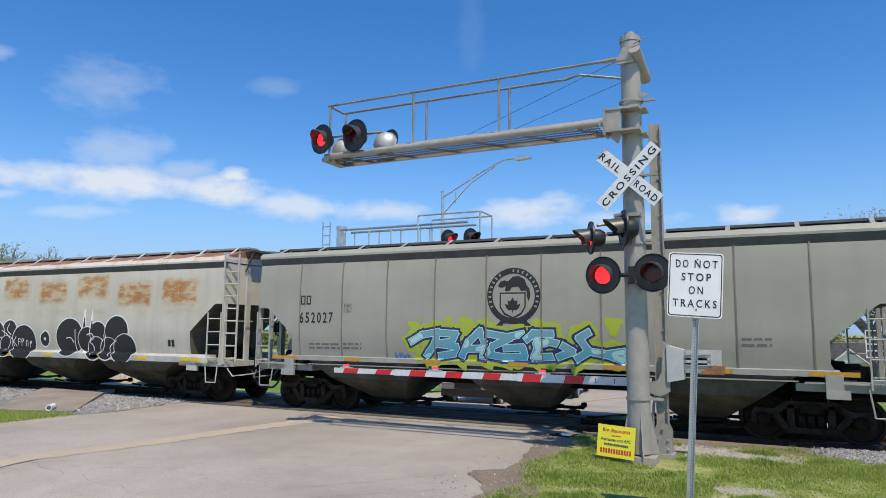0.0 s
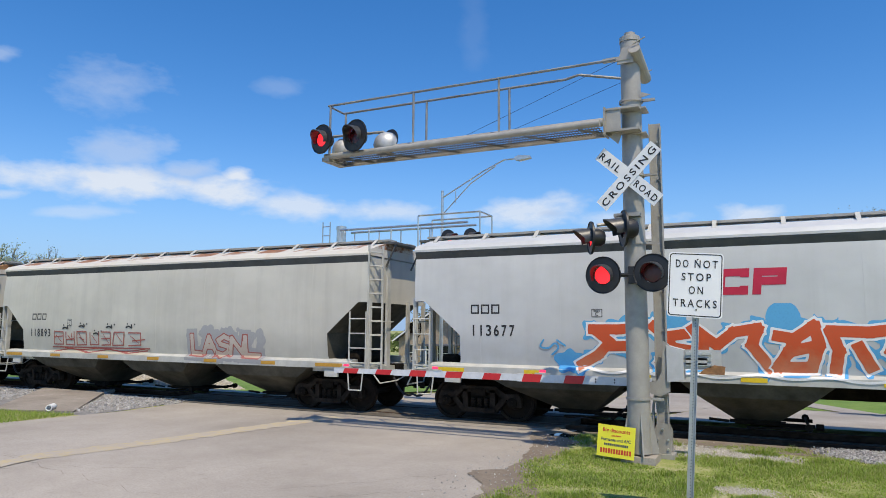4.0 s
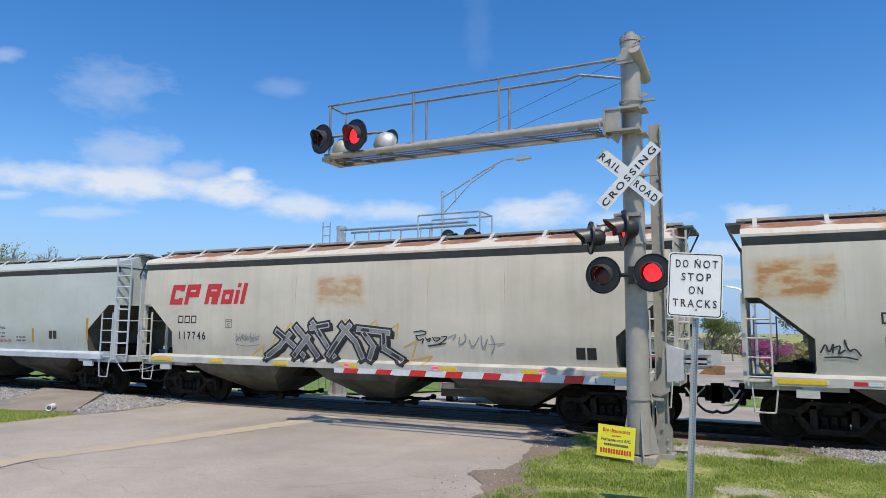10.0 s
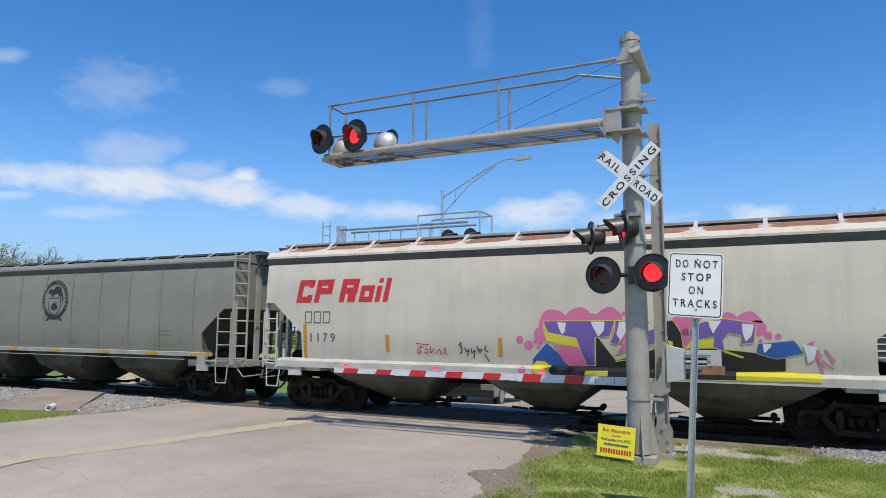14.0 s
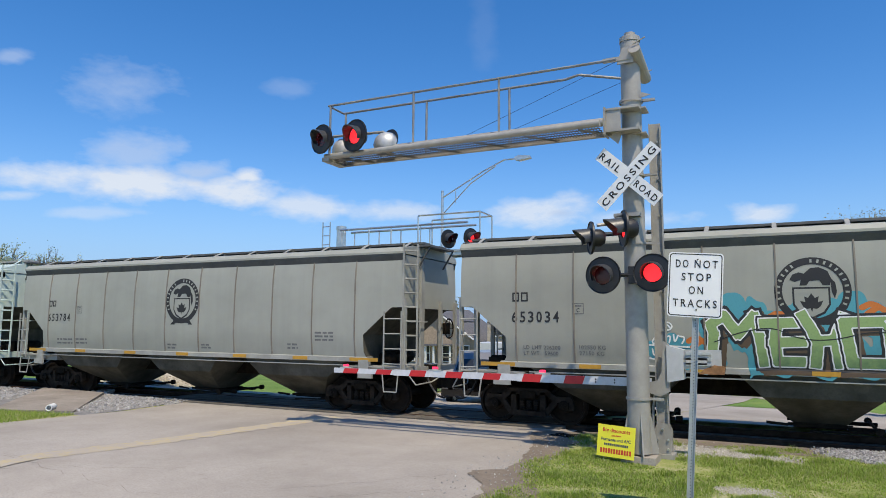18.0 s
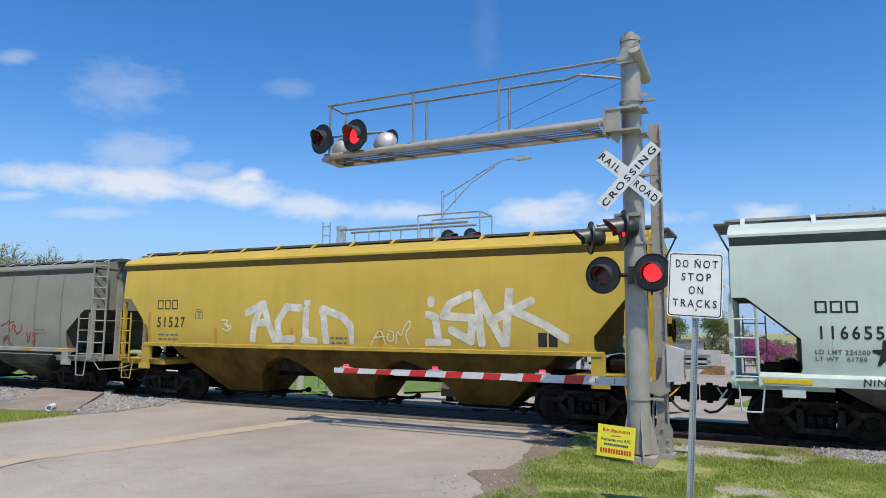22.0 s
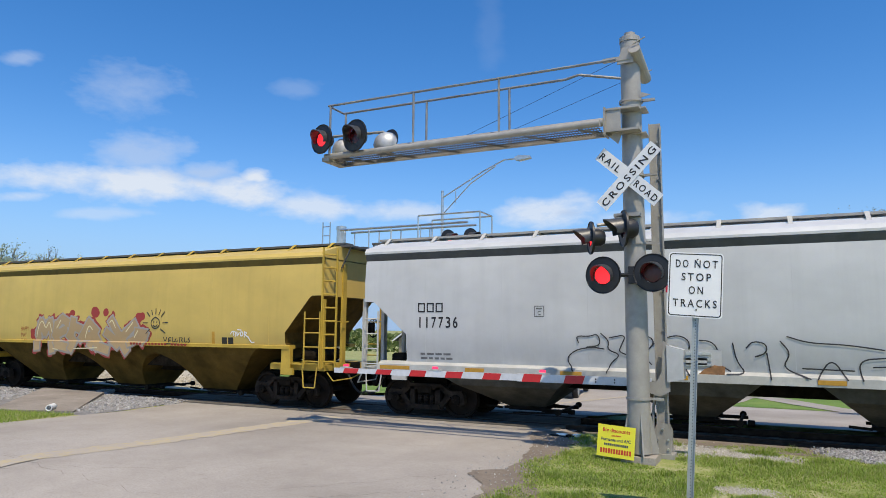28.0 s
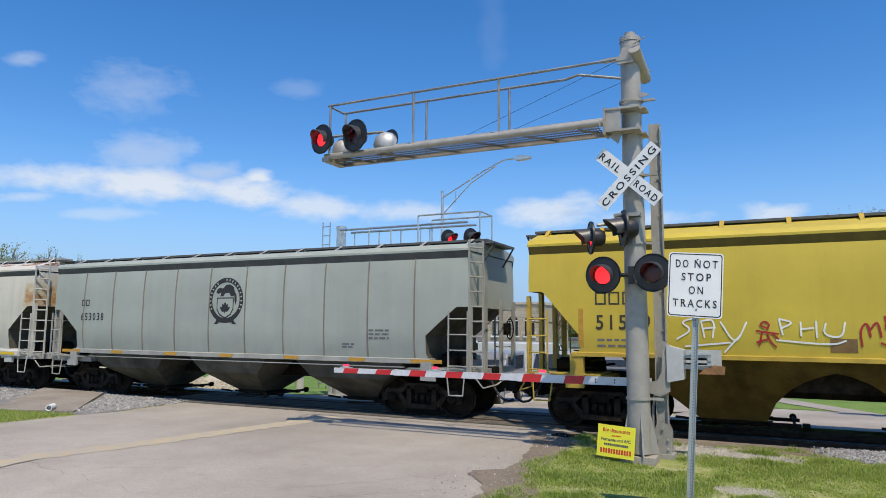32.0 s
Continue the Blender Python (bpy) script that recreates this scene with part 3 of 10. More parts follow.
def hopper_car(rear, front, style, skin, under, trim, label, film, roofing=None):
    """A covered hopper car: its rear and front ends along the train, its paints."""
    L = round(front - rear, 1)
    st = STYLES[style]
    h = L / 2
    car = new("hopper_car")
    tagged(car, label, "freight car", "cars of the grain train")
    K = (style, L)
    roofing = roofing or skin

    def add(name, key, make, material, parent=None, lab="", smooth=False, m=None):
        me = kit((K, key), lambda: make().mesh(name, material, smooth))
        ob = part(name, me, parent=parent or car, label=lab, m=m)
        return recolour(ob, material)

    def body():
        return body_mesh(L, st["cut"], st["sill"][0] + 0.02)

    ob = add("body", "body", body, skin, smooth=True)
    # The sloping ends take the darker underframe colour as painted shade.
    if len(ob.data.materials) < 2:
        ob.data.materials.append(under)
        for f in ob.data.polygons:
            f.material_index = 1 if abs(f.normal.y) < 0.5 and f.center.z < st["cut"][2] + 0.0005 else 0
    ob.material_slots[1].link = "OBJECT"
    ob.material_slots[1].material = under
    add("eave", "eave", lambda: eave_shape(L), EAVE_Y if style == "yellow" else EAVE, lab="eave channel with its shade painted dark")
    if style != "ribbed":
        for i in range(7):
            x = -h + 1.75 + (L - 3.5) * i / 6
            add("seam", "seam", lambda: upright(0.0, 0.006, 0.0025, st["sill"][1] - 0.01), skin, m=pose(x, 0, 0))
    add("roof", "roof", lambda: roof_shape(L, st["drop"]), roofing)
    if style == "ribbed":
        n = 10
        for i in range(n):
            x = -6.1 + 12.2 * i / (n - 1)
            add("rib", ("rib", i), lambda: upright(x, 0.015, 0.018, st["sill"][1] - 0.01), RIB)
    for side in (-1, 1):
        add("side_sill", ("sill", side), lambda: sill_shape(h - (0.45 if style == "smooth" else 1.0), side, *st["sill"]), trim)
        b0, b1, bz = st["boards"]
        add("running_board", ("board", side), lambda: Shape().box(-h - 0.12, h + 0.12, side * b0, side * b1, bz - 0.025, bz + 0.03), GALV if style == "smooth" else plain("dark walkway grating", (0.12, 0.12, 0.115), 0.6, 0.3), lab="steel grating walkway")
        for i in range(st["brackets"]):
            x = -h + 0.25 + (L - 0.5) * i / (st["brackets"] - 1)
            add("bracket", ("bracket", side), lambda: bracket(side, b0, b1, bz, st["drop"]), trim, m=pose(x, 0, 0))
    add("hatch", "hatch", lambda: Shape().box(-h + 0.5, h - 0.5, -0.26, 0.26, 4.30, 4.50), roofing)
    if style == "yellow":
        for k, x in enumerate((-st["pitch"] / 2, st["pitch"] / 2)):
            add("slope_ridge", ("ridge", k), lambda: Shape().prism([(x - 0.95, 0.98), (x + 0.95, 0.98), (x + 0.5, 1.6), (x - 0.5, 1.6)], -0.9, 0.9), GEAR)
    add("centre_sill", "centre", lambda: Shape().box(-h - 0.1, h + 0.1, -0.22, 0.22, 0.80, 1.23), GRIME)
    pitch, wide, skirt = st["pitch"], st["wide"], st["skirt"]
    top = st["sill"][0] + 0.01
    f0, f1, f2 = st["flank"]
    outer = 5.80 - pitch if style != "yellow" else 2.15
    for i in range(3):
        x = (i - 1) * pitch
        a, b = (outer if i == 0 else st["top"]), (outer if i == 2 else st["top"])
        if style == "yellow":
            ease = ((0.06, 0.80), (0.18, 0.56), (0.36, 0.34), (0.62, 0.14))
            rings = [(top, 1.0, wide, f0), (skirt, 1.0, wide, f1)] + [(lerp(skirt, 0.33, t), k, wide, lerp(f1, f2, t)) for t, k in ease] + [(0.33, 0.0, wide, f2)]
        else:
            rings = [(top, 1.0, wide, f0), (skirt, (skirt - 0.33) / (top - 0.33), wide, f1), (0.33, 0.0, wide, f2)]
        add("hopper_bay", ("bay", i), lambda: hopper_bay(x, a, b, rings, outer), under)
        add("outlet_gate", ("gate", i), lambda: outlet_gate(x, wide), GRIME)
    if style == "ribbed":
        add("bay_flange", "flange", lambda: Shape().box(-5.8, 5.8, -1.575, -1.50, 1.225, 1.25), trim, lab="thin pale flange along the top of the bays")
    for e in (-1, 1):
        add("end_sill", ("end", e), lambda: Shape().box(e * (h - 1.75), e * (h + 0.06), -1.45, 1.45, 1.05, 1.20).box(e * (h - 1.25), e * (h - 0.95), -1.62, -1.50, 1.10, st["sill"][0] + 0.05), trim)
        if e > 0:
            add("tall_ladder", "tallladder", lambda: ladder((h + 0.02, -1.57, 1.12), (h + 0.02, -1.57, 4.34), (0.22, 0.34, 0), 9, 0.024), trim)
            add("side_ladder", "frontladder", lambda: ladder((h - 0.50, -1.62, 1.12), (h - 0.50, -1.62, 2.62), (0.50, 0, 0), 4), trim)
        else:
            add("side_ladder", "rearladder", lambda: ladder((-h + 0.02, -1.68, 1.12), (-h + 0.02, -1.68, 2.62), (0.44, 0, 0), 4), trim)
            add("end_ladder", "endladder", lambda: ladder((-h - 0.09, 1.05, 1.15), (-h - 0.09, 1.05, 4.15), (0, 0.42, 0), 9), trim)
        add("end_platform", ("endplat", e), lambda: Shape().box(e * (h - 0.05), e * (h + 0.34), -0.75, 0.75, st["boards"][2] - 0.10, st["boards"][2] - 0.05), plain("dark walkway grating", (0.12, 0.12, 0.115), 0.6, 0.3), lab="dark steel grating step")
        for k, y in enumerate((-0.7, 0.7)):
            add("platform_brace", ("platbrace", e, k), lambda: Shape().bar((e * (h + 0.02), y, 3.85), (e * (h + 0.32), y, st["boards"][2] - 0.1), 0.025, 4), EAVE)
        add("end_floor", ("endfloor", e), lambda: Shape().box(e * (h - 1.6), e * (h + 0.02), -1.6, -0.4, 1.205, 1.235), trim, lab="narrow end platform")
        for k, (x, z) in enumerate(((0.55, 1.42), (0.95, 1.50), (1.3, 1.36))):
            add("valve", ("valve", e, k), lambda: Shape().box(e * (h - x) - 0.11, e * (h - x) + 0.11, -0.9 + 0.3 * k, -0.65 + 0.3 * k, 1.235, z + 0.1).bar((e * (h - x), -0.8 + 0.3 * k, z), (e * (h - x - 0.35), -0.8 + 0.3 * k, z + 0.05), 0.03, 5), GRIME)
        add("step", ("step", e), lambda: Shape().path([(e * (h - 0.55), -1.6, 1.15), (e * (h - 0.48), -1.62, 0.62), (e * (h - 0.12), -1.62, 0.62), (e * (h - 0.08), -1.6, 1.15)], 0.018, 5), trim)
        add("far_ladder", ("farladder", e), lambda: ladder((e * (h - 0.58), 1.65, 1.2), (e * (h - 0.58), 1.65, 2.55), (e * 0.5, 0, 0), 4), trim)
        for k, y in enumerate((-1.5, -0.55, 0.55, 1.5)):
            add("corner_post" if k in (0, 3) else "end_post", ("post", e, k), lambda: Shape().box(e * (h - 0.02), e * (h + (0.05 if k == 1 and e > 0 else 0.07)), y - (0.09 if k == 1 else 0.05), y + (0.09 if k == 1 else 0.05), 1.15, 3.98 if k == 1 else 2.95), trim)
        for k, y in enumerate((-1.2, 0.4)):
            add("grab_rail", ("grab", e, k), lambda: Shape().path([(e * (h + 0.05), y, 2.35), (e * (h + 0.13), y, 2.37), (e * (h + 0.13), y + 0.75, 2.37), (e * (h + 0.05), y + 0.75, 2.35)], 0.014, 5), trim)
        add("coupler", ("coupler", e), lambda: Shape().box(e * h, e * (h + 0.5), -0.13, 0.13, 0.72, 0.96).box(e * (h + 0.42), e * (h + 0.78), -0.2, 0.18, 0.66, 0.98).bar((e * (h + 0.6), 0.0, 0.6), (e * (h + 0.6), 0.0, 1.04), 0.07, 8).box(e * (h + 0.1), e * (h + 0.22), -0.3, 0.3, 0.6, 1.05), GRIME)
        add("uncoupling_lever", ("lever", e), lambda: Shape().path([(e * (h + 0.15), -1.45, 1.02), (e * (h + 0.3), -1.38, 0.80), (e * (h + 0.3), -0.5, 0.82), (e * (h + 0.42), -0.2, 0.95)], 0.018, 5), trim)
        add("brake_pipe", ("pipe", e), lambda: Shape().path([(e * (h - 1.5), -0.42, 1.0), (e * (h - 0.1), -0.42, 0.98), (e * (h + 0.12), -0.38, 0.9)], 0.025, 6), GRIME)
        add("brake_cylinder", ("cyl", e), lambda: Shape().turned([(0.02, -0.22), (0.15, -0.2), (0.16, 0.12), (0.10, 0.2), (0.03, 0.22)], 12, pose(e * (h - 0.75), -0.95, 1.42, 0, 90, 0)).bar((e * (h - 0.75), -0.95, 1.42), (e * (h - 1.4), -0.8, 1.3), 0.03, 6), GRIME)
        hose = [(e * (h + 0.1), -0.35, 0.9)] + [(e * (h + 0.1 + 0.6 * u), -0.35, 0.9 - 0.85 * u * (1.50 - u)) for u in (0.15, 0.35, 0.55, 0.8, 1.0)]
        add("air_hose", ("hose", e), lambda: Shape().path(hose, 0.03, 6), BLACK)
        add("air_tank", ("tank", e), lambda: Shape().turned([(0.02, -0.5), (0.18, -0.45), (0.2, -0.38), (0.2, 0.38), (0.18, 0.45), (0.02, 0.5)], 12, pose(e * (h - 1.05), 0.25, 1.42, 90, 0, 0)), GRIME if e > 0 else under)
    wheel = Shape().turned([(0.27, -0.02), (0.29, 0.0), (0.27, 0.02), (0.25, 0.0), (0.27, -0.02)], 16, pose(h + 0.2, 0.75, 2.2, 0, 90, 0), caps=False)
    for i in range(4):
        a = i * math.pi / 2
        wheel.bar((h + 0.2, 0.75, 2.2), (h + 0.2, 0.75 + 0.26 * math.cos(a), 2.2 + 0.26 * math.sin(a)), 0.014, 4)
    wheel.box(h + 0.03, h + 0.16, 0.6, 0.9, 2.05, 2.35)
    add("brake_wheel", "brake", lambda: wheel, GRIME)
    for e in (-1, 1):
        b, axles = bogie_parts(car)
        b.matrix_local = pose(e * (h - 1.5), 0, 0)
        for w, x in axles:
            AXLES.append((w, x, (rear + front) / 2))
    # reflectors on the sill
    xs = [-h + 0.95, -h + 3.1, -h + 5.4, -h + 7.6, h - 5.2, h - 3.1, h - 1.1] if film else []
    zc = 1.235 if style == "smooth" else 1.395
    for i, x in enumerate(xs):
        w = 0.42 if i in (0, len(xs) - 1) else 0.24
        add("reflector", ("film", w), lambda: Shape().box(-w, w, -st["sill"][2] - 0.012, -st["sill"][2] + 0.005, zc - 0.045, zc + 0.045), film, m=pose(x, 0, 0))
    for x in (-h + 1.05, h - 1.05):
        add("jacking_plate", "plate", lambda: Shape().box(-0.2, 0.2, -1.63, -1.55, 0.93, 1.10).box(-0.05, 0.05, -1.635, -1.60, 0.97, 1.03), trim, m=pose(x, 0, 0))
    CARS.append((car, (rear + front) / 2))
    return car, L


# Dirty underframe colours, also put on the sloping ends for their shade.
UNDER = plain("dusty underframe and end shade grey", (0.098, 0.092, 0.074), 0.85, 0.0, 0.5, 1.5, 0.3, shine=0.08)
UNDER_PALE = plain("dusty pale underframe and end shade", (0.125, 0.117, 0.094), 0.85, 0.0, 0.45, 1.5, 0.3, shine=0.08)
UNDER_GOLD = plain("dirty yellow underframe and end shade", (0.115, 0.074, 0.017), 0.8, 0.0, 0.5, 1.5, 0.3, shine=0.1)


GREYS = {0: (0.354, 0.350, 0.296), 2: (0.237, 0.235, 0.202), 4: (0.340, 0.342, 0.296), 8: (0.350, 0.355, 0.310), 12: (0.269, 0.267, 0.224), 3: (0.350, 0.388, 0.348), 7: (0.368, 0.398, 0.352)}


def grey(i):
    return paint("grey hopper paint %d" % i, GREYS[i], 0.0, 0.25, i * 7.3)


def pale(i, rust):
    return paint("pale hopper paint %d" % i, ((0.61, 0.575, 0.485), (0.565, 0.545, 0.48), (0.59, 0.575, 0.52))[i % 3], rust, 0.4, i * 5.1)


BLUE_GREY = paint("pale blue hopper paint", (0.505, 0.55, 0.525), 0.0, 0.2, 3.3)
MINT = paint("pale mint hopper paint", (0.56, 0.66, 0.605), 0.0, 0.2, 9.1)
SILVER = paint("silvery white hopper paint", (0.575, 0.585, 0.585), 0.0, 0.25, 6.1)
GOLD = [paint("yellow hopper paint %d" % i, c, 0.0, 0.3, 4.4 + i) for i, c in enumerate(((0.60, 0.425, 0.06), (0.63, 0.455, 0.115), (0.60, 0.455, 0.05)))]
TRIM_W = plain("chalky white trim", (0.50, 0.495, 0.455), 0.6, 0.0, 0.25, 2.0, 0.1)
TRIM_G = plain("grey trim", (0.34, 0.34, 0.31), 0.6, 0.0, 0.25, 2.0, 0.1)
TRIM_Y = plain("yellow trim", (0.50, 0.34, 0.045), 0.6, 0.0, 0.25, 2.0, 0.1)
TRIM_M = plain("pale green trim", (0.52, 0.62, 0.58), 0.6, 0.0, 0.25, 2.0, 0.1)

S_, R_, Y_ = "smooth", "ribbed", "yellow"
TRAIN = [
    (-12.88, 2.10, R_, grey(0), UNDER, TRIM_G, "grey ribbed covered hopper car with a bright blue painted piece", AMBERFILM),
    (-29.39, -14.25, S_, pale(0, 1.0), UNDER, TRIM_W, "rust-streaked white covered hopper car with black bubble graffiti", YELLOWFILM),
    (-45.88, -30.73, S_, SILVER, UNDER, TRIM_W, "clean white covered hopper car with orange graffiti", YELLOWFILM),
    (-62.40, -47.30, S_, pale(1, 0.1), UNDER, TRIM_W, "pale grey covered hopper car with faded red graffiti", AMBERFILM),
    (-79.30, -63.74, S_, pale(2, 0.1), UNDER_PALE, TRIM_W, "white covered hopper car with brown bubble graffiti and rusty roof", YELLOWFILM),
    (-95.84, -80.70, S_, pale(4, 0.8), UNDER_PALE, TRIM_W, "weathered grey covered hopper car with a gold crest and rust bands", YELLOWFILM),
    (-112.74, -97.18, S_, pale(3, 0.15), UNDER_PALE, TRIM_W, "off-white covered hopper car with black spiky graffiti", YELLOWFILM),
    (-129.29, -114.10, S_, BLUE_GREY, UNDER, plain("pale blue trim", (0.50, 0.56, 0.62), 0.6, 0.0, 0.2, 2.0, 0.1), "pale blue covered hopper car with orange upright reflectors", None),
    (-146.55, -130.98, S_, pale(6, 0.05), UNDER_PALE, TRIM_W, "cream covered hopper car with purple and yellow graffiti", None),
    (-163.00, -147.80, R_, grey(2), UNDER, TRIM_G, "plain dark grey ribbed covered hopper car", AMBERFILM),
    (-179.51, -164.48, R_, grey(4), UNDER, TRIM_G, "grey ribbed covered hopper car with green block graffiti", AMBERFILM),
    (-196.12, -181.10, R_, grey(8), UNDER, TRIM_G, "clean grey ribbed covered hopper car with a black crest", AMBERFILM),
    (-212.64, -197.51, S_, MINT, UNDER, TRIM_M, "pale mint covered hopper car with blue graffiti and stars", YELLOWFILM),
    (-230.24, -214.24, Y_, GOLD[0], UNDER_GOLD, TRIM_Y, "mustard yellow covered hopper car with white brushed graffiti", None),
    (-246.84, -231.79, R_, grey(12), UNDER, TRIM_G, "grey ribbed covered hopper car with white outlined graffiti", AMBERFILM),
    (-263.37, -248.22, R_, grey(3), UNDER, TRIM_G, "greenish grey ribbed covered hopper car with orange and green graffiti", AMBERFILM),
    (-280.48, -264.93, S_, SILVER, UNDER, TRIM_W, "clean white covered hopper car with thin black line graffiti", AMBERFILM),
    (-298.30, -281.85, Y_, GOLD[1], UNDER_GOLD, TRIM_Y, "dull yellow covered hopper car with a tan and red graffiti piece", None),
    (-315.87, -299.86, Y_, GOLD[2], UNDER_GOLD, TRIM_Y, "bright yellow covered hopper car with white and red tags", None),
    (-332.48, -317.39, R_, grey(7), UNDER, TRIM_G, "greenish grey ribbed covered hopper car with a black crest", AMBERFILM),
    (-349.20, -333.70, S_, pale(9, 0.4), UNDER, TRIM_W, "cream covered hopper car at the tail of the view", YELLOWFILM),
]
RUST_ROOFS = {1: 0.90, 3: 0.3, 4: 0.92, 5: 0.92, 6: 0.72, 8: 0.70, 20: 0.3}
for i, row in enumerate(TRAIN):
    hopper_car(*row, rusty_roof("rusty roof sheet %d" % i, (0.58, 0.55, 0.49), i * 3.7, RUST_ROOFS[i], (round(row[1] - row[0], 1) - 0.5) / 11, round(row[1] - row[0], 1) / 2 - 0.25) if i in RUST_ROOFS else None)

# ---- lettering, crests and graffiti on the cars ----
GREYINK = plain("faded grey lettering", (0.16, 0.16, 0.16), 0.7, 0.0, 0.3, 12.0, 0.0)
FAINT = plain("worn pale lettering", (0.36, 0.38, 0.40), 0.7, 0.0, 0.3, 12.0, 0.0)
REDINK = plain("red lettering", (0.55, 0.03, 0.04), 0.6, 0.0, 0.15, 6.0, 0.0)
GOLDINK = plain("bronze crest paint", (0.14, 0.105, 0.045), 0.6, 0.0, 0.25, 8.0, 0.0)
DARKINK = plain("dark brown lettering", (0.045, 0.04, 0.02), 0.6, 0.0, 0.2, 8.0, 0.0)
PATCH = plain("beige overpaint", (0.46, 0.44, 0.38), 0.7, 0.0, 0.15, 5.0, 0.0)
BRAND_RED = plain("bright red emblem paint", (0.50, 0.015, 0.05), 0.5, 0.0, 0.12, 4.0, 0.0)
SPRAYS = {}


def spray(name, low, high, rough=0.55):
    """Sprayed paint that blends two colours from the bottom upwards, with soft clouds."""
    if name in SPRAYS:
        return SPRAYS[name]
    m, n, l, p = shader("spray " + name)
    sep = n.new("ShaderNodeSeparateXYZ")
    l.new(n.new("ShaderNodeTexCoord").outputs["Object"], sep.inputs[0])
    mr = n.new("ShaderNodeMapRange")
    mr.inputs[1].default_value, mr.inputs[2].default_value = 1.2, 2.5
    l.new(sep.outputs[2], mr.inputs[0])
    cl = noisy(n, l, 2.5, detail=5)
    add = n.new("ShaderNodeMath")
    add.operation = "ADD"
    l.new(mr.outputs[0], add.inputs[0])
    l.new(cl, add.inputs[1])
    c = mixed(n, l, ramp(n, l, add.outputs[0], ((0.55, 0.0), (1.25, 1.0))), low, high)
    f = noisy(n, l, 25, detail=4)
    l.new(mixed(n, l, times(n, l, ramp(n, l, f, ((0.5, 0.0), (0.8, 1.0))), 0.3), c, tuple(v * 0.6 for v in low)), p.inputs["Base Color"])
    p.inputs["Roughness"].default_value = rough
    SPRAYS[name] = m
    return m


def tint(name, a, b=None):
    return spray(name, a, b or tuple(min(1, v * 1.15) for v in a))


tint("cyan", (0.03, 0.36, 0.52), (0.16, 0.36, 0.44))
tint("navy", (0.015, 0.02, 0.10))
tint("lime", (0.32, 0.40, 0.03))
tint("blackfill", (0.014, 0.014, 0.016))
tint("whiteline", (0.70, 0.70, 0.70))
tint("orange", (0.55, 0.10, 0.03), (0.52, 0.13, 0.015))
tint("skyblue", (0.06, 0.30, 0.62), (0.10, 0.38, 0.66))
tint("tan", (0.42, 0.33, 0.25), (0.50, 0.44, 0.38))
tint("redline", (0.30, 0.09, 0.075))
tint("greywash", (0.30, 0.30, 0.30))
tint("brown", (0.17, 0.10, 0.06), (0.48, 0.42, 0.32))
tint("darkline", (0.05, 0.025, 0.02))
tint("teal", (0.10, 0.34, 0.32))
tint("steel", (0.36, 0.38, 0.40), (0.46, 0.47, 0.48))
tint("blackline", (0.02, 0.02, 0.022))
tint("charcoal", (0.09, 0.092, 0.10), (0.24, 0.24, 0.24))
tint("straw", (0.50, 0.36, 0.12))
tint("purple", (0.08, 0.05, 0.26), (0.16, 0.10, 0.38))
tint("pink", (0.55, 0.12, 0.28), (0.60, 0.16, 0.32))
tint("lemon", (0.55, 0.50, 0.04))
tint("green", (0.09, 0.17, 0.09), (0.27, 0.39, 0.15))
tint("tealwash", (0.07, 0.28, 0.34))
tint("blue", (0.10, 0.34, 0.60), (0.03, 0.14, 0.34))
tint("graphite", (0.05, 0.052, 0.055), (0.30, 0.31, 0.31))
tint("darkgreen", (0.012, 0.016, 0.07), (0.015, 0.15, 0.06))
tint("orangewash", (0.52, 0.105, 0.018), (0.58, 0.17, 0.03))
tint("thinblack", (0.03, 0.03, 0.035))
tint("sand", (0.50, 0.345, 0.175), (0.43, 0.295, 0.15))
tint("greyline", (0.27, 0.245, 0.22), (0.36, 0.33, 0.30))
tint("maroon", (0.30, 0.03, 0.025))
tint("chalk", (0.62, 0.55, 0.34))
tint("lilac", (0.58, 0.55, 0.72), (0.70, 0.70, 0.74))
tint("paleblue", (0.28, 0.55, 0.62))
tint("darkblue", (0.02, 0.09, 0.32))
tint("rustred", (0.40, 0.06, 0.03))
tint("darkmoss", (0.06, 0.12, 0.05))
tint("dun", (0.30, 0.22, 0.15))
tint("umber", (0.22, 0.12, 0.06))
tint("coal", (0.03, 0.033, 0.04))
tint("orangered", (0.56, 0.20, 0.10), (0.60, 0.085, 0.02))
tint("palecyan", (0.36, 0.60, 0.60))
tint("shadowbrown", (0.10, 0.065, 0.04))
tint("cream", (0.46, 0.42, 0.33), (0.55, 0.52, 0.44))
tint("deepteal", (0.015, 0.13, 0.10))
for nm, col in (("blackink", (0.025, 0.025, 0.028)), ("blueink", (0.05, 0.16, 0.45)), ("whiteink", (0.70, 0.70, 0.68)), ("rustink", (0.38, 0.12, 0.04)), ("greyink", (0.22, 0.23, 0.24)), ("redink", (0.32, 0.018, 0.016)), ("greentag", (0.20, 0.28, 0.12))):
    tint(nm, col)

# strokes of the painted letters in a unit box
GLYPHS = {}
GLYPHS["A"] = [[(0, 0), (0.45, 1), (0.95, 0)], [(0.2, 0.38), (0.75, 0.38)]]
GLYPHS["L"] = [[(0.15, 1), (0.1, 0.05), (0.95, 0)]]
GLYPHS["N"] = [[(0.05, 0), (0.1, 1), (0.85, 0.05), (0.92, 1)]]
GLYPHS["O"] = [[(0.5, 1), (0.12, 0.8), (0.05, 0.4), (0.35, 0), (0.75, 0.08), (0.95, 0.5), (0.8, 0.88), (0.5, 1)]]
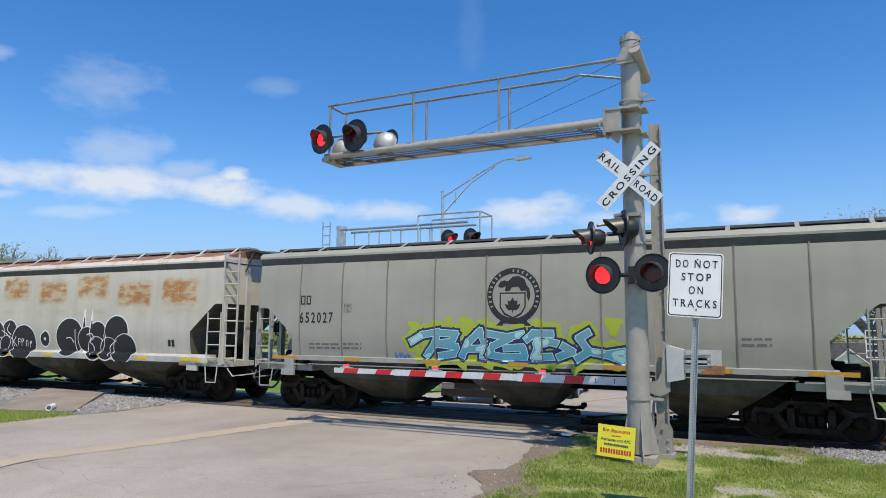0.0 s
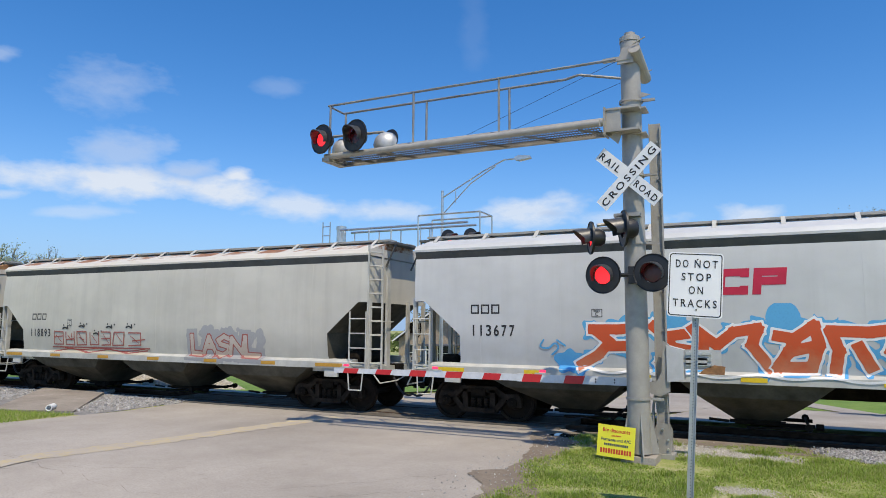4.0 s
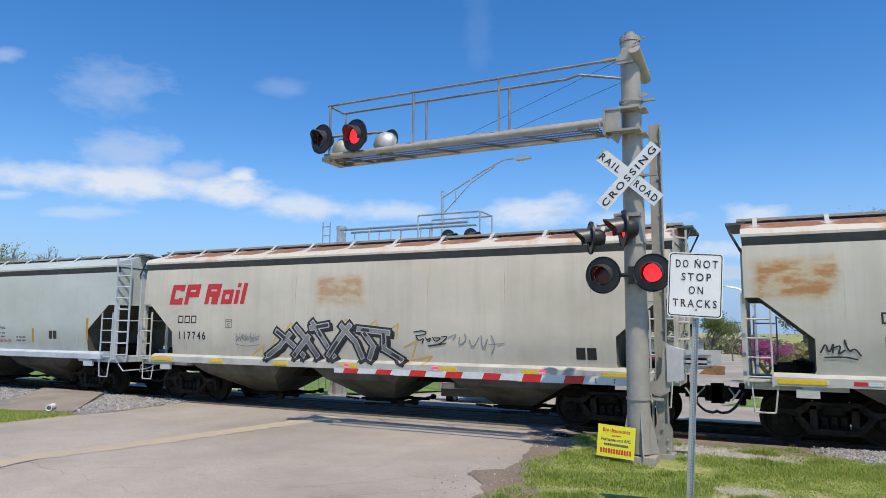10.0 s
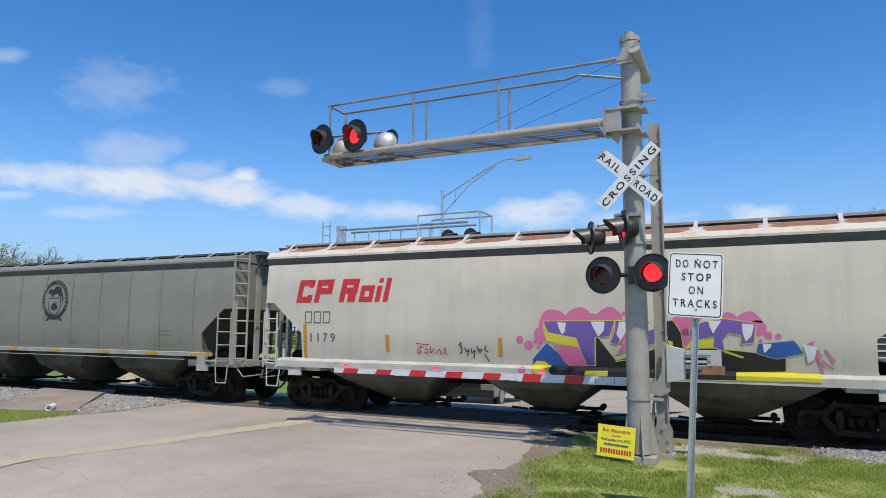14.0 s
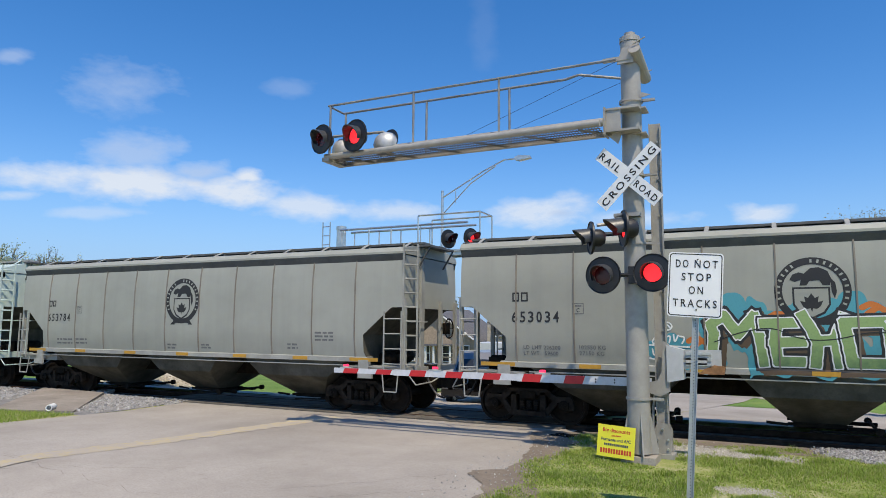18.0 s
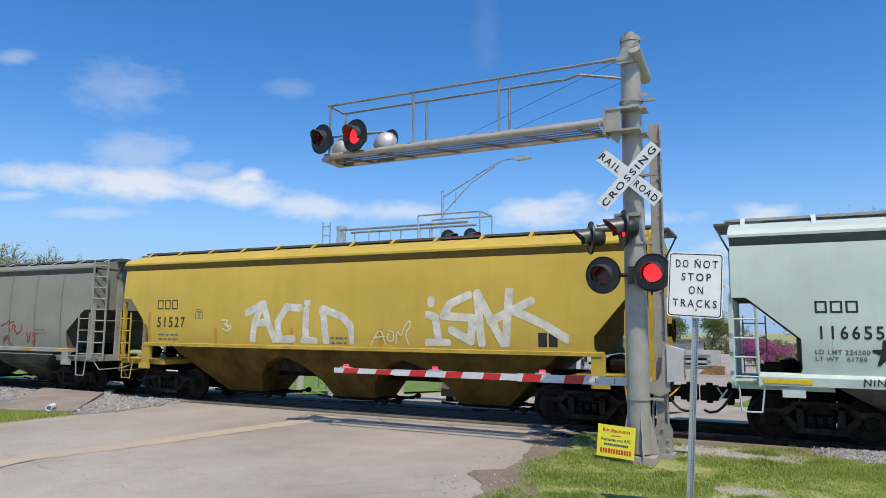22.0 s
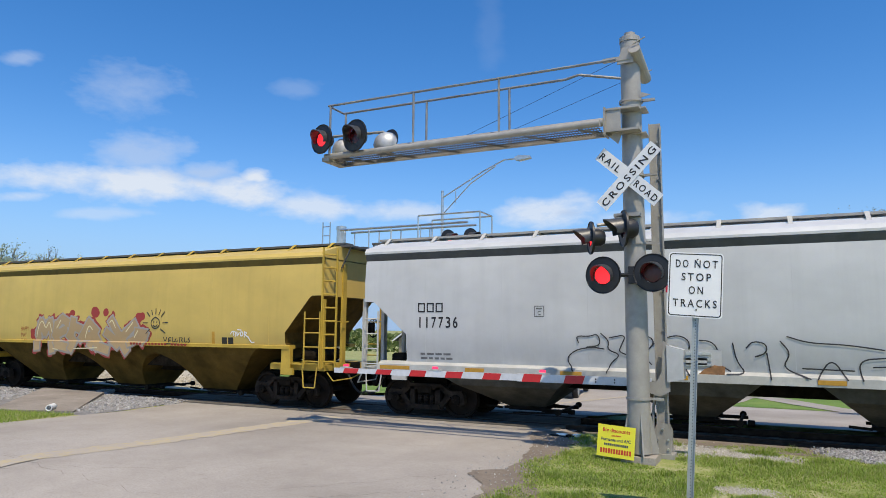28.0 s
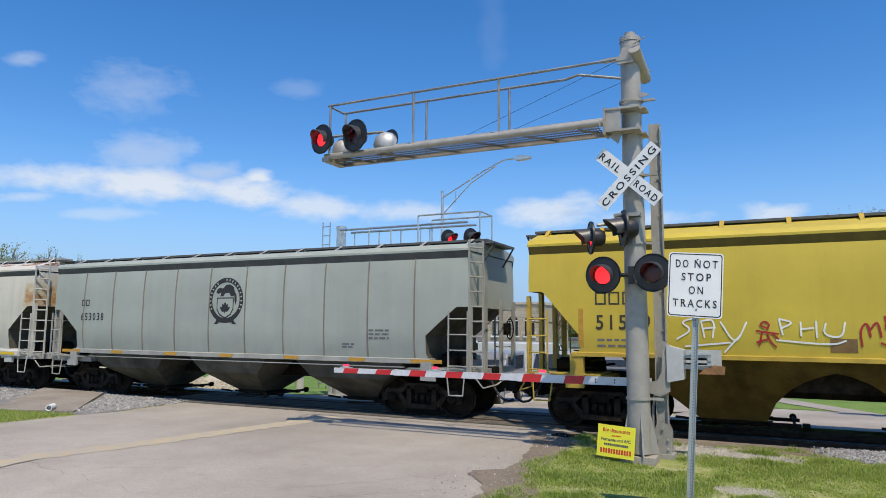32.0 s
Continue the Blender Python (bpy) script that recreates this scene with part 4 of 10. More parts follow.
GLYPHS["S"] = [[(0.9, 0.85), (0.5, 1), (0.1, 0.8), (0.3, 0.55), (0.8, 0.42), (0.85, 0.15), (0.45, 0), (0.05, 0.12)]]
GLYPHS["2"] = [[(0.1, 0.8), (0.5, 1), (0.9, 0.75), (0.1, 0), (0.95, 0.03)]]
GLYPHS["0"] = [[(0.5, 1), (0.1, 0.6), (0.2, 0.1), (0.6, 0), (0.92, 0.45), (0.8, 0.9), (0.5, 1)]]


def stroke(shape, pts, w, y, round_=True, n=10):
    """A flat painted stroke on the side sheet: a quad for each run and a disc at each bend."""
    k = 0
    for (x0, z0), (x1, z1) in zip(pts, pts[1:]):
        d = Vector((x1 - x0, z1 - z0))
        if d.length < 1e-4:
            continue
        d = d.normalized() * w / 2
        yy = y + 0.0006 * (k % 7)
        k += 1
        quad = [(x0 - d.y, z0 + d.x), (x0 + d.y, z0 - d.x), (x1 + d.y, z1 - d.x), (x1 - d.y, z1 + d.x)]
        shape.add([(x, -side_y(z) - yy, z) for x, z in quad], [(0, 1, 2, 3)])
    if round_:
        for i, (x, z) in enumerate(pts):
            yy = y + 0.0045 + 0.0006 * (i % 4)
            ring = [(x + w / 2 * math.cos(2 * math.pi * j / n), z + w / 2 * math.sin(2 * math.pi * j / n)) for j in range(n)]
            shape.add([(a, -side_y(b) - yy, b) for a, b in ring], [tuple(range(n))])
    return shape


def soften(pts, steps=3):
    """Rounds a stroke by cutting its corners."""
    for _ in range(steps - 1):
        out = [pts[0]]
        for a, b in zip(pts, pts[1:]):
            out += [(a[0] * 0.75 + b[0] * 0.25, a[1] * 0.75 + b[1] * 0.25), (a[0] * 0.25 + b[0] * 0.75, a[1] * 0.25 + b[1] * 0.75)]
        pts = out + [pts[-1]]
    return pts


def decal(name, shape, material, c, label=""):
    me = bpy.data.meshes.new(name)
    me.from_pydata(shape.v, [], shape.f)
    me.materials.append(material)
    return part(name, me, parent=CARS[c][0], label=label)


def box_on(c, name, x0, x1, z0, z1, material, off=0.004, slant=0.0, label=""):
    n = max(1, math.ceil((z1 - z0) / 0.15))
    rows = [(x + slant * k / n, lerp(z0, z1, k / n)) for k in range(n + 1) for x in (x0, x1)]
    return decal(name, Shape().add([(x, -side_y(z) - off, z) for x, z in rows], [(2 * k, 2 * k + 1, 2 * k + 3, 2 * k + 2) for k in range(n)]), material, c, label)


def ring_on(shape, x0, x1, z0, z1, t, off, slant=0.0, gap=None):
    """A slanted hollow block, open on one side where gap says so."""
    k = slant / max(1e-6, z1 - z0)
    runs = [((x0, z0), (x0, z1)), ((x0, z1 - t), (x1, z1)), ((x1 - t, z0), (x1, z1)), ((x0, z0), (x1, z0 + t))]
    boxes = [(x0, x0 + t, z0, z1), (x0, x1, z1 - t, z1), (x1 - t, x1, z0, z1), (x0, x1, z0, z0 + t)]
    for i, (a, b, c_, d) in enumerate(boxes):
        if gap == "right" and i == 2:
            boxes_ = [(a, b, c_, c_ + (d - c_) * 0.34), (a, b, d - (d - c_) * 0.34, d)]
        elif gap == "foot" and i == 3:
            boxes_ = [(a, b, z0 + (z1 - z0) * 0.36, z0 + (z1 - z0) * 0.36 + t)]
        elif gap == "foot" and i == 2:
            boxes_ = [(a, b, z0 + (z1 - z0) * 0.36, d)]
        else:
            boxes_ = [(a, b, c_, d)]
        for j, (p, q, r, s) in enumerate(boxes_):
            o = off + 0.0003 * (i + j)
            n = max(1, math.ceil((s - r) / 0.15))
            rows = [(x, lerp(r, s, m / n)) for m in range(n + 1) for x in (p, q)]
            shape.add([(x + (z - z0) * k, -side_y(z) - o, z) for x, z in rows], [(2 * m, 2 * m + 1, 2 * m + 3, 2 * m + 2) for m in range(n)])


def mark(c, x0, x1, z0, z1, ink, n):
    """The owner's mark as plain hollow blocks."""
    w = (x1 - x0) / n
    for i in range(n):
        s = Shape()
        ring_on(s, x0 + i * w + w * 0.10, x0 + (i + 1) * w - w * 0.10, z0 + 0.01, z1 - 0.01, 0.036, 0.004)
        decal("mark_block", s, ink, c)


def bent(me, z):
    """Flat letters laid on the curved sheet, their foot at the height z."""
    for v in me.vertices:
        v.co.y -= side_y(z + v.co.z) - side_y(z)
    return me


def figure_mesh(d, high, wide, ink):
    """One figure, brought to its height and width."""
    base = kit(("unit figure", d), lambda: lettering(d, 1.0, INK, 0.25 if d == "1" else 0.62, 1.0, 0.024))
    me = base.copy()
    me.transform(Matrix.Diagonal((wide / (0.25 if d == "1" else 0.62), 1.0, high, 1.0)))
    me.materials.clear()
    me.materials.append(ink)
    return me


def num(c, x0, x1, z0, z1, digits, ink=None):
    """The car's number, figure by figure."""
    step = (x1 - x0) / len(digits)
    for i, d in enumerate(digits):
        if d == " ":
            continue
        w = step * (0.20 if d == "1" else 0.66)
        me = kit(("figure", d, round(z0, 2), round(z1 - z0, 2), round(step, 2), ink), lambda: bent(figure_mesh(d, z1 - z0, w, ink or INK), z0))
        part("figure", me, parent=CARS[c][0], m=pose(x0 + i * step + (step * 0.24 if d == "1" else 0), -side_y(z0) - 0.005, z0))


def words(c, x0, x1, z0, z1, text, ink):
    me = kit(("words", text, ink, round(z0, 2)), lambda: bent(lettering(text, max(0.06, z1 - z0), ink, x1 - x0), z0))
    part("notice", me, parent=CARS[c][0], label="small stencilled notice", m=pose(x0, -side_y(z0) - 0.005, z0))


def data(c, x0, x1, z0, z1, rows=()):
    """Small print: its words where they can be read, else bars."""
    for j, text in enumerate(rows):
        h = (z1 - z0) / len(rows)
        zb = z1 - (j + 0.85) * h
        me = kit(("data", text), lambda: bent(lettering(text, 0.085, GREYINK, (x1 - x0) * (1.0 if j == 0 else 0.94), 1.1, 0.0015), zb))
        part("notice", me, parent=CARS[c][0], label="small stencilled weights", m=pose(x0, -side_y(zb) - 0.005, zb))
    if rows:
        return
    r = random.Random(int(x0 * 100) + c)
    count = max(2, round((z1 - z0) / 0.11))
    for j in range(count):
        z = z1 - (j + 1) * (z1 - z0) / count
        x = x0
        while x < x1 - 0.03:
            w = r.uniform(0.10, 0.26)
            box_on(c, "print_bar", x, min(x + w, x1), z, z + 0.05, GREYINK)
            x += w + 0.045


def plate(c, x0, x1, z0, z1):
    s = Shape()
    ring_on(s, x0, x1, z0, z1, 0.018, 0.004)
    decal("stencil_box", s, GREYINK, c)
    box_on(c, "stencil_mark", lerp(x0, x1, 0.2), lerp(x0, x1, 0.8), lerp(z0, z1, 0.68), lerp(z0, z1, 0.82), GREYINK)
    part("stencil_letter", kit("plate letter", lambda: lettering("C", 0.085, INK, 0.07)), parent=CARS[c][0], m=pose(lerp(x0, x1, 0.5) - 0.035, -side_y(z1) - 0.006, lerp(z0, z1, 0.18)))


def framed(c, x0, x1, z0, z1):
    s = Shape()
    ring_on(s, x0, x1, z0, z1, 0.03, 0.004)
    decal("stencil_box", s, INK, c)
    data(c, x0 + 0.08, x1 - 0.08, z0 + 0.06, z1 - 0.06)


def plate2(c, x0, x1, z0, z1):
    m = (x0 + x1) / 2
    box_on(c, "data_plate", x0, m - 0.02, z0, z1, BLACK)
    box_on(c, "data_plate", m + 0.02, x1, z0, z1, BLACK)


def plate3(c, x0, x1, z0, z1):
    box_on(c, "data_plate", x0, x1, z0, z1, plain("brown placard", (0.22, 0.13, 0.05), 0.7))


def patch(c, x0, x1, z0, z1):
    box_on(c, "paint_patch", x0, x1, z0, z1, PATCH, 0.003)


def up(c, x0, x1, z0, z1):
    x = (x0 + x1) / 2
    box_on(c, "upright_reflector", x - 0.055, x + 0.055, z0, z1, AMBERFILM, 0.005)


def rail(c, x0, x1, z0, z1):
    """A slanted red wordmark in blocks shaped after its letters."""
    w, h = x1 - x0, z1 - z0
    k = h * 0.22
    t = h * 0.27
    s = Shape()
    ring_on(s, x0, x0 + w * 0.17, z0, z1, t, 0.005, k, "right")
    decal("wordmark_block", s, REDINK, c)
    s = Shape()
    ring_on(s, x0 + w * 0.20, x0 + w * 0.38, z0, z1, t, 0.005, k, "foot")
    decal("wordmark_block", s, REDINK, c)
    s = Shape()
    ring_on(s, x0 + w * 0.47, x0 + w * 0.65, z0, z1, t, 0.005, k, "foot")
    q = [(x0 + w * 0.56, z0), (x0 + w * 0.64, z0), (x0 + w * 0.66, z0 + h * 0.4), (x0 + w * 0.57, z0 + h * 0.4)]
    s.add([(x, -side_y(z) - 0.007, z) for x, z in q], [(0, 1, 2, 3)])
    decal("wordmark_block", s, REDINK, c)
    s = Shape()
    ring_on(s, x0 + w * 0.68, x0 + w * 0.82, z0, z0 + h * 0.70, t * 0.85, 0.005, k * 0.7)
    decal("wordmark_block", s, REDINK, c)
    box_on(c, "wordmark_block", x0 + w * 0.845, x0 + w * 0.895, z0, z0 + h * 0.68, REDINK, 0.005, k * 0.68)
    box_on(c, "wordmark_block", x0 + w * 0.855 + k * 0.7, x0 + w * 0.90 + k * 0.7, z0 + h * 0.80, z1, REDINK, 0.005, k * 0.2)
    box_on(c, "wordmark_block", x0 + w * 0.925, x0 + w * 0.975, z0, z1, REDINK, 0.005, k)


def brand(c, x0, x1, z0, z1):
    """A bold red emblem of two blocks shaped after its letters."""
    m, t = (x0 + x1) / 2, (z1 - z0) * 0.30
    for a, b, gap in ((x0, m - 0.04, "right"), (m + 0.04, x1, "foot")):
        s = Shape()
        ring_on(s, a, b, z0, z1, t, 0.005, 0.05, gap)
        decal("emblem_block", s, BRAND_RED, c)


def lines(c, x0, x1, z0, z1):
    """Three lines of a red wordmark as plain blocks."""
    for j, n in enumerate((8, 7, 7)):
        zb = z1 - (j + 0.78) * (z1 - z0) / 3
        w = (x1 - x0) / 8.0
        for i in range(n):
            s = Shape()
            zt = zb + (0.19 if i == 0 else 0.155)
            ring_on(s, x0 + i * w + 0.012, x0 + (i + 1) * w - 0.035, zb, zt, 0.034, 0.005, 0.0, ("right", "foot", None)[(i * 2 + j) % 3])
            decal("wordmark_block", s, REDINK, c)


def crest(c, x0, x1, z0, z1, ink):
    """A round crest as plain shapes: ring, shield, leaf, humped animal form and ribbon."""
    x, r = (x0 + x1) / 2, (x1 - x0) / 2
    z = z1 - r

    def put(name, pts, mat_, off):
        decal(name, Shape().add([(x + a * r, -side_y(z + b * r) - off, z + b * r) for a, b in pts], [tuple(range(len(pts)))]), mat_, c)

    def circle(rad, n=40):
        return [(rad * math.cos(2 * math.pi * i / n), rad * math.sin(2 * math.pi * i / n)) for i in range(n)]

    skin = TRAIN[c][3] if ink is INK else plain("bronze field", (0.32, 0.25, 0.13), 0.6, 0.0, 0.2, 6.0, 0.0)
    ring = Shape()
    o, i_ = circle(1.0), circle(0.79)
    k_ = len(o)
    ring.add([(x + a * r, -side_y(z + b * r) - 0.004, z + b * r) for a, b in o + i_], [(i, (i + 1) % k_, k_ + (i + 1) % k_, k_ + i) for i in range(k_)])
    decal("crest_ring", ring, ink, c, "black crest ring")
    if ink is not INK:
        put("crest_field", circle(0.80), skin, 0.003)
    for j in range(21):
        if j in (8, 9):
            continue
        a = math.radians(205 - 230 * j / 20)
        p = Vector((0.895 * math.cos(a), 0.895 * math.sin(a)))
        u = Vector((math.cos(a), math.sin(a))) * 0.052
        v = Vector((-u.y, u.x)) * 0.55
        put("crest_mark", [tuple(e) for e in (p - u - v, p + u - v, p + u + v, p - u + v)], skin, 0.007)
    put("crest_shield", [(-0.52, 0.12), (0.46, 0.12), (0.46, -0.40), (0.30, -0.66), (-0.02, -0.82), (-0.36, -0.66), (-0.52, -0.40)], ink, 0.004)
    put("crest_shield_field", [(-0.47, 0.07), (0.41, 0.07), (0.41, -0.38), (0.27, -0.60), (-0.02, -0.75), (-0.32, -0.60), (-0.47, -0.38)], skin, 0.0065)
    put("crest_animal", [(-0.58, 0.34), (-0.50, 0.50), (-0.34, 0.56), (-0.20, 0.52), (-0.02, 0.68), (0.20, 0.70), (0.42, 0.58), (0.50, 0.36), (0.46, 0.17), (0.28, 0.17), (0.20, 0.32), (-0.06, 0.30), (-0.14, 0.17), (-0.32, 0.17), (-0.28, 0.34), (-0.44, 0.28)], ink, 0.004)
    put("crest_tail", [(0.47, 0.40), (0.60, 0.24), (0.63, -0.02), (0.57, -0.22), (0.50, -0.02)], ink, 0.0048)
    leaf = [(-0.03, -0.06), (0.06, -0.20), (0.16, -0.15), (0.13, -0.32), (0.27, -0.28), (0.20, -0.44), (0.10, -0.52), (0.0, -0.50), (-0.03, -0.62), (-0.06, -0.50), (-0.16, -0.52), (-0.26, -0.44), (-0.33, -0.28), (-0.19, -0.32), (-0.22, -0.15), (-0.12, -0.20)]
    put("crest_leaf", leaf, ink, 0.008)
    put("crest_ribbon", [(-0.66, -1.05), (-0.52, -0.92), (-0.44, -0.78), (0.44, -0.78), (0.52, -0.92), (0.66, -1.05), (0.40, -1.05), (0.40, -0.98), (-0.40, -0.98), (-0.40, -1.05)], ink, 0.0055)


GRID = 0.03


def skin_y(z, c):
    """How far paint on the car stands out: on the sill it lies further out than on the sheet."""
    low, high, out, slant = STYLES[TRAIN[c][2]]["sill"]
    if z >= high:
        return side_y(z)
    return lerp(out, side_y(high), (z - high + slant) / slant) + 0.003


def distance(runs, w, X, Z, sharp):
    """Distance of every grid point from a letter's strokes, negative within them."""
    best = np.full(X.shape, 9.0)
    for pts in runs:
        for (x0, z0), (x1, z1) in zip(pts, pts[1:]):
            dx, dz = x1 - x0, z1 - z0
            L = math.hypot(dx, dz)
            if L < 1e-4:
                continue
            u = ((X - x0) * dx + (Z - z0) * dz) / L
            v = np.abs((X - x0) * dz - (Z - z0) * dx) / L
            if sharp:
                d = np.maximum(np.abs(u - L / 2) - L / 2 - w * 0.38, v - w / 2)
            else:
                d = np.hypot(u - np.clip(u, 0, L), v) - w / 2
            best = np.minimum(best, d)
    return best


def contour(name, c, F, X, Z, off, material, label="", sharp_z=0.0):
    """Paints the part of the grid where F is negative onto the car's side as one flat skin."""
    s = Shape()
    xs, zs = X[0], Z[:, 0]
    inside = F < 0
    full = inside[:-1, :-1] & inside[:-1, 1:] & inside[1:, :-1] & inside[1:, 1:]
    some = (inside[:-1, :-1] | inside[:-1, 1:] | inside[1:, :-1] | inside[1:, 1:]) & ~full
    for j in range(full.shape[0]):
        row = np.flatnonzero(np.diff(np.concatenate(([0], full[j].astype(int), [0]))))
        for a, b in zip(row[::2], row[1::2]):
            q = [(xs[a], zs[j]), (xs[b], zs[j]), (xs[b], zs[j + 1]), (xs[a], zs[j + 1])]
            s.add([(float(x), -skin_y(z, c) - off, float(z)) for x, z in q], [(0, 1, 2, 3)])
    for j, i in zip(*np.nonzero(some)):
        ring = [(xs[i], zs[j], F[j, i]), (xs[i + 1], zs[j], F[j, i + 1]), (xs[i + 1], zs[j + 1], F[j + 1, i + 1]), (xs[i], zs[j + 1], F[j + 1, i])]
        q = []
        for (xa, za, fa), (xb, zb, fb) in zip(ring, ring[1:] + ring[:1]):
            if fa < 0:
                q.append((xa, za))
            if (fa < 0) != (fb < 0):
                k = fa / (fa - fb)
                q.append((xa + (xb - xa) * k, za + (zb - za) * k))
        s.add([(float(x), -skin_y(z, c) - off, float(z)) for x, z in q], [tuple(range(len(q)))])
    if s.f:
        ob = decal(name, s, material, c, label)
        if name in ("graffiti_shading", "graffiti_shine", "graffiti_halo"):
            ob["kind"] = "stuff"
        return ob


def letter_runs(text, x0, x1, z0, z1, seed, overlap=0.06, wild=1.0):
    """The strokes of each letter of a painted word, uneven in size and lean."""
    r = random.Random(seed)
    w = (x1 - x0) / len(text)
    out = []
    for i, ch in enumerate(text):
        gx = x0 + i * w - w * overlap
        gw = w * (1 + 2 * overlap) * r.uniform(0.92, 1.05)
        zb, zt = z0 + (z1 - z0) * r.uniform(0, 0.07) * wild, z1 - (z1 - z0) * r.uniform(0, 0.12) * wild
        lean = r.uniform(-0.08, 0.12) * gw * wild
        out.append([[(gx + a * gw + lean * (b - 0.5) + r.uniform(-0.02, 0.02) * gw, zb + b * (zt - zb) + r.uniform(-0.02, 0.02)) for a, b in run] for run in GLYPHS[ch]])
    return out


def layers(c, x0, x1, z0, z1, fields, X, Z, fill, line, halo, edge, sharp, seed, drop=0.0):
    """Cloud, outline and fill of a piece from its letters' distance fields; later letters lie in front."""
    whole = functools.reduce(np.minimum, fields)
    r = random.Random(seed)
    if halo:
        cloud = whole - {"whiteline": 0.08, "maroon": 0.045}.get(halo, 0.15)
        for _ in range(46 if halo != "whiteline" else 0):
            x, z, q = r.uniform(x0 - 0.15, x1 + 0.15), (r.choice((r.uniform(z0, z1), z1 - r.uniform(-0.12, 0.1))) if halo != "maroon" else z1 - r.uniform(-0.1, 0.1)), r.uniform(0.05, 0.17)
            cloud = np.minimum(cloud, np.hypot(X - x, Z - z) - q)
        contour("graffiti_halo", c, cloud, X, Z, 0.003, SPRAYS[halo], "sprayed colour cloud")
    rim = whole - edge
    if drop:
        k = max(1, round(drop / GRID))
        moved = np.full(rim.shape, 9.0)
        moved[:-k, k:] = whole[k:, :-k]
        rim = np.minimum(rim, moved - edge * 0.6)
    if line == "thinblack":
        thin = functools.reduce(np.minimum, [np.maximum(np.abs(d) - 0.014, functools.reduce(np.maximum, [0.02 - e for e in fields[i + 1:]], np.full(d.shape, -9.0))) for i, d in enumerate(fields)])
        contour("graffiti_outline", c, thin, X, Z, 0.004, SPRAYS[line], "thin painted outline")
        return
    contour("graffiti_outline", c, rim, X, Z, 0.006, SPRAYS[line], "painted outline")
    inner = None
    for i, d in enumerate(fields):
        g = functools.reduce(np.maximum, [edge * 0.8 - e for e in fields[i + 1:i + 4]], d)
        inner = g if inner is None else np.minimum(inner, g)
    contour("graffiti_fill", c, inner, X, Z, 0.009, SPRAYS[fill], "painted letters")
    if fill in ("cyan", "blue", "skyblue", "orange", "green", "sand", "brown", "purple", "charcoal", "graphite", "darkgreen"):
        # paler or darker second colour in patches, and thin highlights along the upper edges
        patch_ = np.full(X.shape, 9.0)
        for _ in range(max(4, int((x1 - x0) * 3.2))):
            x, z, q = r.uniform(x0, x1), lerp(z0, z1, r.random() ** 1.5), r.uniform(0.03, 0.09 if fill in ("blue", "skyblue") else 0.16)
            patch_ = np.minimum(patch_, np.hypot((X - x) * 0.8, Z - z) - q)
        contour("graffiti_shading", c, np.maximum(patch_, inner + 0.03), X, Z, 0.012, SPRAYS[SHADING[fill]], "second spray colour")
        lift = np.full(X.shape, 9.0)
        lift[1:-2, 3:-1] = whole[3:, 1:-3]
        shine = np.maximum(np.maximum(np.abs(inner + 0.05) - 0.013, lift + 0.025), Z * 0 - (np.sin(X * 7.3 + Z * 5.0 + seed) - 0.35))
        contour("graffiti_shine", c, shine, X, Z, 0.0145, SPRAYS["whiteline" if line != "whiteline" else "chalk"], "thin highlights")


SHADING = dict(cyan="paleblue", blue="navy", skyblue="darkblue", orange="rustred", green="darkmoss", sand="dun", brown="umber", purple="pink", charcoal="coal", graphite="coal", darkgreen="deepteal")


def canvas(x0, x1, z0, z1, margin=0.3):
    xs = np.arange(x0 - margin, x1 + margin, GRID)
    zs = np.arange(max(1.10, z0 - margin), z1 + margin, GRID)
    return np.meshgrid(xs, zs)


def piece(c, x0, x1, z0, z1, text, fill, line, halo, fat):
    """A large sprayed piece of fat letters."""
    t = min((x1 - x0) / len(text) * fat, (z1 - z0) * (0.24 if fat < 0.38 else 0.34))
    g = t * 0.5
    bubble = fat >= 0.38
    letters = letter_runs(text, x0 + g * 0.6, x1 - g * 0.6, z0 + g, z1 - g, c * 31 + len(text))
    if bubble or fat < 0.2:
        letters = [[soften(p, 3) for p in runs] for runs in letters]
    X, Z = canvas(x0, x1, z0, z1)
    fields = [distance(runs, t, X, Z, not bubble) for runs in letters]
    edge = 0.05 if fat >= 0.26 else 0.032
    layers(c, x0, x1, z0, z1, fields, X, Z, fill, line, halo, edge, not bubble, c * 7 + len(text), 0.09 if fill in ("cyan", "green", "purple", "charcoal", "darkgreen", "brown") else 0.0)


def runs_of(text):
    """Strokes written as 'x,z x,z / x,z x,z', in hundredths of the piece's length and height."""
    return [[tuple(float(v) / 100 for v in p.split(",")) for p in run.split()] for run in text.split("/")]


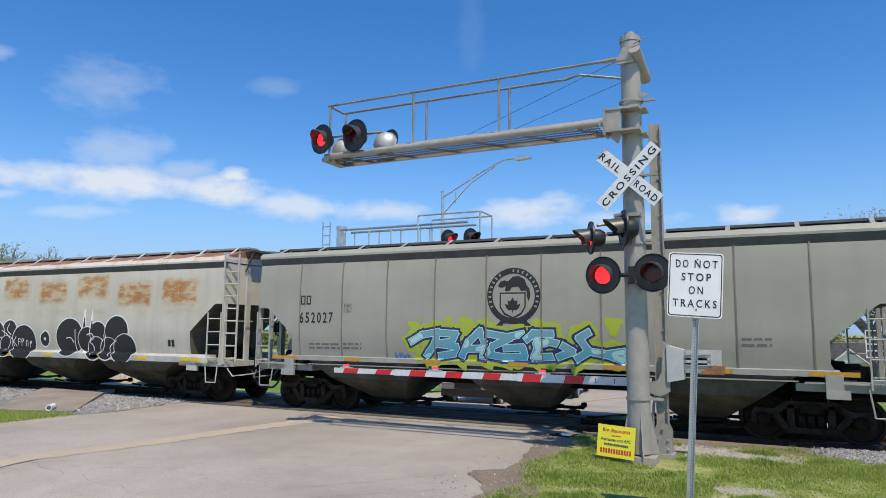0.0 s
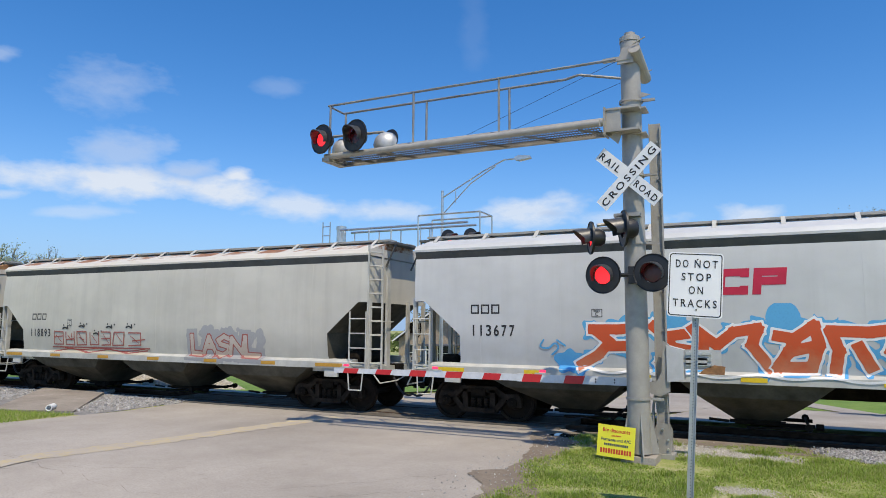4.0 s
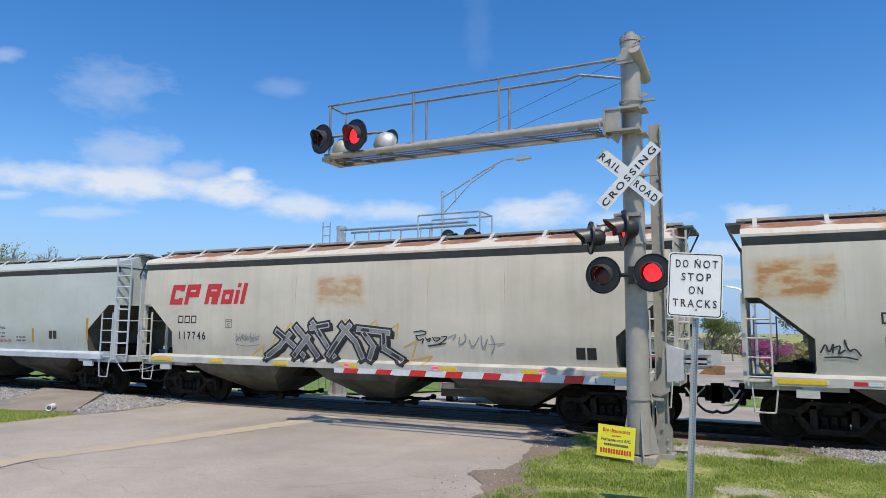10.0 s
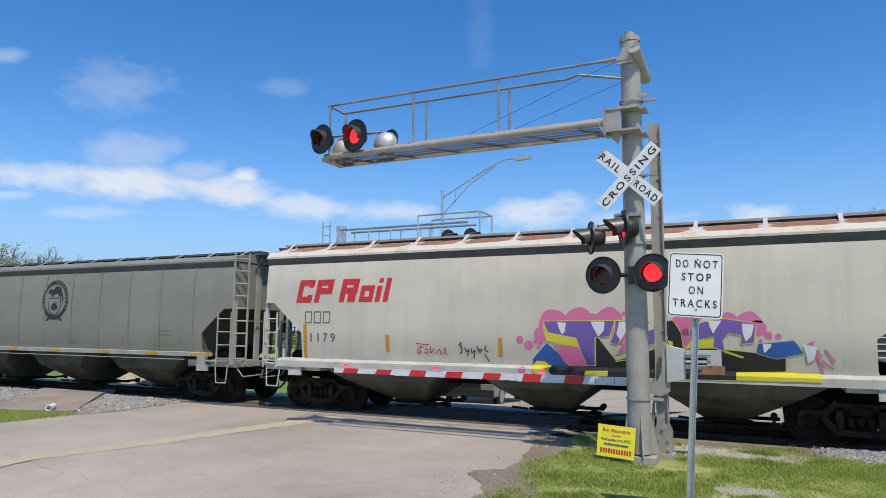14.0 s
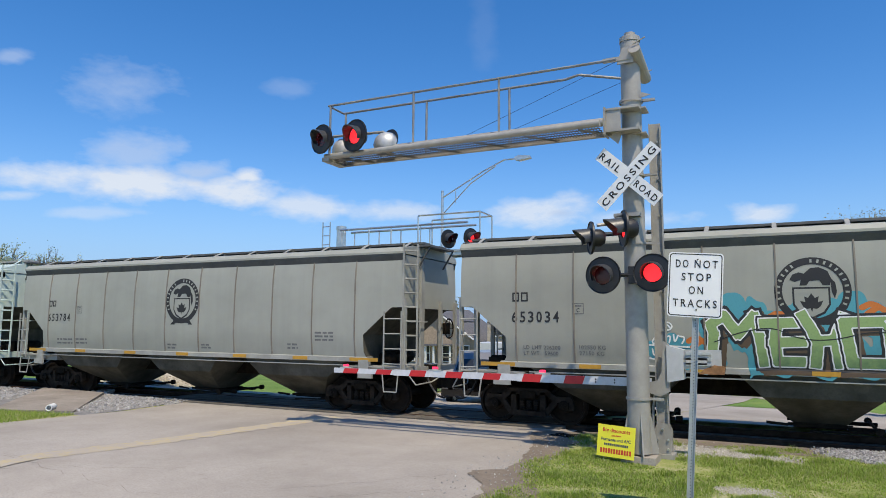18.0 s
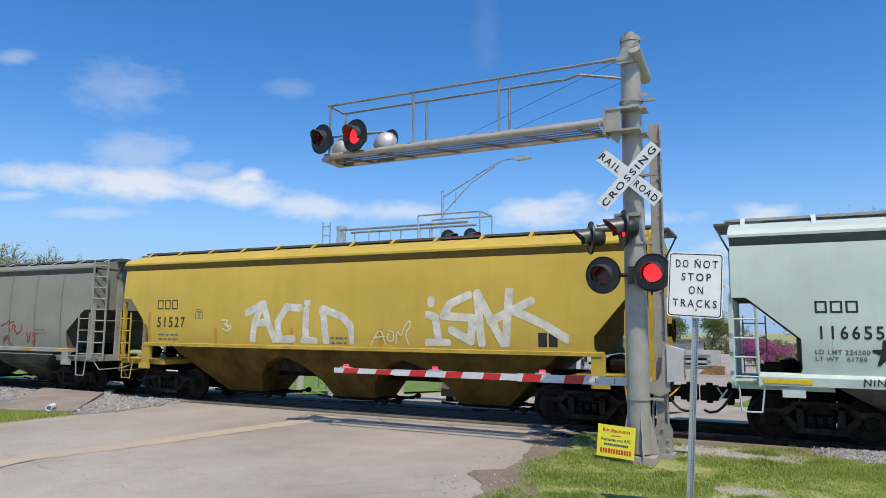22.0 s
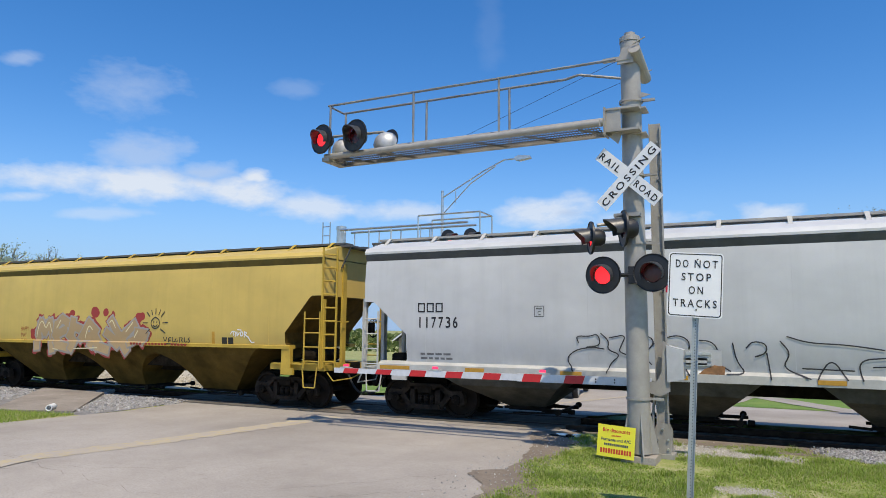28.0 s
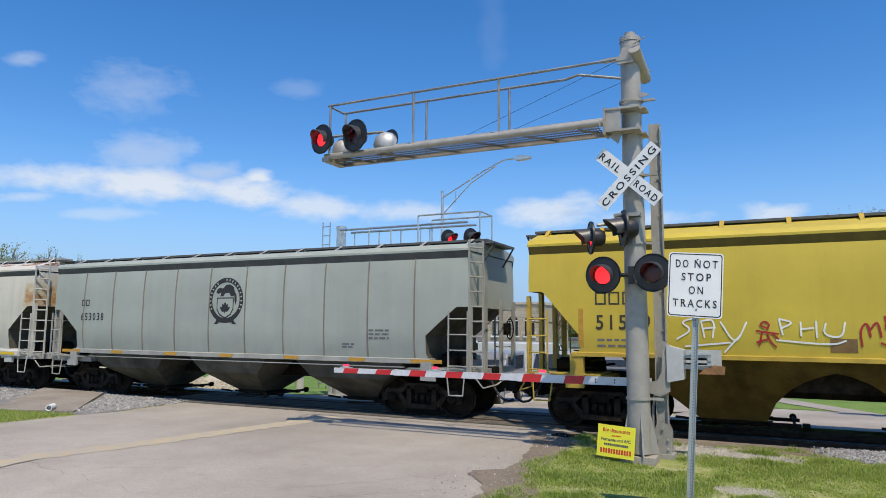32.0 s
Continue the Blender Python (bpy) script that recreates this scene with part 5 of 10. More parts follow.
def mural(c, x0, x1, z0, z1, fat, fill, rim, letters, ring=None, halo=None, drop=None, round_=False, edge=0.05, thin=0.028, cloud=0.10, spots=(0, 0.1), shade=None, spread=(0.04, 0.12), lift=0.0):
    """A sprayed piece: its letters' strokes in their own places, with cloud, cast edge, outline, inner line and fill."""
    g = 0.016 if fat < 0.2 else 0.022
    X, Z = np.meshgrid(np.arange(x0 - 0.3, x1 + 0.4, g), np.arange(max(1.16, z0 - 0.25), z1 + 0.3, g))
    X = X + 0.004 * np.sin(Z * 31 + X * 3)
    put = lambda p: (lerp_(x0, x1, p[0]), lerp_(z0 + fat / 2, z1 - fat / 2, p[1]))
    fields = []
    for text in letters:
        runs = [[put(q) for q in run] for run in runs_of(text)]
        fields.append(distance([soften(r, 3) if round_ else r for r in runs], fat, X, Z, not round_))
    whole = functools.reduce(np.minimum, fields)
    r = random.Random(c * 11 + len(letters))
    if halo:
        body = whole - edge - cloud - 0.035 * np.sin(X * 9 + np.sin(Z * 11)) - 0.02 * np.sin(Z * 23 + X * 17)
        for _ in range(spots[0]):
            x, z, q = r.uniform(x0, x1), z1 + r.uniform(-0.22, 0.12), spots[1] * r.uniform(0.4, 1.3)
            body = np.minimum(body, np.hypot(X - x, Z - z) - q)
        contour("graffiti_halo", c, body, X, Z, lift + 0.003, SPRAYS[halo], "sprayed colour cloud")
    if drop:
        ink, k, m = drop[0], round(drop[1] / g), round(drop[2] / g)
        moved = whole.copy()
        for a in range(1, 5):
            moved = np.minimum(moved, np.roll(np.roll(whole, a * k // 4, 1), -(a * m // 4), 0))
        contour("graffiti_shading", c, moved - edge * 0.5, X, Z, lift + 0.0045, SPRAYS[ink], "cast edge of the letters")
    if rim:
        contour("graffiti_outline", c, whole - edge, X, Z, lift + 0.006, SPRAYS[rim], "painted outline")
    inner = None
    for i, d in enumerate(fields):
        q = functools.reduce(np.maximum, [edge * 0.7 - e for e in fields[i + 1:i + 3]], d)
        inner = q if inner is None else np.minimum(inner, q)
    if ring:
        contour("graffiti_ring", c, inner, X, Z, lift + 0.0078, SPRAYS[ring], "inner line of the letters")
        inner = inner + thin
    contour("graffiti_fill", c, inner, X, Z, lift + 0.0096, SPRAYS[fill], "painted letters")
    if shade:
        wave = np.sin(X * 4.1 + Z * 3.0 + c) + 0.7 * np.sin(X * 9.7 - Z * 6.0) + 0.5 * np.sin(Z * 13 + X * 2)
        contour("graffiti_shading", c, np.maximum(inner + 0.012, (spread[0] - wave * spread[1])), X, Z, lift + 0.0114, SPRAYS[shade], "second spray colour")


def lerp_(a, b, t):
    return a + (b - a) * t


def sketch(c, x0, x1, z0, z1, ink, w, text, round_=True, lift=0.0125, name="graffiti_sketch"):
    """Freehand spray lines of one width."""
    runs = [[(lerp_(x0, x1, a), lerp_(z0, z1, b)) for a, b in run] for run in runs_of(text)]
    xs, zs = [q[0] for r in runs for q in r], [q[1] for r in runs for q in r]
    X, Z = np.meshgrid(np.arange(min(xs) - 0.05, max(xs) + 0.05, 0.013), np.arange(max(1.16, min(zs) - 0.05), max(zs) + 0.05, 0.013))
    contour(name, c, distance([soften(r, 4) if round_ else r for r in runs], w, X, Z, False), X, Z, lift, SPRAYS[ink], "freehand spray lines")["kind"] = "stuff"


def shapes(c, x0, x1, z0, z1, ink, texts, lift, rim=None, edge=0.02):
    """Flat painted shapes with straight edges, each given by its corners, with a rim in a second colour."""
    for k, text in enumerate(texts):
        pts = [(lerp_(x0, x1, a), lerp_(z0, z1, b)) for a, b in runs_of(text)[0]]
        xs, zs = [q[0] for q in pts], [q[1] for q in pts]
        X, Z = np.meshgrid(np.arange(min(xs) - 0.06, max(xs) + 0.06, 0.015), np.arange(max(1.16, min(zs) - 0.06), max(zs) + 0.06, 0.015))
        inside = np.zeros(X.shape, bool)
        for (xa, za), (xb, zb) in zip(pts, pts[1:] + pts[:1]):
            if za != zb:
                inside ^= ((za > Z) != (zb > Z)) & (X < xa + (Z - za) * (xb - xa) / (zb - za))
        far = distance([pts + pts[:1]], 0.0, X, Z, False)
        F = np.where(inside, -far, far)
        if rim:
            contour("graffiti_outline", c, F - edge, X, Z, lift + 0.0004 * k, SPRAYS[rim], "painted outline")
        contour("graffiti_fill", c, F, X, Z, lift + 0.0012 + 0.0004 * k, SPRAYS[ink], "painted letters")


def bubbles(c, x0, x1, z0, z1, discs, spikes, fill, line):
    """A throw-up of round swollen letters: overlapping discs and a few horns, each with its rim."""
    X, Z = canvas(x0, x1, z0, z1)
    h = z1 - z0
    fields = []
    for u, v, q in discs:
        fields.append(np.hypot((X - lerp(x0, x1, u)) * 0.92, Z - z0 - v * h) - q * h)
    for u, v, w in spikes:
        x = lerp(x0, x1, u)
        base = z0 + 0.35 * h
        top = z0 + v * h
        fields.insert(0, np.maximum(np.abs(X - x) - w * (top - Z) / (top - base), base - Z) * 0.8)
    layers(c, x0, x1, z0, z1, fields, X, Z, fill, line, None, 0.04, False, c)


def scribble(c, x0, x1, z0, z1, count, ink, w, seed, lift=0.004):
    """Unreadable spray writing: looped and hooked strokes, one after another."""
    r = random.Random(seed)
    s = Shape()
    cell = (x1 - x0) / count
    for i in range(count):
        a = x0 + i * cell
        at = lambda u, v: (a + (u * 1.15 - 0.08) * cell, lerp(z0, z1, v + 0.06 * math.sin(i * 2.1 + seed)))
        hook = r.random() < 0.5
        run = [(r.uniform(0.0, 0.3), r.uniform(0.75, 1.0)), (r.uniform(0.1, 0.35), r.uniform(0.0, 0.2)), (r.uniform(0.45, 0.7), r.uniform(0.55, 0.95)), (r.uniform(0.5, 0.95), r.uniform(0.05, 0.35))]
        run.append((r.uniform(0.85, 1.0), r.uniform(0.5, 0.9)) if hook else (r.uniform(0.1, 0.4), r.uniform(0.3, 0.5)))
        stroke(s, soften([at(*q) for q in run], 3), w, lift + 0.0012 * (i % 3), round_=False)
        if r.random() < 0.6:
            v = r.uniform(0.35, 0.7)
            stroke(s, [at(0.0, v), at(0.95, v + r.uniform(-0.15, 0.2))], w, lift + 0.004, round_=False)
    if z1 - z0 > 0.35:
        stroke(s, soften([(x0, lerp(z0, z1, 0.05)), (lerp(x0, x1, 0.4), z0 - 0.05), (x1, lerp(z0, z1, 0.02))], 3), w, lift + 0.005, round_=False)
    ob = decal("graffiti_tag", s, SPRAYS[ink], c, "quick line tag")
    ob["kind"] = "stuff"


def tag(c, x0, x1, z0, z1, ink, seed):
    """A quick word in thin paint, with a looping underline on the larger ones."""
    n = min(9, max(3, round((x1 - x0) / max(0.09, (z1 - z0) * 0.42))))
    w = 0.024 if ink not in ("whiteink", "redink") else 0.036
    scribble(c, x0, x1, z0 + 0.1 * (z1 - z0), z1, n, ink, w, seed * 17 + c)
    if ink in ("whiteink", "greyink", "blackink") and n > 3:
        scribble(c, x0 + 0.06, x1 - 0.1, z0 + 0.22 * (z1 - z0), z1 - 0.06, n + 1, ink, w * 0.7, seed * 19 + c)


def torch(c, x0, x1, z0, z1, ink):
    """A sprayed bowl with flames, in thick soft lines."""
    s = Shape()
    at = lambda u, v: (lerp(x0, x1, u), lerp(z0, z1, v))
    loops = [[(0.32, 0.48), (0.02, 0.75), (0.10, 1.0)], [(0.32, 0.48), (0.30, 0.8), (0.16, 0.95)], [(0.40, 0.52), (0.36, 0.9), (0.50, 0.98), (0.55, 0.7), (0.45, 0.55)], [(0.55, 0.52), (0.60, 0.85), (0.72, 1.0), (0.74, 0.75), (0.62, 0.55)], [(0.70, 0.48), (0.85, 0.62), (0.98, 0.85), (0.88, 0.98), (0.78, 0.7)], [(0.40, 0.22), (0.44, 0.08), (0.30, 0.0)], [(0.60, 0.22), (0.62, 0.08), (0.72, 0.0)]]
    for k, run in enumerate(loops):
        stroke(s, soften([at(*p) for p in run], 4), 0.035, 0.004 + 0.001 * (k % 4), round_=False)
    for k, v in enumerate((0.45, 0.38, 0.31, 0.24)):
        stroke(s, soften([at(0.22 + 0.03 * k, v), at(0.5, v - 0.03), at(0.8 - 0.03 * k, v)], 3), 0.03, 0.009, round_=False)
    decal("graffiti_torch", s, SPRAYS[ink], c, "grey sprayed bowl with flames")["kind"] = "stuff"


def blob(c, x0, x1, z0, z1, ink, ragged=0.14):
    """A soft-edged round spot of spray paint."""
    X, Z = canvas(x0, x1, z0, z1, 0.06)
    cx, cz, q = (x0 + x1) / 2, (z0 + z1) / 2, (z1 - z0) / 2
    wave = ragged * q * np.sin(np.arctan2(Z - cz, X - cx) * 5 + x0 * 7)
    contour("paint_spot", c, np.hypot((X - cx) * (z1 - z0) / (x1 - x0), Z - cz) - q + wave, X, Z, 0.0032 + 0.0003 * (round((x0 + z0) * 70) % 9), SPRAYS[ink])


def star(c, cx, cz, size, turn):
    """A hand-cut star with blunt, uneven points."""
    r = random.Random(int(cx * 100))
    pts = []
    for j in range(10):
        a = j * math.pi / 5 + radians(turn)
        q = size * (r.uniform(0.88, 1.1) if j % 2 == 0 else 0.42)
        pts += [(cx + q * math.sin(a + d), cz + q * math.cos(a + d)) for d in ((-0.09, 0.09) if j % 2 == 0 else (0.0,))]
    mid = [(cx, cz)]
    decal("painted_star", Shape().add([(a, -side_y(b) - 0.006, b) for a, b in pts + mid], [(k, (k + 1) % 15, 15) for k in range(15)]), SPRAYS["blackfill"], c, "black painted star")


def bars(c, x0, x1, z0, z1):
    n = 18
    for i in range(n):
        if i in (4, 12):
            continue
        a = lerp(x0, x1, i / n)
        box_on(c, "print_bar", a, a + (x1 - x0) / n * 0.7, 1.635, 1.70, SPRAYS["maroon"], 0.145)


mark(0, -6.09, -5.72, 2.80, 3.06, INK, 2)
num(0, -6.10, -4.96, 2.33, 2.60, "652027")
crest(0, -0.65, 0.66, 2.36, 3.62, INK)
mural(0, -2.73, 2.53, 1.36, 2.30, 0.185, "cyan", "navy", (
    "1,56 7,78 15,88 / 15,84 13,48 9,12 / 15,86 24,82 22,58 14,50 / 14,50 24,42 25,22 16,12",
    "27,14 30,55 36,92 / 36,92 38,55 37,12 / 30,36 37,38",
    "40,84 49,74 56,84 / 50,70 42,46 40,20 48,12 57,16 56,44 48,40",
    "58,68 61,86 69,86 / 62,82 63,48 61,14 / 62,50 68,62 73,54 / 61,14 69,18",
    "72,18 78,34 74,50 / 85,90 81,74 85,36 80,14 / 85,36 92,28 99,36 / 92,28 99,12"), "palecyan", "lime", None, False, 0.05, 0.02, 0.10, (26, 0.10), "palecyan", (0.55, 0.6))
tag(0, -3.16, -2.71, 1.38, 1.63, "blueink", 1)
data(0, -5.80, -4.81, 1.64, 1.84)
data(0, -4.70, -4.15, 1.65, 1.86)
data(0, 4.82, 5.37, 1.89, 2.13)
plate(0, -4.68, -4.45, 2.60, 2.82)
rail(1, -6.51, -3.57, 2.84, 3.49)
mark(1, -6.05, -5.25, 2.39, 2.63, GREYINK, 3)
num(1, -6.02, -4.93, 1.93, 2.17, "11574", GREYINK)
bubbles(1, -4.82, -0.53, 1.17, 2.34, ((0.12, 0.34, 0.34), (0.16, 0.66, 0.25), (0.30, 0.40, 0.40), (0.62, 0.72, 0.30), (0.44, 0.62, 0.37), (0.58, 0.26, 0.30), (0.80, 0.38, 0.50)), ((0.29, 1.05, 0.16),), "blackfill", "whiteline")
sketch(1, -4.82, -0.53, 1.17, 2.34, "whiteline", 0.034, "6,86 10,70 18,66 16,52 / 14,52 24,50 22,30 27,12 / 30,14 30,40 36,54 / 44,12 48,30 40,48 52,52 / 58,14 64,40 60,60 52,72 / 62,92 58,74 64,60", True, 0.016)
sketch(1, -2.0, -0.75, 1.4, 1.85, "whiteink", 0.03, "0,80 6,20 / 4,50 16,90 / 6,50 18,20 / 26,30 24,80 36,70 / 24,56 34,50 / 40,20 40,80 52,70 42,50 / 60,20 58,60 68,64 66,20 / 76,10 76,64 86,50 76,40", True, 0.017)
sketch(1, 0.48, 4.07, 1.17, 2.4, "whiteline", 0.034, "20,40 16,54 10,50 / 22,74 22,30 26,8 / 38,60 44,66 48,50 40,44 48,30 46,8 / 60,60 62,40 56,10 / 76,46 66,30 70,8", True, 0.016)
piece(1, -0.47, -0.04, 1.50, 2.00, "O", "blackfill", "whiteline", None, 0.55)
bubbles(1, 0.48, 4.07, 1.17, 2.48, ((0.14, 0.50, 0.46), (0.38, 0.45, 0.30), (0.52, 0.62, 0.26), (0.76, 0.66, 0.36), (0.50, 0.24, 0.27), (0.66, 0.24, 0.26), (0.86, 0.25, 0.34)), ((0.34, 1.08, 0.13), (0.44, 1.0, 0.12)), "blackfill", "whiteline")
tag(1, 4.09, 4.71, 1.22, 1.38, "whiteink", 3)
plate2(1, 5.43, 5.70, 1.60, 1.80)
brand(2, -0.64, 0.63, 2.92, 3.45)
mark(2, -6.11, -5.33, 2.54, 2.78, INK, 3)
num(2, -6.08, -4.92, 2.04, 2.29, "113677")
mural(2, -3.66, 2.85, 1.22, 2.46, 0.215, "orangered", "whiteline", (
    "8,84 13,60 9,32 3,10 / 7,86 16,86 25,92 / 22,88 20,52 22,18 / 12,50 20,52",
    "27,94 31,70 33,50 29,18 / 31,72 37,78 / 33,50 37,46 / 29,18 38,20",
    "39,90 42,60 42,18 / 40,86 46,56 51,82 / 51,82 58,90 / 58,90 56,58 61,14",
    "63,76 68,70 66,46 63,16 / 66,46 72,56 / 63,16 72,18 / 68,72 73,96 74,60 72,20",
    "77,86 79,50 78,14 / 77,86 87,84 96,92 / 94,86 92,50 98,10 / 84,58 87,20"), None, "skyblue", None, False, 0.045, 0.02, 0.03, (3, 0.24))
blob(2, -4.05, -3.35, 1.25, 1.75, "skyblue")
blob(2, 2.75, 3.6, 1.25, 2.05, "skyblue")
sketch(2, -3.4, 2.9, 1.2, 1.45, "whiteline", 0.05, "0,80 10,20 18,70 27,10 36,60 44,10 56,70 64,20 75,60 84,10 96,70")
sketch(2, -4.42, -3.8, 1.6, 2.0, "skyblue", 0.04, "20,90 0,50 40,40 60,80 80,50 50,10 / 70,90 100,60")
plate(2, -3.20, -2.96, 2.47, 2.65)
data(2, 3.67, 4.17, 1.50, 1.71)
plate2(2, 5.36, 5.73, 1.54, 1.79)
mark(3, -5.89, -5.11, 2.38, 2.61, INK, 3)
num(3, -5.93, -4.83, 1.84, 2.09, "118893")
mural(3, -4.77, -0.25, 1.30, 1.62, 0.10, "cream", None, ("0,40 20,60 40,20 60,60 80,30 100,50", "0,10 100,12"), None, None, None, True)
sketch(3, -4.77, -0.25, 1.28, 2.05, "redline", 0.04, "2,95 2,40 12,40 12,92 2,95 / 3,70 11,75 / 15,92 15,40 24,38 24,94 / 15,60 24,64 / 27,94 37,94 37,40 27,38 27,94 / 30,70 34,60 / 41,90 41,40 50,42 50,90 / 53,94 62,94 62,42 53,40 / 53,66 62,68 / 66,94 64,40 75,42 76,94 66,94 / 80,92 92,92 92,44 80,40 / 84,60 96,66 / 0,28 100,30 / 4,10 20,24 40,8 60,24 80,10 98,22", False)
sketch(3, -4.77, -0.25, 1.28, 2.05, "maroon", 0.022, "4,80 10,50 / 17,80 22,50 21,88 / 29,88 35,46 / 43,80 48,50 / 55,84 60,50 / 68,88 74,52 / 82,80 90,52 / 8,30 30,16 52,30 74,14 96,28", True, 0.014)
for x, z in ((-4.05, 2.12), (-3.25, 2.18), (-2.55, 1.95), (-1.95, 2.16), (-1.05, 2.17)):
    sketch(3, x - 0.2, x + 0.25, z - 0.08, z + 0.1, "blackink", 0.05, "0,40 30,60 60,20 50,80 / 80,90 82,88 / 10,100 12,98")
piece(3, 1.45, 4.04, 1.33, 2.02, "LASNL", "tan", "redline", "greywash", 0.24)

plate(3, -4.04, -3.83, 2.19, 2.42)
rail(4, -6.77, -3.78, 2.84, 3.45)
num(4, -6.21, -5.10, 1.88, 2.09, "1845", FAINT)
mural(4, -3.24, 4.04, 1.20, 2.40, 0.27, "brown", "darkline", (
    "3,24 5,62 8,82 11,58 14,90 17,66 18,26", "21,52 25,92 30,72 27,46 23,42 / 27,46 28,22", "37,68 33,44 37,24 41,44 37,68",
    "45,34 47,78 51,92 55,64 57,28 / 47,40 55,42", "60,34 62,62 66,78 71,60 70,38 64,26", "77,30 74,70 77,92 80,60 84,50 / 87,92 85,58 88,30 97,38"), None, None, ("darkline", 0.07, 0.06), True, 0.05, 0.02, 0.1, (0, 0.1), "cream", (0.35, 0.5))
sketch(4, -3.2, 3.7, 1.2, 1.5, "brown", 0.09, "2,30 10,60 / 16,20 24,70 / 32,30 40,60 / 47,20 55,60 / 62,30 70,64 / 78,20 88,60", True, 0.004)
sketch(4, 3.78, 5.20, 1.55, 2.45, "blackink", 0.028, "2,60 14,75 8,50 22,62 4,40 / 24,70 22,40 34,56 24,56 / 38,72 36,36 46,50 40,56 / 50,66 60,62 50,50 60,40 / 62,70 72,52 64,36 78,48 / 78,60 92,40 84,20 98,30 / 40,96 46,80 / 38,88 52,90 / 44,30 40,14 52,18")
tag(4, -7.22, -6.70, 3.27, 3.56, "blueink", 2)
blob(4, -3.90, -3.42, 1.44, 1.93, "teal", 0.05)
plate2(4, 5.65, 5.96, 1.59, 1.79)
mark(5, -5.26, -4.49, 2.33, 2.57, INK, 3)
num(5, -5.23, -4.19, 1.84, 2.10, "119718")
crest(5, 2.06, 3.16, 2.58, 3.67, GOLDINK)
lines(5, 3.33, 4.67, 2.68, 3.43)
mural(5, 0.83, 4.38, 1.36, 2.18, 0.17, "steel", "thinblack", (
    "11,58 4,40 7,12 16,10 19,38 11,58 / 14,96 20,52 23,8", "28,64 29,10 / 29,45 36,70 41,52", "46,60 42,36 47,10 54,28 52,52 46,60",
    "62,56 63,12", "76,54 71,34 75,10 83,18 82,42 76,54 / 77,92 84,55 89,10", "91,40 94,20 99,34"), None, None, ("thinblack", -0.05, 0.0), True, 0.022)
sketch(5, 0.83, 4.38, 1.36, 2.2, "thinblack", 0.03, "56,92 60,80 66,86 62,98")
sketch(5, -4.00, -3.10, 1.51, 2.0, "blackink", 0.03, "4,30 10,80 22,70 10,50 30,20 / 34,70 34,30 46,40 / 34,52 44,56 / 52,80 52,24 62,30 / 66,76 66,30 / 66,70 80,66 68,48 82,24 / 88,84 88,20 96,60 / 40,95 60,100")
sketch(5, -6.25, -5.58, 1.61, 2.09, "blackink", 0.03, "0,40 14,80 20,30 34,84 30,40 / 36,60 52,70 42,30 60,50 / 60,90 70,40 84,60 98,30 / 10,20 60,24 90,14")
sketch(5, 4.36, 5.0, 1.95, 2.2, "rustink", 0.028, "0,90 14,50 28,95 / 14,50 10,0 / 34,60 30,30 46,30 48,60 34,60 / 54,20 54,80 68,70 56,50 70,20 / 78,50 94,54 90,80 76,60 80,20 98,24")
plate(5, -3.69, -3.46, 2.11, 2.34)
framed(5, -0.40, 0.48, 1.67, 1.96)
data(5, 4.30, 4.71, 1.51, 1.78)
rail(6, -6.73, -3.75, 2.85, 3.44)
mark(6, -6.36, -5.58, 2.29, 2.53, INK, 3)
num(6, -6.33, -5.18, 1.83, 2.05, "117746")
mural(6, -3.06, 1.35, 1.26, 2.42, 0.145, "charcoal", "blackline", (
    "2,8 12,35 20,68 / 10,74 20,46 30,12", "25,86 33,52 40,12 / 23,12 34,62", "37,98 44,60 52,12 / 36,84 48,92", "48,14 57,60 64,92 / 58,90 68,50 72,12",
    "74,72 80,40 77,10 / 70,82 90,74 / 87,70 87,34 98,8"), "steel", None, ("blackfill", 0.10, 0.06), False, 0.055, 0.022, 0.1, (0, 0.1), "coal", (0.5, 0.6))
sketch(6, -3.5, 1.9, 1.26, 2.42, "straw", 0.05, "0,14 8,40 6,10 / 12,30 16,62 20,40 / 22,70 25,92 28,70 / 36,88 38,104 41,88 / 56,90 58,100 61,86 / 70,80 75,98 76,76 / 80,70 87,90 86,60 / 90,40 97,56 94,20 / 92,10 104,22 100,4", False, 0.003)
sketch(6, 1.64, 2.6, 1.7, 2.15, "blackink", 0.03, "0,90 30,100 40,80 8,70 / 6,70 14,40 30,60 24,30 / 34,60 44,34 50,62 40,50 / 54,64 62,36 80,60 60,60 / 80,66 100,70 70,20 30,14 90,30")
sketch(6, 2.60, 4.0, 1.56, 2.1, "greyink", 0.026, "0,80 16,96 8,70 / 20,80 18,40 34,70 30,96 / 38,70 44,30 56,80 / 60,90 62,20 74,90 66,30 / 78,90 86,50 78,10 / 74,50 100,56")
tag(6, 7.02, 7.72, 2.76, 3.50, "greyink", 13)
tag(6, -4.11, -3.23, 1.66, 2.08, "greyink", 14)
plate(6, -4.49, -4.24, 2.18, 2.41)
plate2(6, 5.70, 6.15, 1.54, 1.80)
patch(7, -6.19, -5.10, 3.31, 3.61)
patch(7, -6.36, -4.96, 2.80, 3.13)
num(7, -6.28, -5.25, 2.84, 3.09, "853944", FAINT)
mark(7, -6.07, -5.20, 3.36, 3.57, FAINT, 4)
up(7, -6.49, -6.32, 1.66, 2.56)
up(7, -3.70, -3.54, 1.67, 2.12)
up(7, -1.07, -0.96, 1.65, 2.12)
up(7, 0.99, 1.10, 1.64, 2.10)
up(7, 3.58, 3.70, 1.64, 2.10)
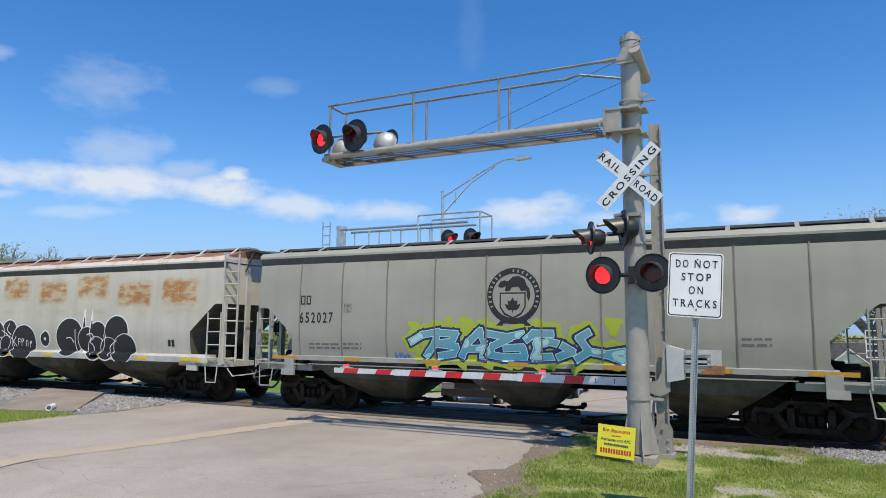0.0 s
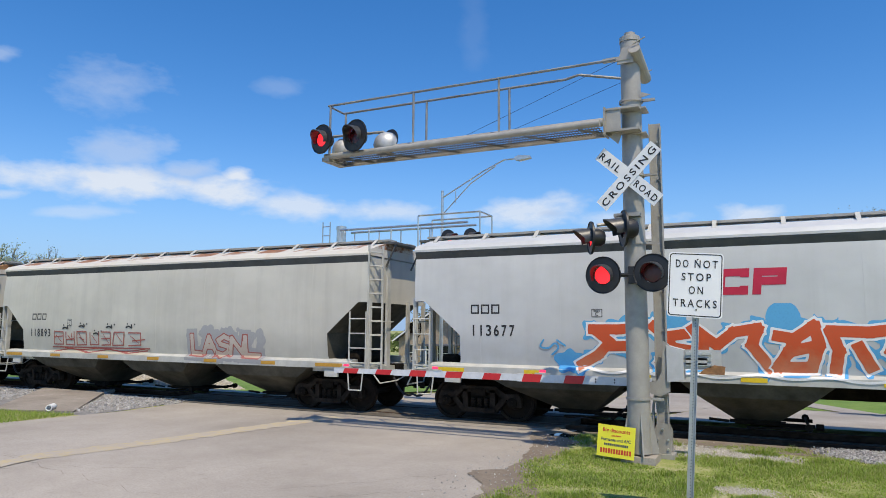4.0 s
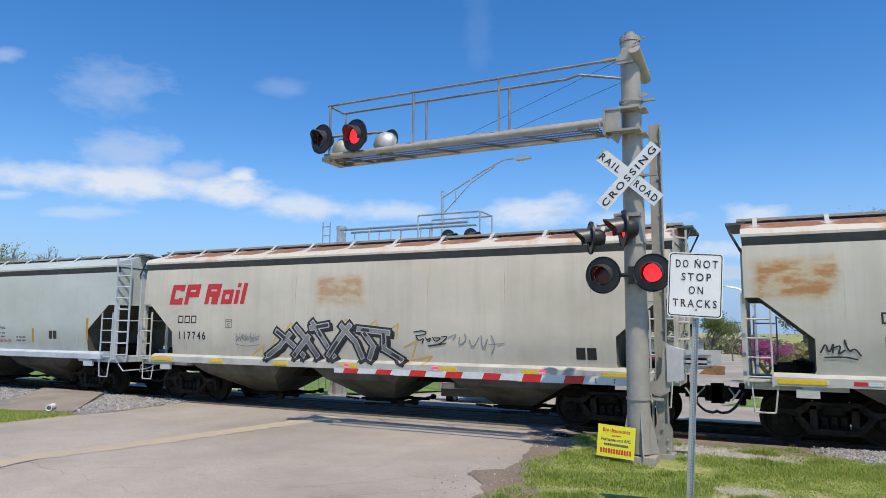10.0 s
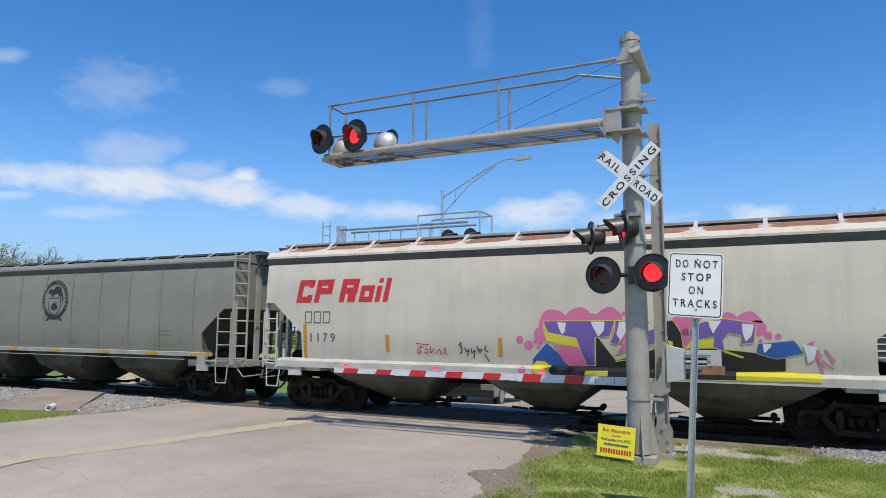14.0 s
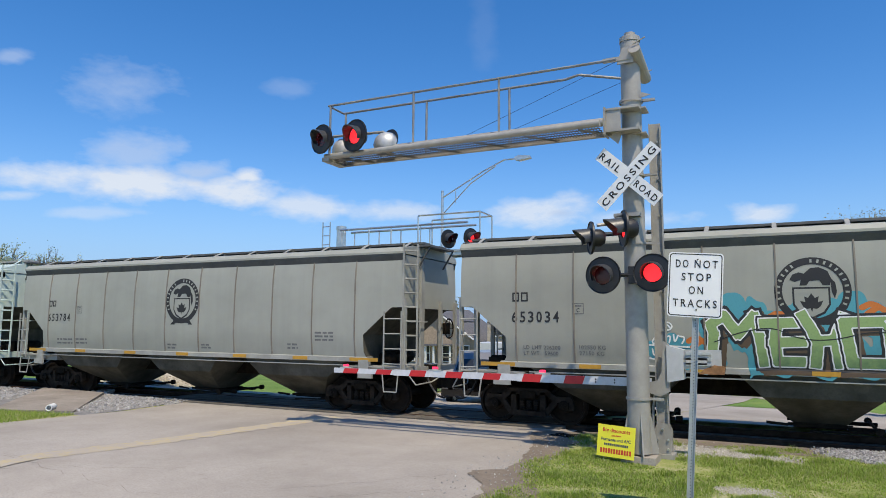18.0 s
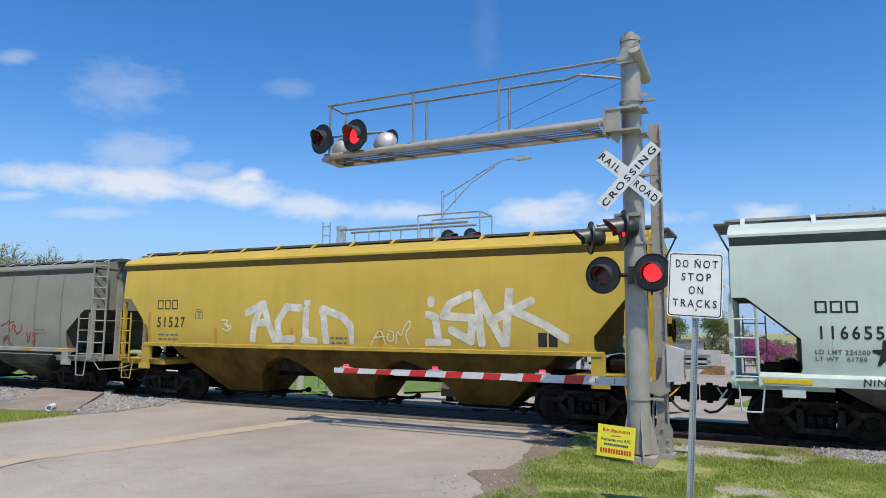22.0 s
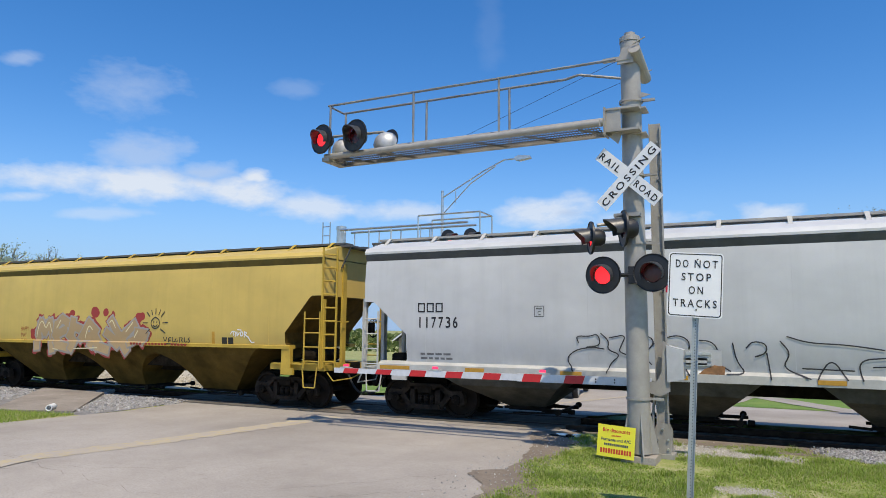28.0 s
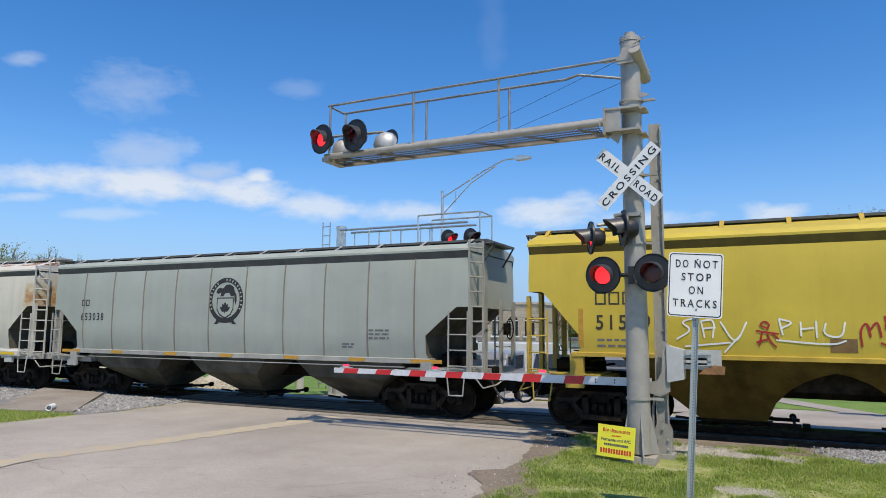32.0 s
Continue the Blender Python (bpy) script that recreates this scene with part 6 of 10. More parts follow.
up(7, 6.31, 6.44, 1.74, 2.44)
words(7, -2.14, -1.55, 2.07, 2.15, "WARNING", INK)
words(7, 1.54, 2.02, 2.07, 2.16, "WARNING", INK)
words(7, -2.39, -1.09, 1.62, 1.72, "DO NOT HAMMER ON CAR", REDINK)
words(7, 1.16, 2.45, 1.61, 1.71, "DO NOT HAMMER ON CAR", REDINK)
data(7, -2.20, -1.51, 1.74, 2.02)
data(7, 1.38, 2.11, 1.78, 2.03)
data(7, -6.25, -5.31, 1.73, 1.99, ("LD LMT 234500", "LT WT   61500"))
torch(7, -4.61, -3.72, 1.30, 2.2, "coal")
plate(7, -1.03, -0.77, 2.98, 3.22)
plate2(7, 4.48, 4.87, 1.76, 2.03)
data(7, 2.74, 3.24, 1.66, 1.88)
data(7, 0.15, 0.53, 1.68, 1.89)
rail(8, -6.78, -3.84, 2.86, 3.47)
mark(8, -6.50, -5.62, 2.30, 2.64, GREYINK, 3)
num(8, -6.34, -5.41, 1.83, 2.06, "1179", GREYINK)
CLOUD8 = ((0.40, 2.33, 0.32), (1.00, 2.38, 0.31), (1.66, 2.41, 0.28), (2.20, 2.34, 0.20), (0.12, 2.08, 0.17), (0.70, 2.22, 0.30), (1.29, 2.27, 0.29), (1.96, 2.14, 0.26), (3.17, 2.30, 0.24), (3.25, 2.03, 0.21), (4.05, 2.41, 0.16), (4.42, 2.33, 0.25), (4.58, 2.25, 0.16), (-0.39, 1.96, 0.09), (-0.18, 1.83, 0.11), (-0.02, 1.92, 0.05), (0.09, 1.89, 0.05), (0.04, 1.79, 0.04), (1.99, 2.54, 0.06), (3.37, 2.48, 0.04), (3.48, 2.44, 0.06), (4.76, 2.11, 0.08), (4.62, 2.00, 0.04), (-0.32, 1.27, 0.09), (4.94, 2.09, 0.06), (5.05, 1.91, 0.06), (5.17, 1.99, 0.05))
for x, z, q in CLOUD8:
    blob(8, x - q, x + q, z - q, z + q, "pink", 0.03)
shapes(8, -0.6, 5.6, 1.1, 2.6, "blackfill", ("25.8,48 32.1,63 38.3,29 51.8,47 56.1,62 54.0,84 57.6,87 60.1,70 60.7,48 70.1,49 91.1,41 91.0,21 76.7,16 76.7,8 53.1,7 14.6,6 15.0,19",), 0.0062, "lemon", 0.012)
shapes(8, -0.6, 5.6, 1.1, 2.6, "darkblue", ("8.3,29 13.7,53 18.2,36 21.1,19 14.6,20 7.9,19",), 0.0085)
shapes(8, -0.6, 5.6, 1.1, 2.6, "pink", ("16.1,52 25.9,47 27.9,20 21.9,20 17.4,34 18.6,37", "38.7,39 42.1,59 46.3,86 50.3,85 42.9,62 45.5,48",), 0.0085, "lemon", 0.015)
shapes(8, -0.6, 5.6, 1.1, 2.6, "lemon", ("12.3,75 12.6,86 14.4,70 24.6,61 25.9,47 13.6,56", "52.5,76 55.1,69 52.1,43 50.7,53", "63.2,58 70.2,62 70.1,50 61.1,48", "61.8,35 66.6,37 68.3,24 63.1,24", "55.8,60 57.6,57 56.9,43", "76.7,18 91.0,21 100.9,19 100.8,9 76.7,8", "27.9,14 36.0,15 35.7,7 27.5,7", "7.9,19 9.6,26 12.9,25 14.6,19 15.0,8 8.8,9",), 0.0085)
shapes(8, -0.6, 5.6, 1.1, 2.6, "purple", ("12.6,85 38.3,86 36.4,64 31.4,62 31.0,22 28.1,22 25.8,48 24.6,61 14.4,69", "38.7,86 44.4,86 39.1,53 36.8,55 38.3,71", "42.9,62 52.5,76 51.4,54 45.5,50", "62.9,73 66.8,84 73.7,89 83.0,83 82.2,58 78.6,56 78.6,67 74.9,71 72.9,60 73.5,45 78.8,38 70.1,51 70.5,65 63.2,59",), 0.0105, "lemon", 0.018)
shapes(8, -0.6, 5.6, 1.1, 2.6, "darkblue", ("83.5,56 93.8,61 96.2,45 88.6,37 82.8,44",), 0.0105, "lemon", 0.012)
shapes(8, -0.6, 5.6, 1.1, 2.6, "lilac", ("17.7,84 21.0,83 20.6,70 19.4,66 18.4,75", "29.9,85 34.9,85 34.5,72 32.5,63 30.6,78", "39.9,85 43.6,85 42.9,78 40.2,58 38.9,67", "46.6,68 48.1,71 49.2,64 47.0,57", "68.9,86 73.0,87 71.2,76 70.2,69 69.2,79", "79.0,83 82.6,82 81.6,66 79.9,59 79.1,71", "84.8,56 87.4,57 87.0,52 85.1,44", "96.2,57 99.9,53 99.2,38 97.3,32",), 0.0133)
sketch(8, -0.6, 5.6, 1.1, 2.6, "lemon", 0.02, "31.4,62 31.0,21 / 38.3,28 42.1,31 45.8,21 48.8,9 / 53.9,37 56.0,24 61.0,8", False, 0.0135)
sketch(8, 5.35, 5.9, 1.35, 2.05, "pink", 0.04, "10,80 40,96 20,70 50,66 / 10,50 60,56 / 40,60 60,10 / 60,40 90,20 / 70,70 96,40")
up(8, -6.54, -6.37, 1.35, 2.30)
up(8, -3.98, -3.83, 1.60, 2.03)
up(8, -0.94, -0.81, 1.56, 1.98)
sketch(8, -1.95, -1.15, 1.42, 1.9, "blackink", 0.026, "2,80 10,90 / 8,96 14,50 6,40 / 22,70 26,44 36,66 30,30 / 42,66 44,40 56,64 50,20 / 62,76 70,40 78,66 64,56 / 90,80 84,60 96,50 / 84,36 92,20 98,2")
sketch(8, -3.09, -2.22, 1.45, 1.84, "redink", 0.022, "8,70 2,40 16,30 10,80 24,74 / 28,60 40,64 34,30 26,44 / 46,76 44,30 58,70 / 62,36 72,72 80,30 / 88,70 96,66 86,40 98,34 / 0,96 40,90")
crest(9, -0.84, 0.48, 2.32, 3.71, INK)
tag(9, 4.28, 5.53, 1.51, 1.94, "greentag", 18)
data(9, 4.69, 5.24, 1.91, 2.15)
data(9, 0.54, 0.93, 1.61, 1.76)
mark(10, -6.21, -5.79, 2.82, 3.05, INK, 2)
num(10, -6.20, -5.02, 2.36, 2.60, "653034")
crest(10, -0.72, 0.60, 2.48, 3.63, INK)
mural(10, -2.06, 2.95, 1.36, 2.68, 0.235, "green", "blackline", (
    "3,10 4,60 3,78 8,94 / 8,94 13,60 19,94 / 19,94 21,50 22,8", "22,80 36,82 / 27,78 26,46 27,12 / 27,46 36,48 / 27,12 39,12",
    "36,96 39,70 41,46 40,8 / 50,92 47,55 48,8 / 42,50 49,52", "50,82 64,84 65,12 52,12 50,82", "67,80 71,94 73,60 76,10 / 76,10 80,56 83,36 87,8 / 86,96 88,50 91,8 / 86,96 98,80 96,44"),
    "whiteline", "tealwash", ("shadowbrown", 0.10, 0.10), False, 0.05, 0.024, 0.10, (10, 0.22))
sketch(10, -2.06, 2.95, 1.36, 2.68, "blackline", 0.02, "4,46 14,62 26,70 34,52 46,50 60,66 72,54 84,56 96,60 / 30,66 32,56 / 62,68 65,58")
for x, z in ((-0.62, 2.45), (0.95, 2.62), (2.0, 2.3), (2.95, 1.75), (-2.15, 1.95)):
    sketch(10, x - 0.2, x + 0.2, z - 0.15, z + 0.15, "orangewash", 0.11, "0,60 40,90 90,40 / 20,20 60,60", True, 0.0036)
sketch(10, -3.2, -2.3, 1.55, 2.4, "whiteink", 0.032, "38,90 50,98 62,86 50,74 36,82 46,92 54,84 / 20,58 12,46 24,40 / 28,62 30,42 40,58 40,44 / 46,60 56,64 52,46 / 62,66 64,44 72,64 / 76,62 88,60 80,44 / 4,40 96,36 / 14,30 16,12 26,24 / 32,30 38,10 44,28 / 34,20 42,20 / 50,30 52,10 60,28 68,12 / 74,28 90,30 78,18 92,10 / 4,8 30,2 90,4")
blob(10, -3.2, -2.1, 1.4, 2.1, "tealwash")
tag(10, 3.24, 3.78, 1.65, 2.24, "whiteink", 20)
data(10, 4.80, 5.37, 1.90, 2.15)
data(10, -5.93, -5.07, 1.60, 1.86, ("LD LMT 226200", "LT WT   59600"))
data(10, -4.64, -4.06, 1.62, 1.88, ("102550 KG", "27150 KG"))
plate(10, -4.77, -4.52, 2.54, 2.78)
mark(11, -6.12, -5.74, 2.82, 3.04, INK, 2)
num(11, -6.11, -4.95, 2.35, 2.59, "653784")
crest(11, -0.67, 0.67, 2.29, 3.63, INK)
data(11, -5.63, -4.87, 1.61, 1.85)
data(11, -4.71, -4.17, 1.62, 1.86)
data(11, 4.85, 5.44, 1.85, 2.13)
data(11, 3.93, 4.28, 1.62, 1.81)
data(11, -0.57, -0.19, 1.54, 1.73)
data(11, 0.79, 1.15, 1.57, 1.73)
plate(11, -4.69, -4.45, 2.60, 2.84)
brand(12, -0.64, 0.64, 2.94, 3.46)
mark(12, -6.10, -5.33, 2.54, 2.79, INK, 3)
num(12, -6.05, -4.90, 2.06, 2.30, "116655")
mural(12, -3.90, -0.59, 1.18, 2.36, 0.185, "skyblue", "navy", (
    "11,88 20,62 23,42 9,44 / 8,42 5,8 / 22,40 27,8", "28,94 42,92 / 31,90 28,62 38,60 / 29,62 31,40 41,42 / 37,40 39,8",
    "44,92 46,50 45,8 / 45,90 56,86 54,62 46,54 / 52,50 60,34 60,8", "64,90 66,50 72,14 / 64,92 77,88 74,58 85,50 / 84,50 84,16 98,56 / 72,12 90,8"),
    "whiteline", "pink", ("navy", 0.07, 0.05), False, 0.05, 0.026, 0.025, (0, 0.1))
for x, z, q in ((-3.3, 2.15, 0.10), (-3.65, 1.75, 0.13), (-2.75, 2.0, 0.12), (-2.3, 1.9, 0.14), (-1.9, 1.55, 0.12), (-1.55, 1.95, 0.14), (-1.3, 1.5, 0.16), (-0.95, 1.7, 0.12), (-2.9, 1.45, 0.1)):
    sketch(12, x - 0.02, x + 0.02, z - 0.01, z + 0.01, "darkblue", q, "0,50 100,50", True, 0.0125, "painted_spot")
mural(12, 1.32, 5.29, 1.22, 2.16, 0.22, "blue", None, (
    "26,62 27,88 12,84 6,40 4,8 14,8 24,10", "38,88 44,50 34,14 / 36,8 46,8", "50,84 64,88 / 52,80 50,10 / 54,48 62,46 / 52,10 64,8", "68,88 76,56 84,90 / 76,56 74,8", "88,84 98,60 94,10"),
    None, "pink", ("coal", 0.10, 0.04), False, 0.03, 0.02, 0.08, (12, 0.12))
for x, z, turn in ((-4.95, 1.80, -6), (-4.40, 2.02, 10), (-0.66, 2.16, 4), (-0.16, 1.9, -8), (0.58, 1.75, 12), (0.95, 2.11, 6), (5.30, 1.92, 8), (5.68, 1.78, -10), (5.98, 2.10, 5)):
    star(12, x, z, 0.24, turn)
sketch(12, -5.35, -4.15, 1.19, 1.34, "blackink", 0.022, "1,0 2,90 9,10 10,90 / 14,10 15,80 / 19,5 20,90 28,10 29,95 / 33,90 32,10 41,12 / 32,50 40,52 / 44,90 54,92 / 49,90 48,8 / 58,10 58,80 / 64,88 63,10 71,14 / 63,50 70,52 / 80,84 74,70 82,40 74,12 / 88,10 89,12 / 94,10 95,12", False)
sketch(12, -3.05, -2.55, 2.42, 2.52, "blackline", 0.035, "50,95 5,60 30,10 80,15 95,60 50,95")
data(12, -6.1, -5.2, 1.62, 1.88, ("LD LMT 224300", "LT WT   61700"))
data(12, -4.75, -4.2, 1.52, 1.76, ("LO", "NEW 11-95"))
plate(12, -3.22, -2.97, 2.45, 2.68)
mark(13, -6.53, -5.64, 2.70, 3.00, DARKINK, 3)
num(13, -6.49, -5.27, 2.18, 2.48, "51527", DARKINK)
WASHED = plain("streaky white brush paint", (0.68, 0.66, 0.56), 0.7, 0.0, 0.3, 4.0, 0.05)
SPRAYS["brushwhite"] = WASHED
sketch(13, -3.06, 0.60, 1.80, 2.90, "brushwhite", 0.21, "2,72 18,96 / 18,96 10,50 8,2 / 18,96 24,40 30,2 / 10,46 22,48 / 52,84 40,86 32,48 34,6 46,8 / 58,78 58,8 / 59,100 59,96 / 56,4 66,4 / 76,2 74,60 72,80 / 74,80 90,62 97,40 99,2", False, 0.006, "brushed_lettering")
sketch(13, 2.66, 5.44, 1.80, 3.10, "brushwhite", 0.20, "6,84 6,78 / 2,56 10,52 14,6 / 2,4 22,4 / 42,92 24,76 18,54 46,50 44,8 26,28 / 50,96 54,4 / 50,96 74,2 / 79,100 76,2 / 98,80 62,44 / 84,62 108,40 128,14", False, 0.006, "brushed_lettering")
sketch(13, 1.11, 2.3, 1.75, 2.45, "chalk", 0.034, "0,4 24,70 36,6 / 8,30 34,34 / 44,44 40,20 54,14 58,50 44,56 / 62,10 64,60 74,30 82,70 96,96 98,70 84,50 92,6")
sketch(13, -3.96, -3.45, 2.02, 2.42, "chalk", 0.05, "10,90 60,96 40,60 90,50 60,10 20,30 / 30,70 70,30")
plate2(13, 5.55, 6.0, 1.8, 2.12)
up(13, -6.90, -6.73, 1.65, 2.64)
up(13, -4.19, -4.06, 1.70, 2.16)
up(13, -1.46, -1.35, 1.69, 2.17)
up(13, 1.34, 1.45, 1.72, 2.17)
up(13, 4.05, 4.16, 1.70, 2.17)
data(13, -6.43, -5.60, 1.79, 2.06)
data(13, -0.14, 0.37, 1.77, 2.03)
plate(13, -4.94, -4.65, 2.42, 2.70)
mark(14, -6.15, -5.78, 2.84, 3.07, INK, 2)
num(14, -6.14, -5.07, 2.36, 2.60, "651563")
crest(14, -0.67, 0.66, 2.35, 3.66, INK)
mural(14, -2.90, 2.72, 1.40, 2.42, 0.15, "coal", "whiteline", (
    "12,80 18,92 / 17,88 16,40 13,16 / 21,92 19,46 / 18,46 24,28 22,12", "35,88 36,86", "41,88 42,86", "38,66 38,20 / 34,24 36,10 / 36,60 41,60", "43,26 46,18 / 44,14 42,24",
    "54,94 58,60 54,34 48,16 / 50,76 56,70", "60,92 62,66 67,60 62,50 67,40 62,30 56,26", "72,96 77,62 72,34 62,12 54,8 / 68,70 76,80", "80,88 85,62 88,38 / 77,56 86,70 91,90", "82,24 88,16 / 80,10 84,4", "20,10 30,20 46,10 60,6"), None, None, None, True, 0.036)
sketch(14, -2.90, 2.72, 1.40, 2.42, "whiteline", 0.034, "0,62 4,66 4,56 2,60 8,42 / 8,86 12,88 9,66 / 24,92 28,80 25,66 / 26,50 22,34 34,36 30,60 / 46,70 50,54 46,84 / 69,60 66,82 72,90 / 74,40 70,44 73,60 / 88,86 93,98 92,78 / 92,20 97,46 94,52 93,44 99,50 / 10,14 4,8 / 60,2 78,10 86,30 80,16")
sketch(14, -2.9, -2.4, 1.36, 1.5, "whiteink", 0.03, "0,90 20,80 0,20 22,20 / 30,20 34,90 46,60 30,20 / 54,90 72,80 54,20 76,20 / 82,20 84,90 98,60 82,20")
sketch(14, -4.60, -3.62, 1.66, 2.36, "redink", 0.034, "2,90 8,40 / 22,92 6,66 20,44 / 26,80 26,46 38,50 38,84 / 44,84 44,44 56,60 46,66 54,82 44,84 / 62,84 60,44 72,48 / 62,66 72,70 / 62,86 74,92 / 80,90 78,50 / 80,90 98,84 92,70 / 56,30 70,34 58,4 74,4 / 82,30 82,2 / 92,4 93,3")
sketch(14, 2.95, 4.17, 1.47, 2.41, "redink", 0.036, "0,76 20,84 40,98 36,86 60,92 / 36,88 34,50 44,60 34,66 / 54,80 50,52 / 56,80 70,72 56,64 72,50 / 72,46 96,60 92,80 / 28,40 10,30 10,4 / 28,40 44,30 30,20 44,6 56,2 / 10,20 30,34")
sketch(14, 4.36, 4.87, 1.47, 2.01, "redink", 0.04, "0,90 20,10 40,90 / 80,96 60,70 90,40 70,6 56,30 90,70 80,96")
data(14, -5.73, -4.97, 1.61, 1.85)
data(14, 4.78, 5.36, 1.90, 2.15)
mark(15, -6.27, -5.51, 2.77, 3.03, INK, 4)
num(15, -6.24, -5.09, 2.38, 2.63, "200016")
mural(15, -3.19, 2.05, 1.26, 2.62, 0.225, "darkgreen", "whiteline", (
    "18,84 9,78 4,42 6,10 14,10 17,24", "20,70 30,84 41,86 / 32,82 28,40 26,6 / 19,8 34,6", "36,6 42,50 46,80 / 46,80 48,44 46,18 / 46,18 52,60 56,84 / 56,84 52,40 51,6"),
    None, "orangewash", ("lilac", 0.14, 0.08), False, 0.055, 0.02, 0.10, (9, 0.24))
mural(15, -0.05, 2.1, 1.26, 2.72, 0.23, "whiteline", "coal", ("36,84 20,82 14,60 26,56 10,44 4,22 14,8 34,22",), None, None, ("lilac", 0.10, 0.06), True, 0.05, lift=0.007)
for x, z, q in ((0.3, 2.6, 0.5), (0.85, 2.7, 0.5), (1.95, 2.45, 0.6), (2.35, 2.2, 0.5), (2.2, 1.7, 0.6), (3.3, 1.75, 1.0), (2.7, 1.55, 0.6)):
    blob(15, x - q / 2, x + q / 2, z - q / 2, z + q / 2, "orangewash")
mural(15, 2.15, 3.35, 1.4, 2.35, 0.15, "coal", "whiteline", ("4,40 50,60 96,70", "40,96 50,60 20,6", "60,96 50,60 90,20"), None, None, ("lilac", 0.12, 0.06), False, 0.055)
mural(15, -3.95, -3.1, 1.45, 2.25, 0.13, "coal", "whiteline", ("4,50 50,55 96,70", "40,92 50,55 24,8", "60,90 50,55 80,14"), None, None, ("lilac", 0.10, 0.05), False, 0.05)
mural(15, 0.6, 2.1, 1.26, 2.86, 0.22, "darkgreen", "whiteline", ("22,44 6,30 16,10 34,26 22,44", "86,92 62,90 52,50 54,18 74,8 92,22 / 86,92 90,70 70,52"), None, None, ("lilac", 0.10, 0.06), True, 0.06, lift=0.013)
for x, z, q in ((-3.5, 2.2, 0.5), (-1.9, 2.62, 0.5), (-0.3, 2.6, 0.42), (0.9, 2.62, 0.4), (2.6, 2.3, 0.36), (3.5, 1.9, 0.5), (3.8, 1.6, 0.55), (4.9, 1.42, 0.3), (5.2, 1.6, 0.2), (5.9, 1.36, 0.32), (-4.3, 1.5, 0.3), (-5.6, 1.5, 0.3)):
    blob(15, x - q / 2, x + q / 2, z - q / 2, z + q / 2, "orangewash")
box_on(15, "paint_band", 3.3, 6.4, 1.265, 1.36, SPRAYS["orangewash"], 0.0046)
sketch(15, -6.0, -5.0, 2.05, 2.3, "whiteink", 0.05, "4,80 2,60 / 12,95 12,5 / 12,50 28,52 / 28,95 28,5 / 36,95 44,8 50,70 56,8 64,95 / 72,95 72,5 90,20 72,50 88,75 72,95 / 97,90 99,70", False)
piece(15, 4.70, 5.62, 1.84, 2.26, "2022", "whiteline", "coal", None, 0.24)
for x, z in ((3.95, 2.38), (4.45, 1.78), (-4.4, 2.3), (-5.2, 1.75)):
    sketch(15, x - 0.42, x + 0.42, z - 0.3, z + 0.3, "blackink", 0.026, "0,48 100,54 / 40,10 62,96 / 30,56 70,60", False)
brand(16, -0.63, 0.63, 2.99, 3.54)
mark(16, -6.27, -5.54, 2.58, 2.83, INK, 3)
num(16, -6.25, -5.10, 2.22, 2.48, "117736")
sketch(16, -2.54, 3.6, 1.2, 2.14, "thinblack", 0.026, "3,10 0,38 4,60 10,66 14,62 / 5,75 4,92 9,90 12,98 13,70 8,66 / 13,98 16,80 15,60 20,50 16,30 15,8 / 16,88 22,96 20,70 19,55 25,45 28,25 24,6 / 22,75 28,98 32,80 27,50 30,30 / 31,75 38,98 43,85 42,50 36,45 / 33,80 32,50 40,30 43,6 / 44,85 50,84 52,55 50,40 55,20 / 56,80 57,40 60,15 54,14 / 60,70 62,85 66,80 66,60 62,50 64,56 / 66,60 67,6 / 70,85 73,60 70,30 78,10 / 72,95 78,82 88,80 98,70 / 80,10 84,55 88,10 / 76,30 90,28 / 92,10 91,50 99,55 / 95,36 104,40")
plate(16, -3.25, -3.01, 2.48, 2.73)
plate2(16, 5.14, 5.53, 1.80, 1.94)
data(16, -6.19, -5.33, 1.45, 1.66)
mark(17, -6.93, -6.00, 2.30, 2.62, DARKINK, 3)
num(17, -6.90, -5.73, 1.89, 2.20, "51841", DARKINK)
mural(17, -3.44, 1.66, 1.25, 2.53, 0.26, "sand", "greyline", (
    "1.5,10 0.7,55 3.2,91 / 3.2,91 7.1,58 11.5,89 / 12.1,92 15.4,39 16.8,2",
    "24.0,101 19.1,83 17.3,50 21.7,18 31.4,11 / 21.6,56 27.7,67 / 25.2,100 32.5,84",
    "34.9,96 33.7,62 31.3,46 / 34.9,79 43.1,68 / 32.5,46 37.3,25 35.0,9",
    "43.1,42 50.0,89 56.8,64 / 46.6,47 55.7,48 53.4,22 / 52.3,79 60.1,17 68.9,7",
    "70.6,95 76.4,60 85.7,8 / 91.0,85 82.7,55 77.4,25 66.8,59",
    "87.8,31 98.0,54 / 93.0,61 99.9,57 97.9,39"), None, "maroon", ("umber", 0.05, 0.05), False, 0.06, 0.02, 0.03, (12, 0.14))
sketch(17, -3.44, 1.66, 1.38, 2.4, "chalk", 0.035, "-1.0,43 1.0,83 4.4,99 8.4,66 11.5,99 14.1,61 / 22.7,97 19.1,72 / 46.6,42 50.0,85 53.5,69 / 69.2,91 71.2,101 74.5,75 / 89.5,91 83.8,63 / 94.0,66 90.9,46 / 38.5,8 51.2,10 60.1,13 / 18.0,6 22.9,3")
blob(17, -3.85, -3.35, 1.72, 2.12, "maroon")
blob(17, 1.3, 1.95, 1.72, 2.1, "maroon")
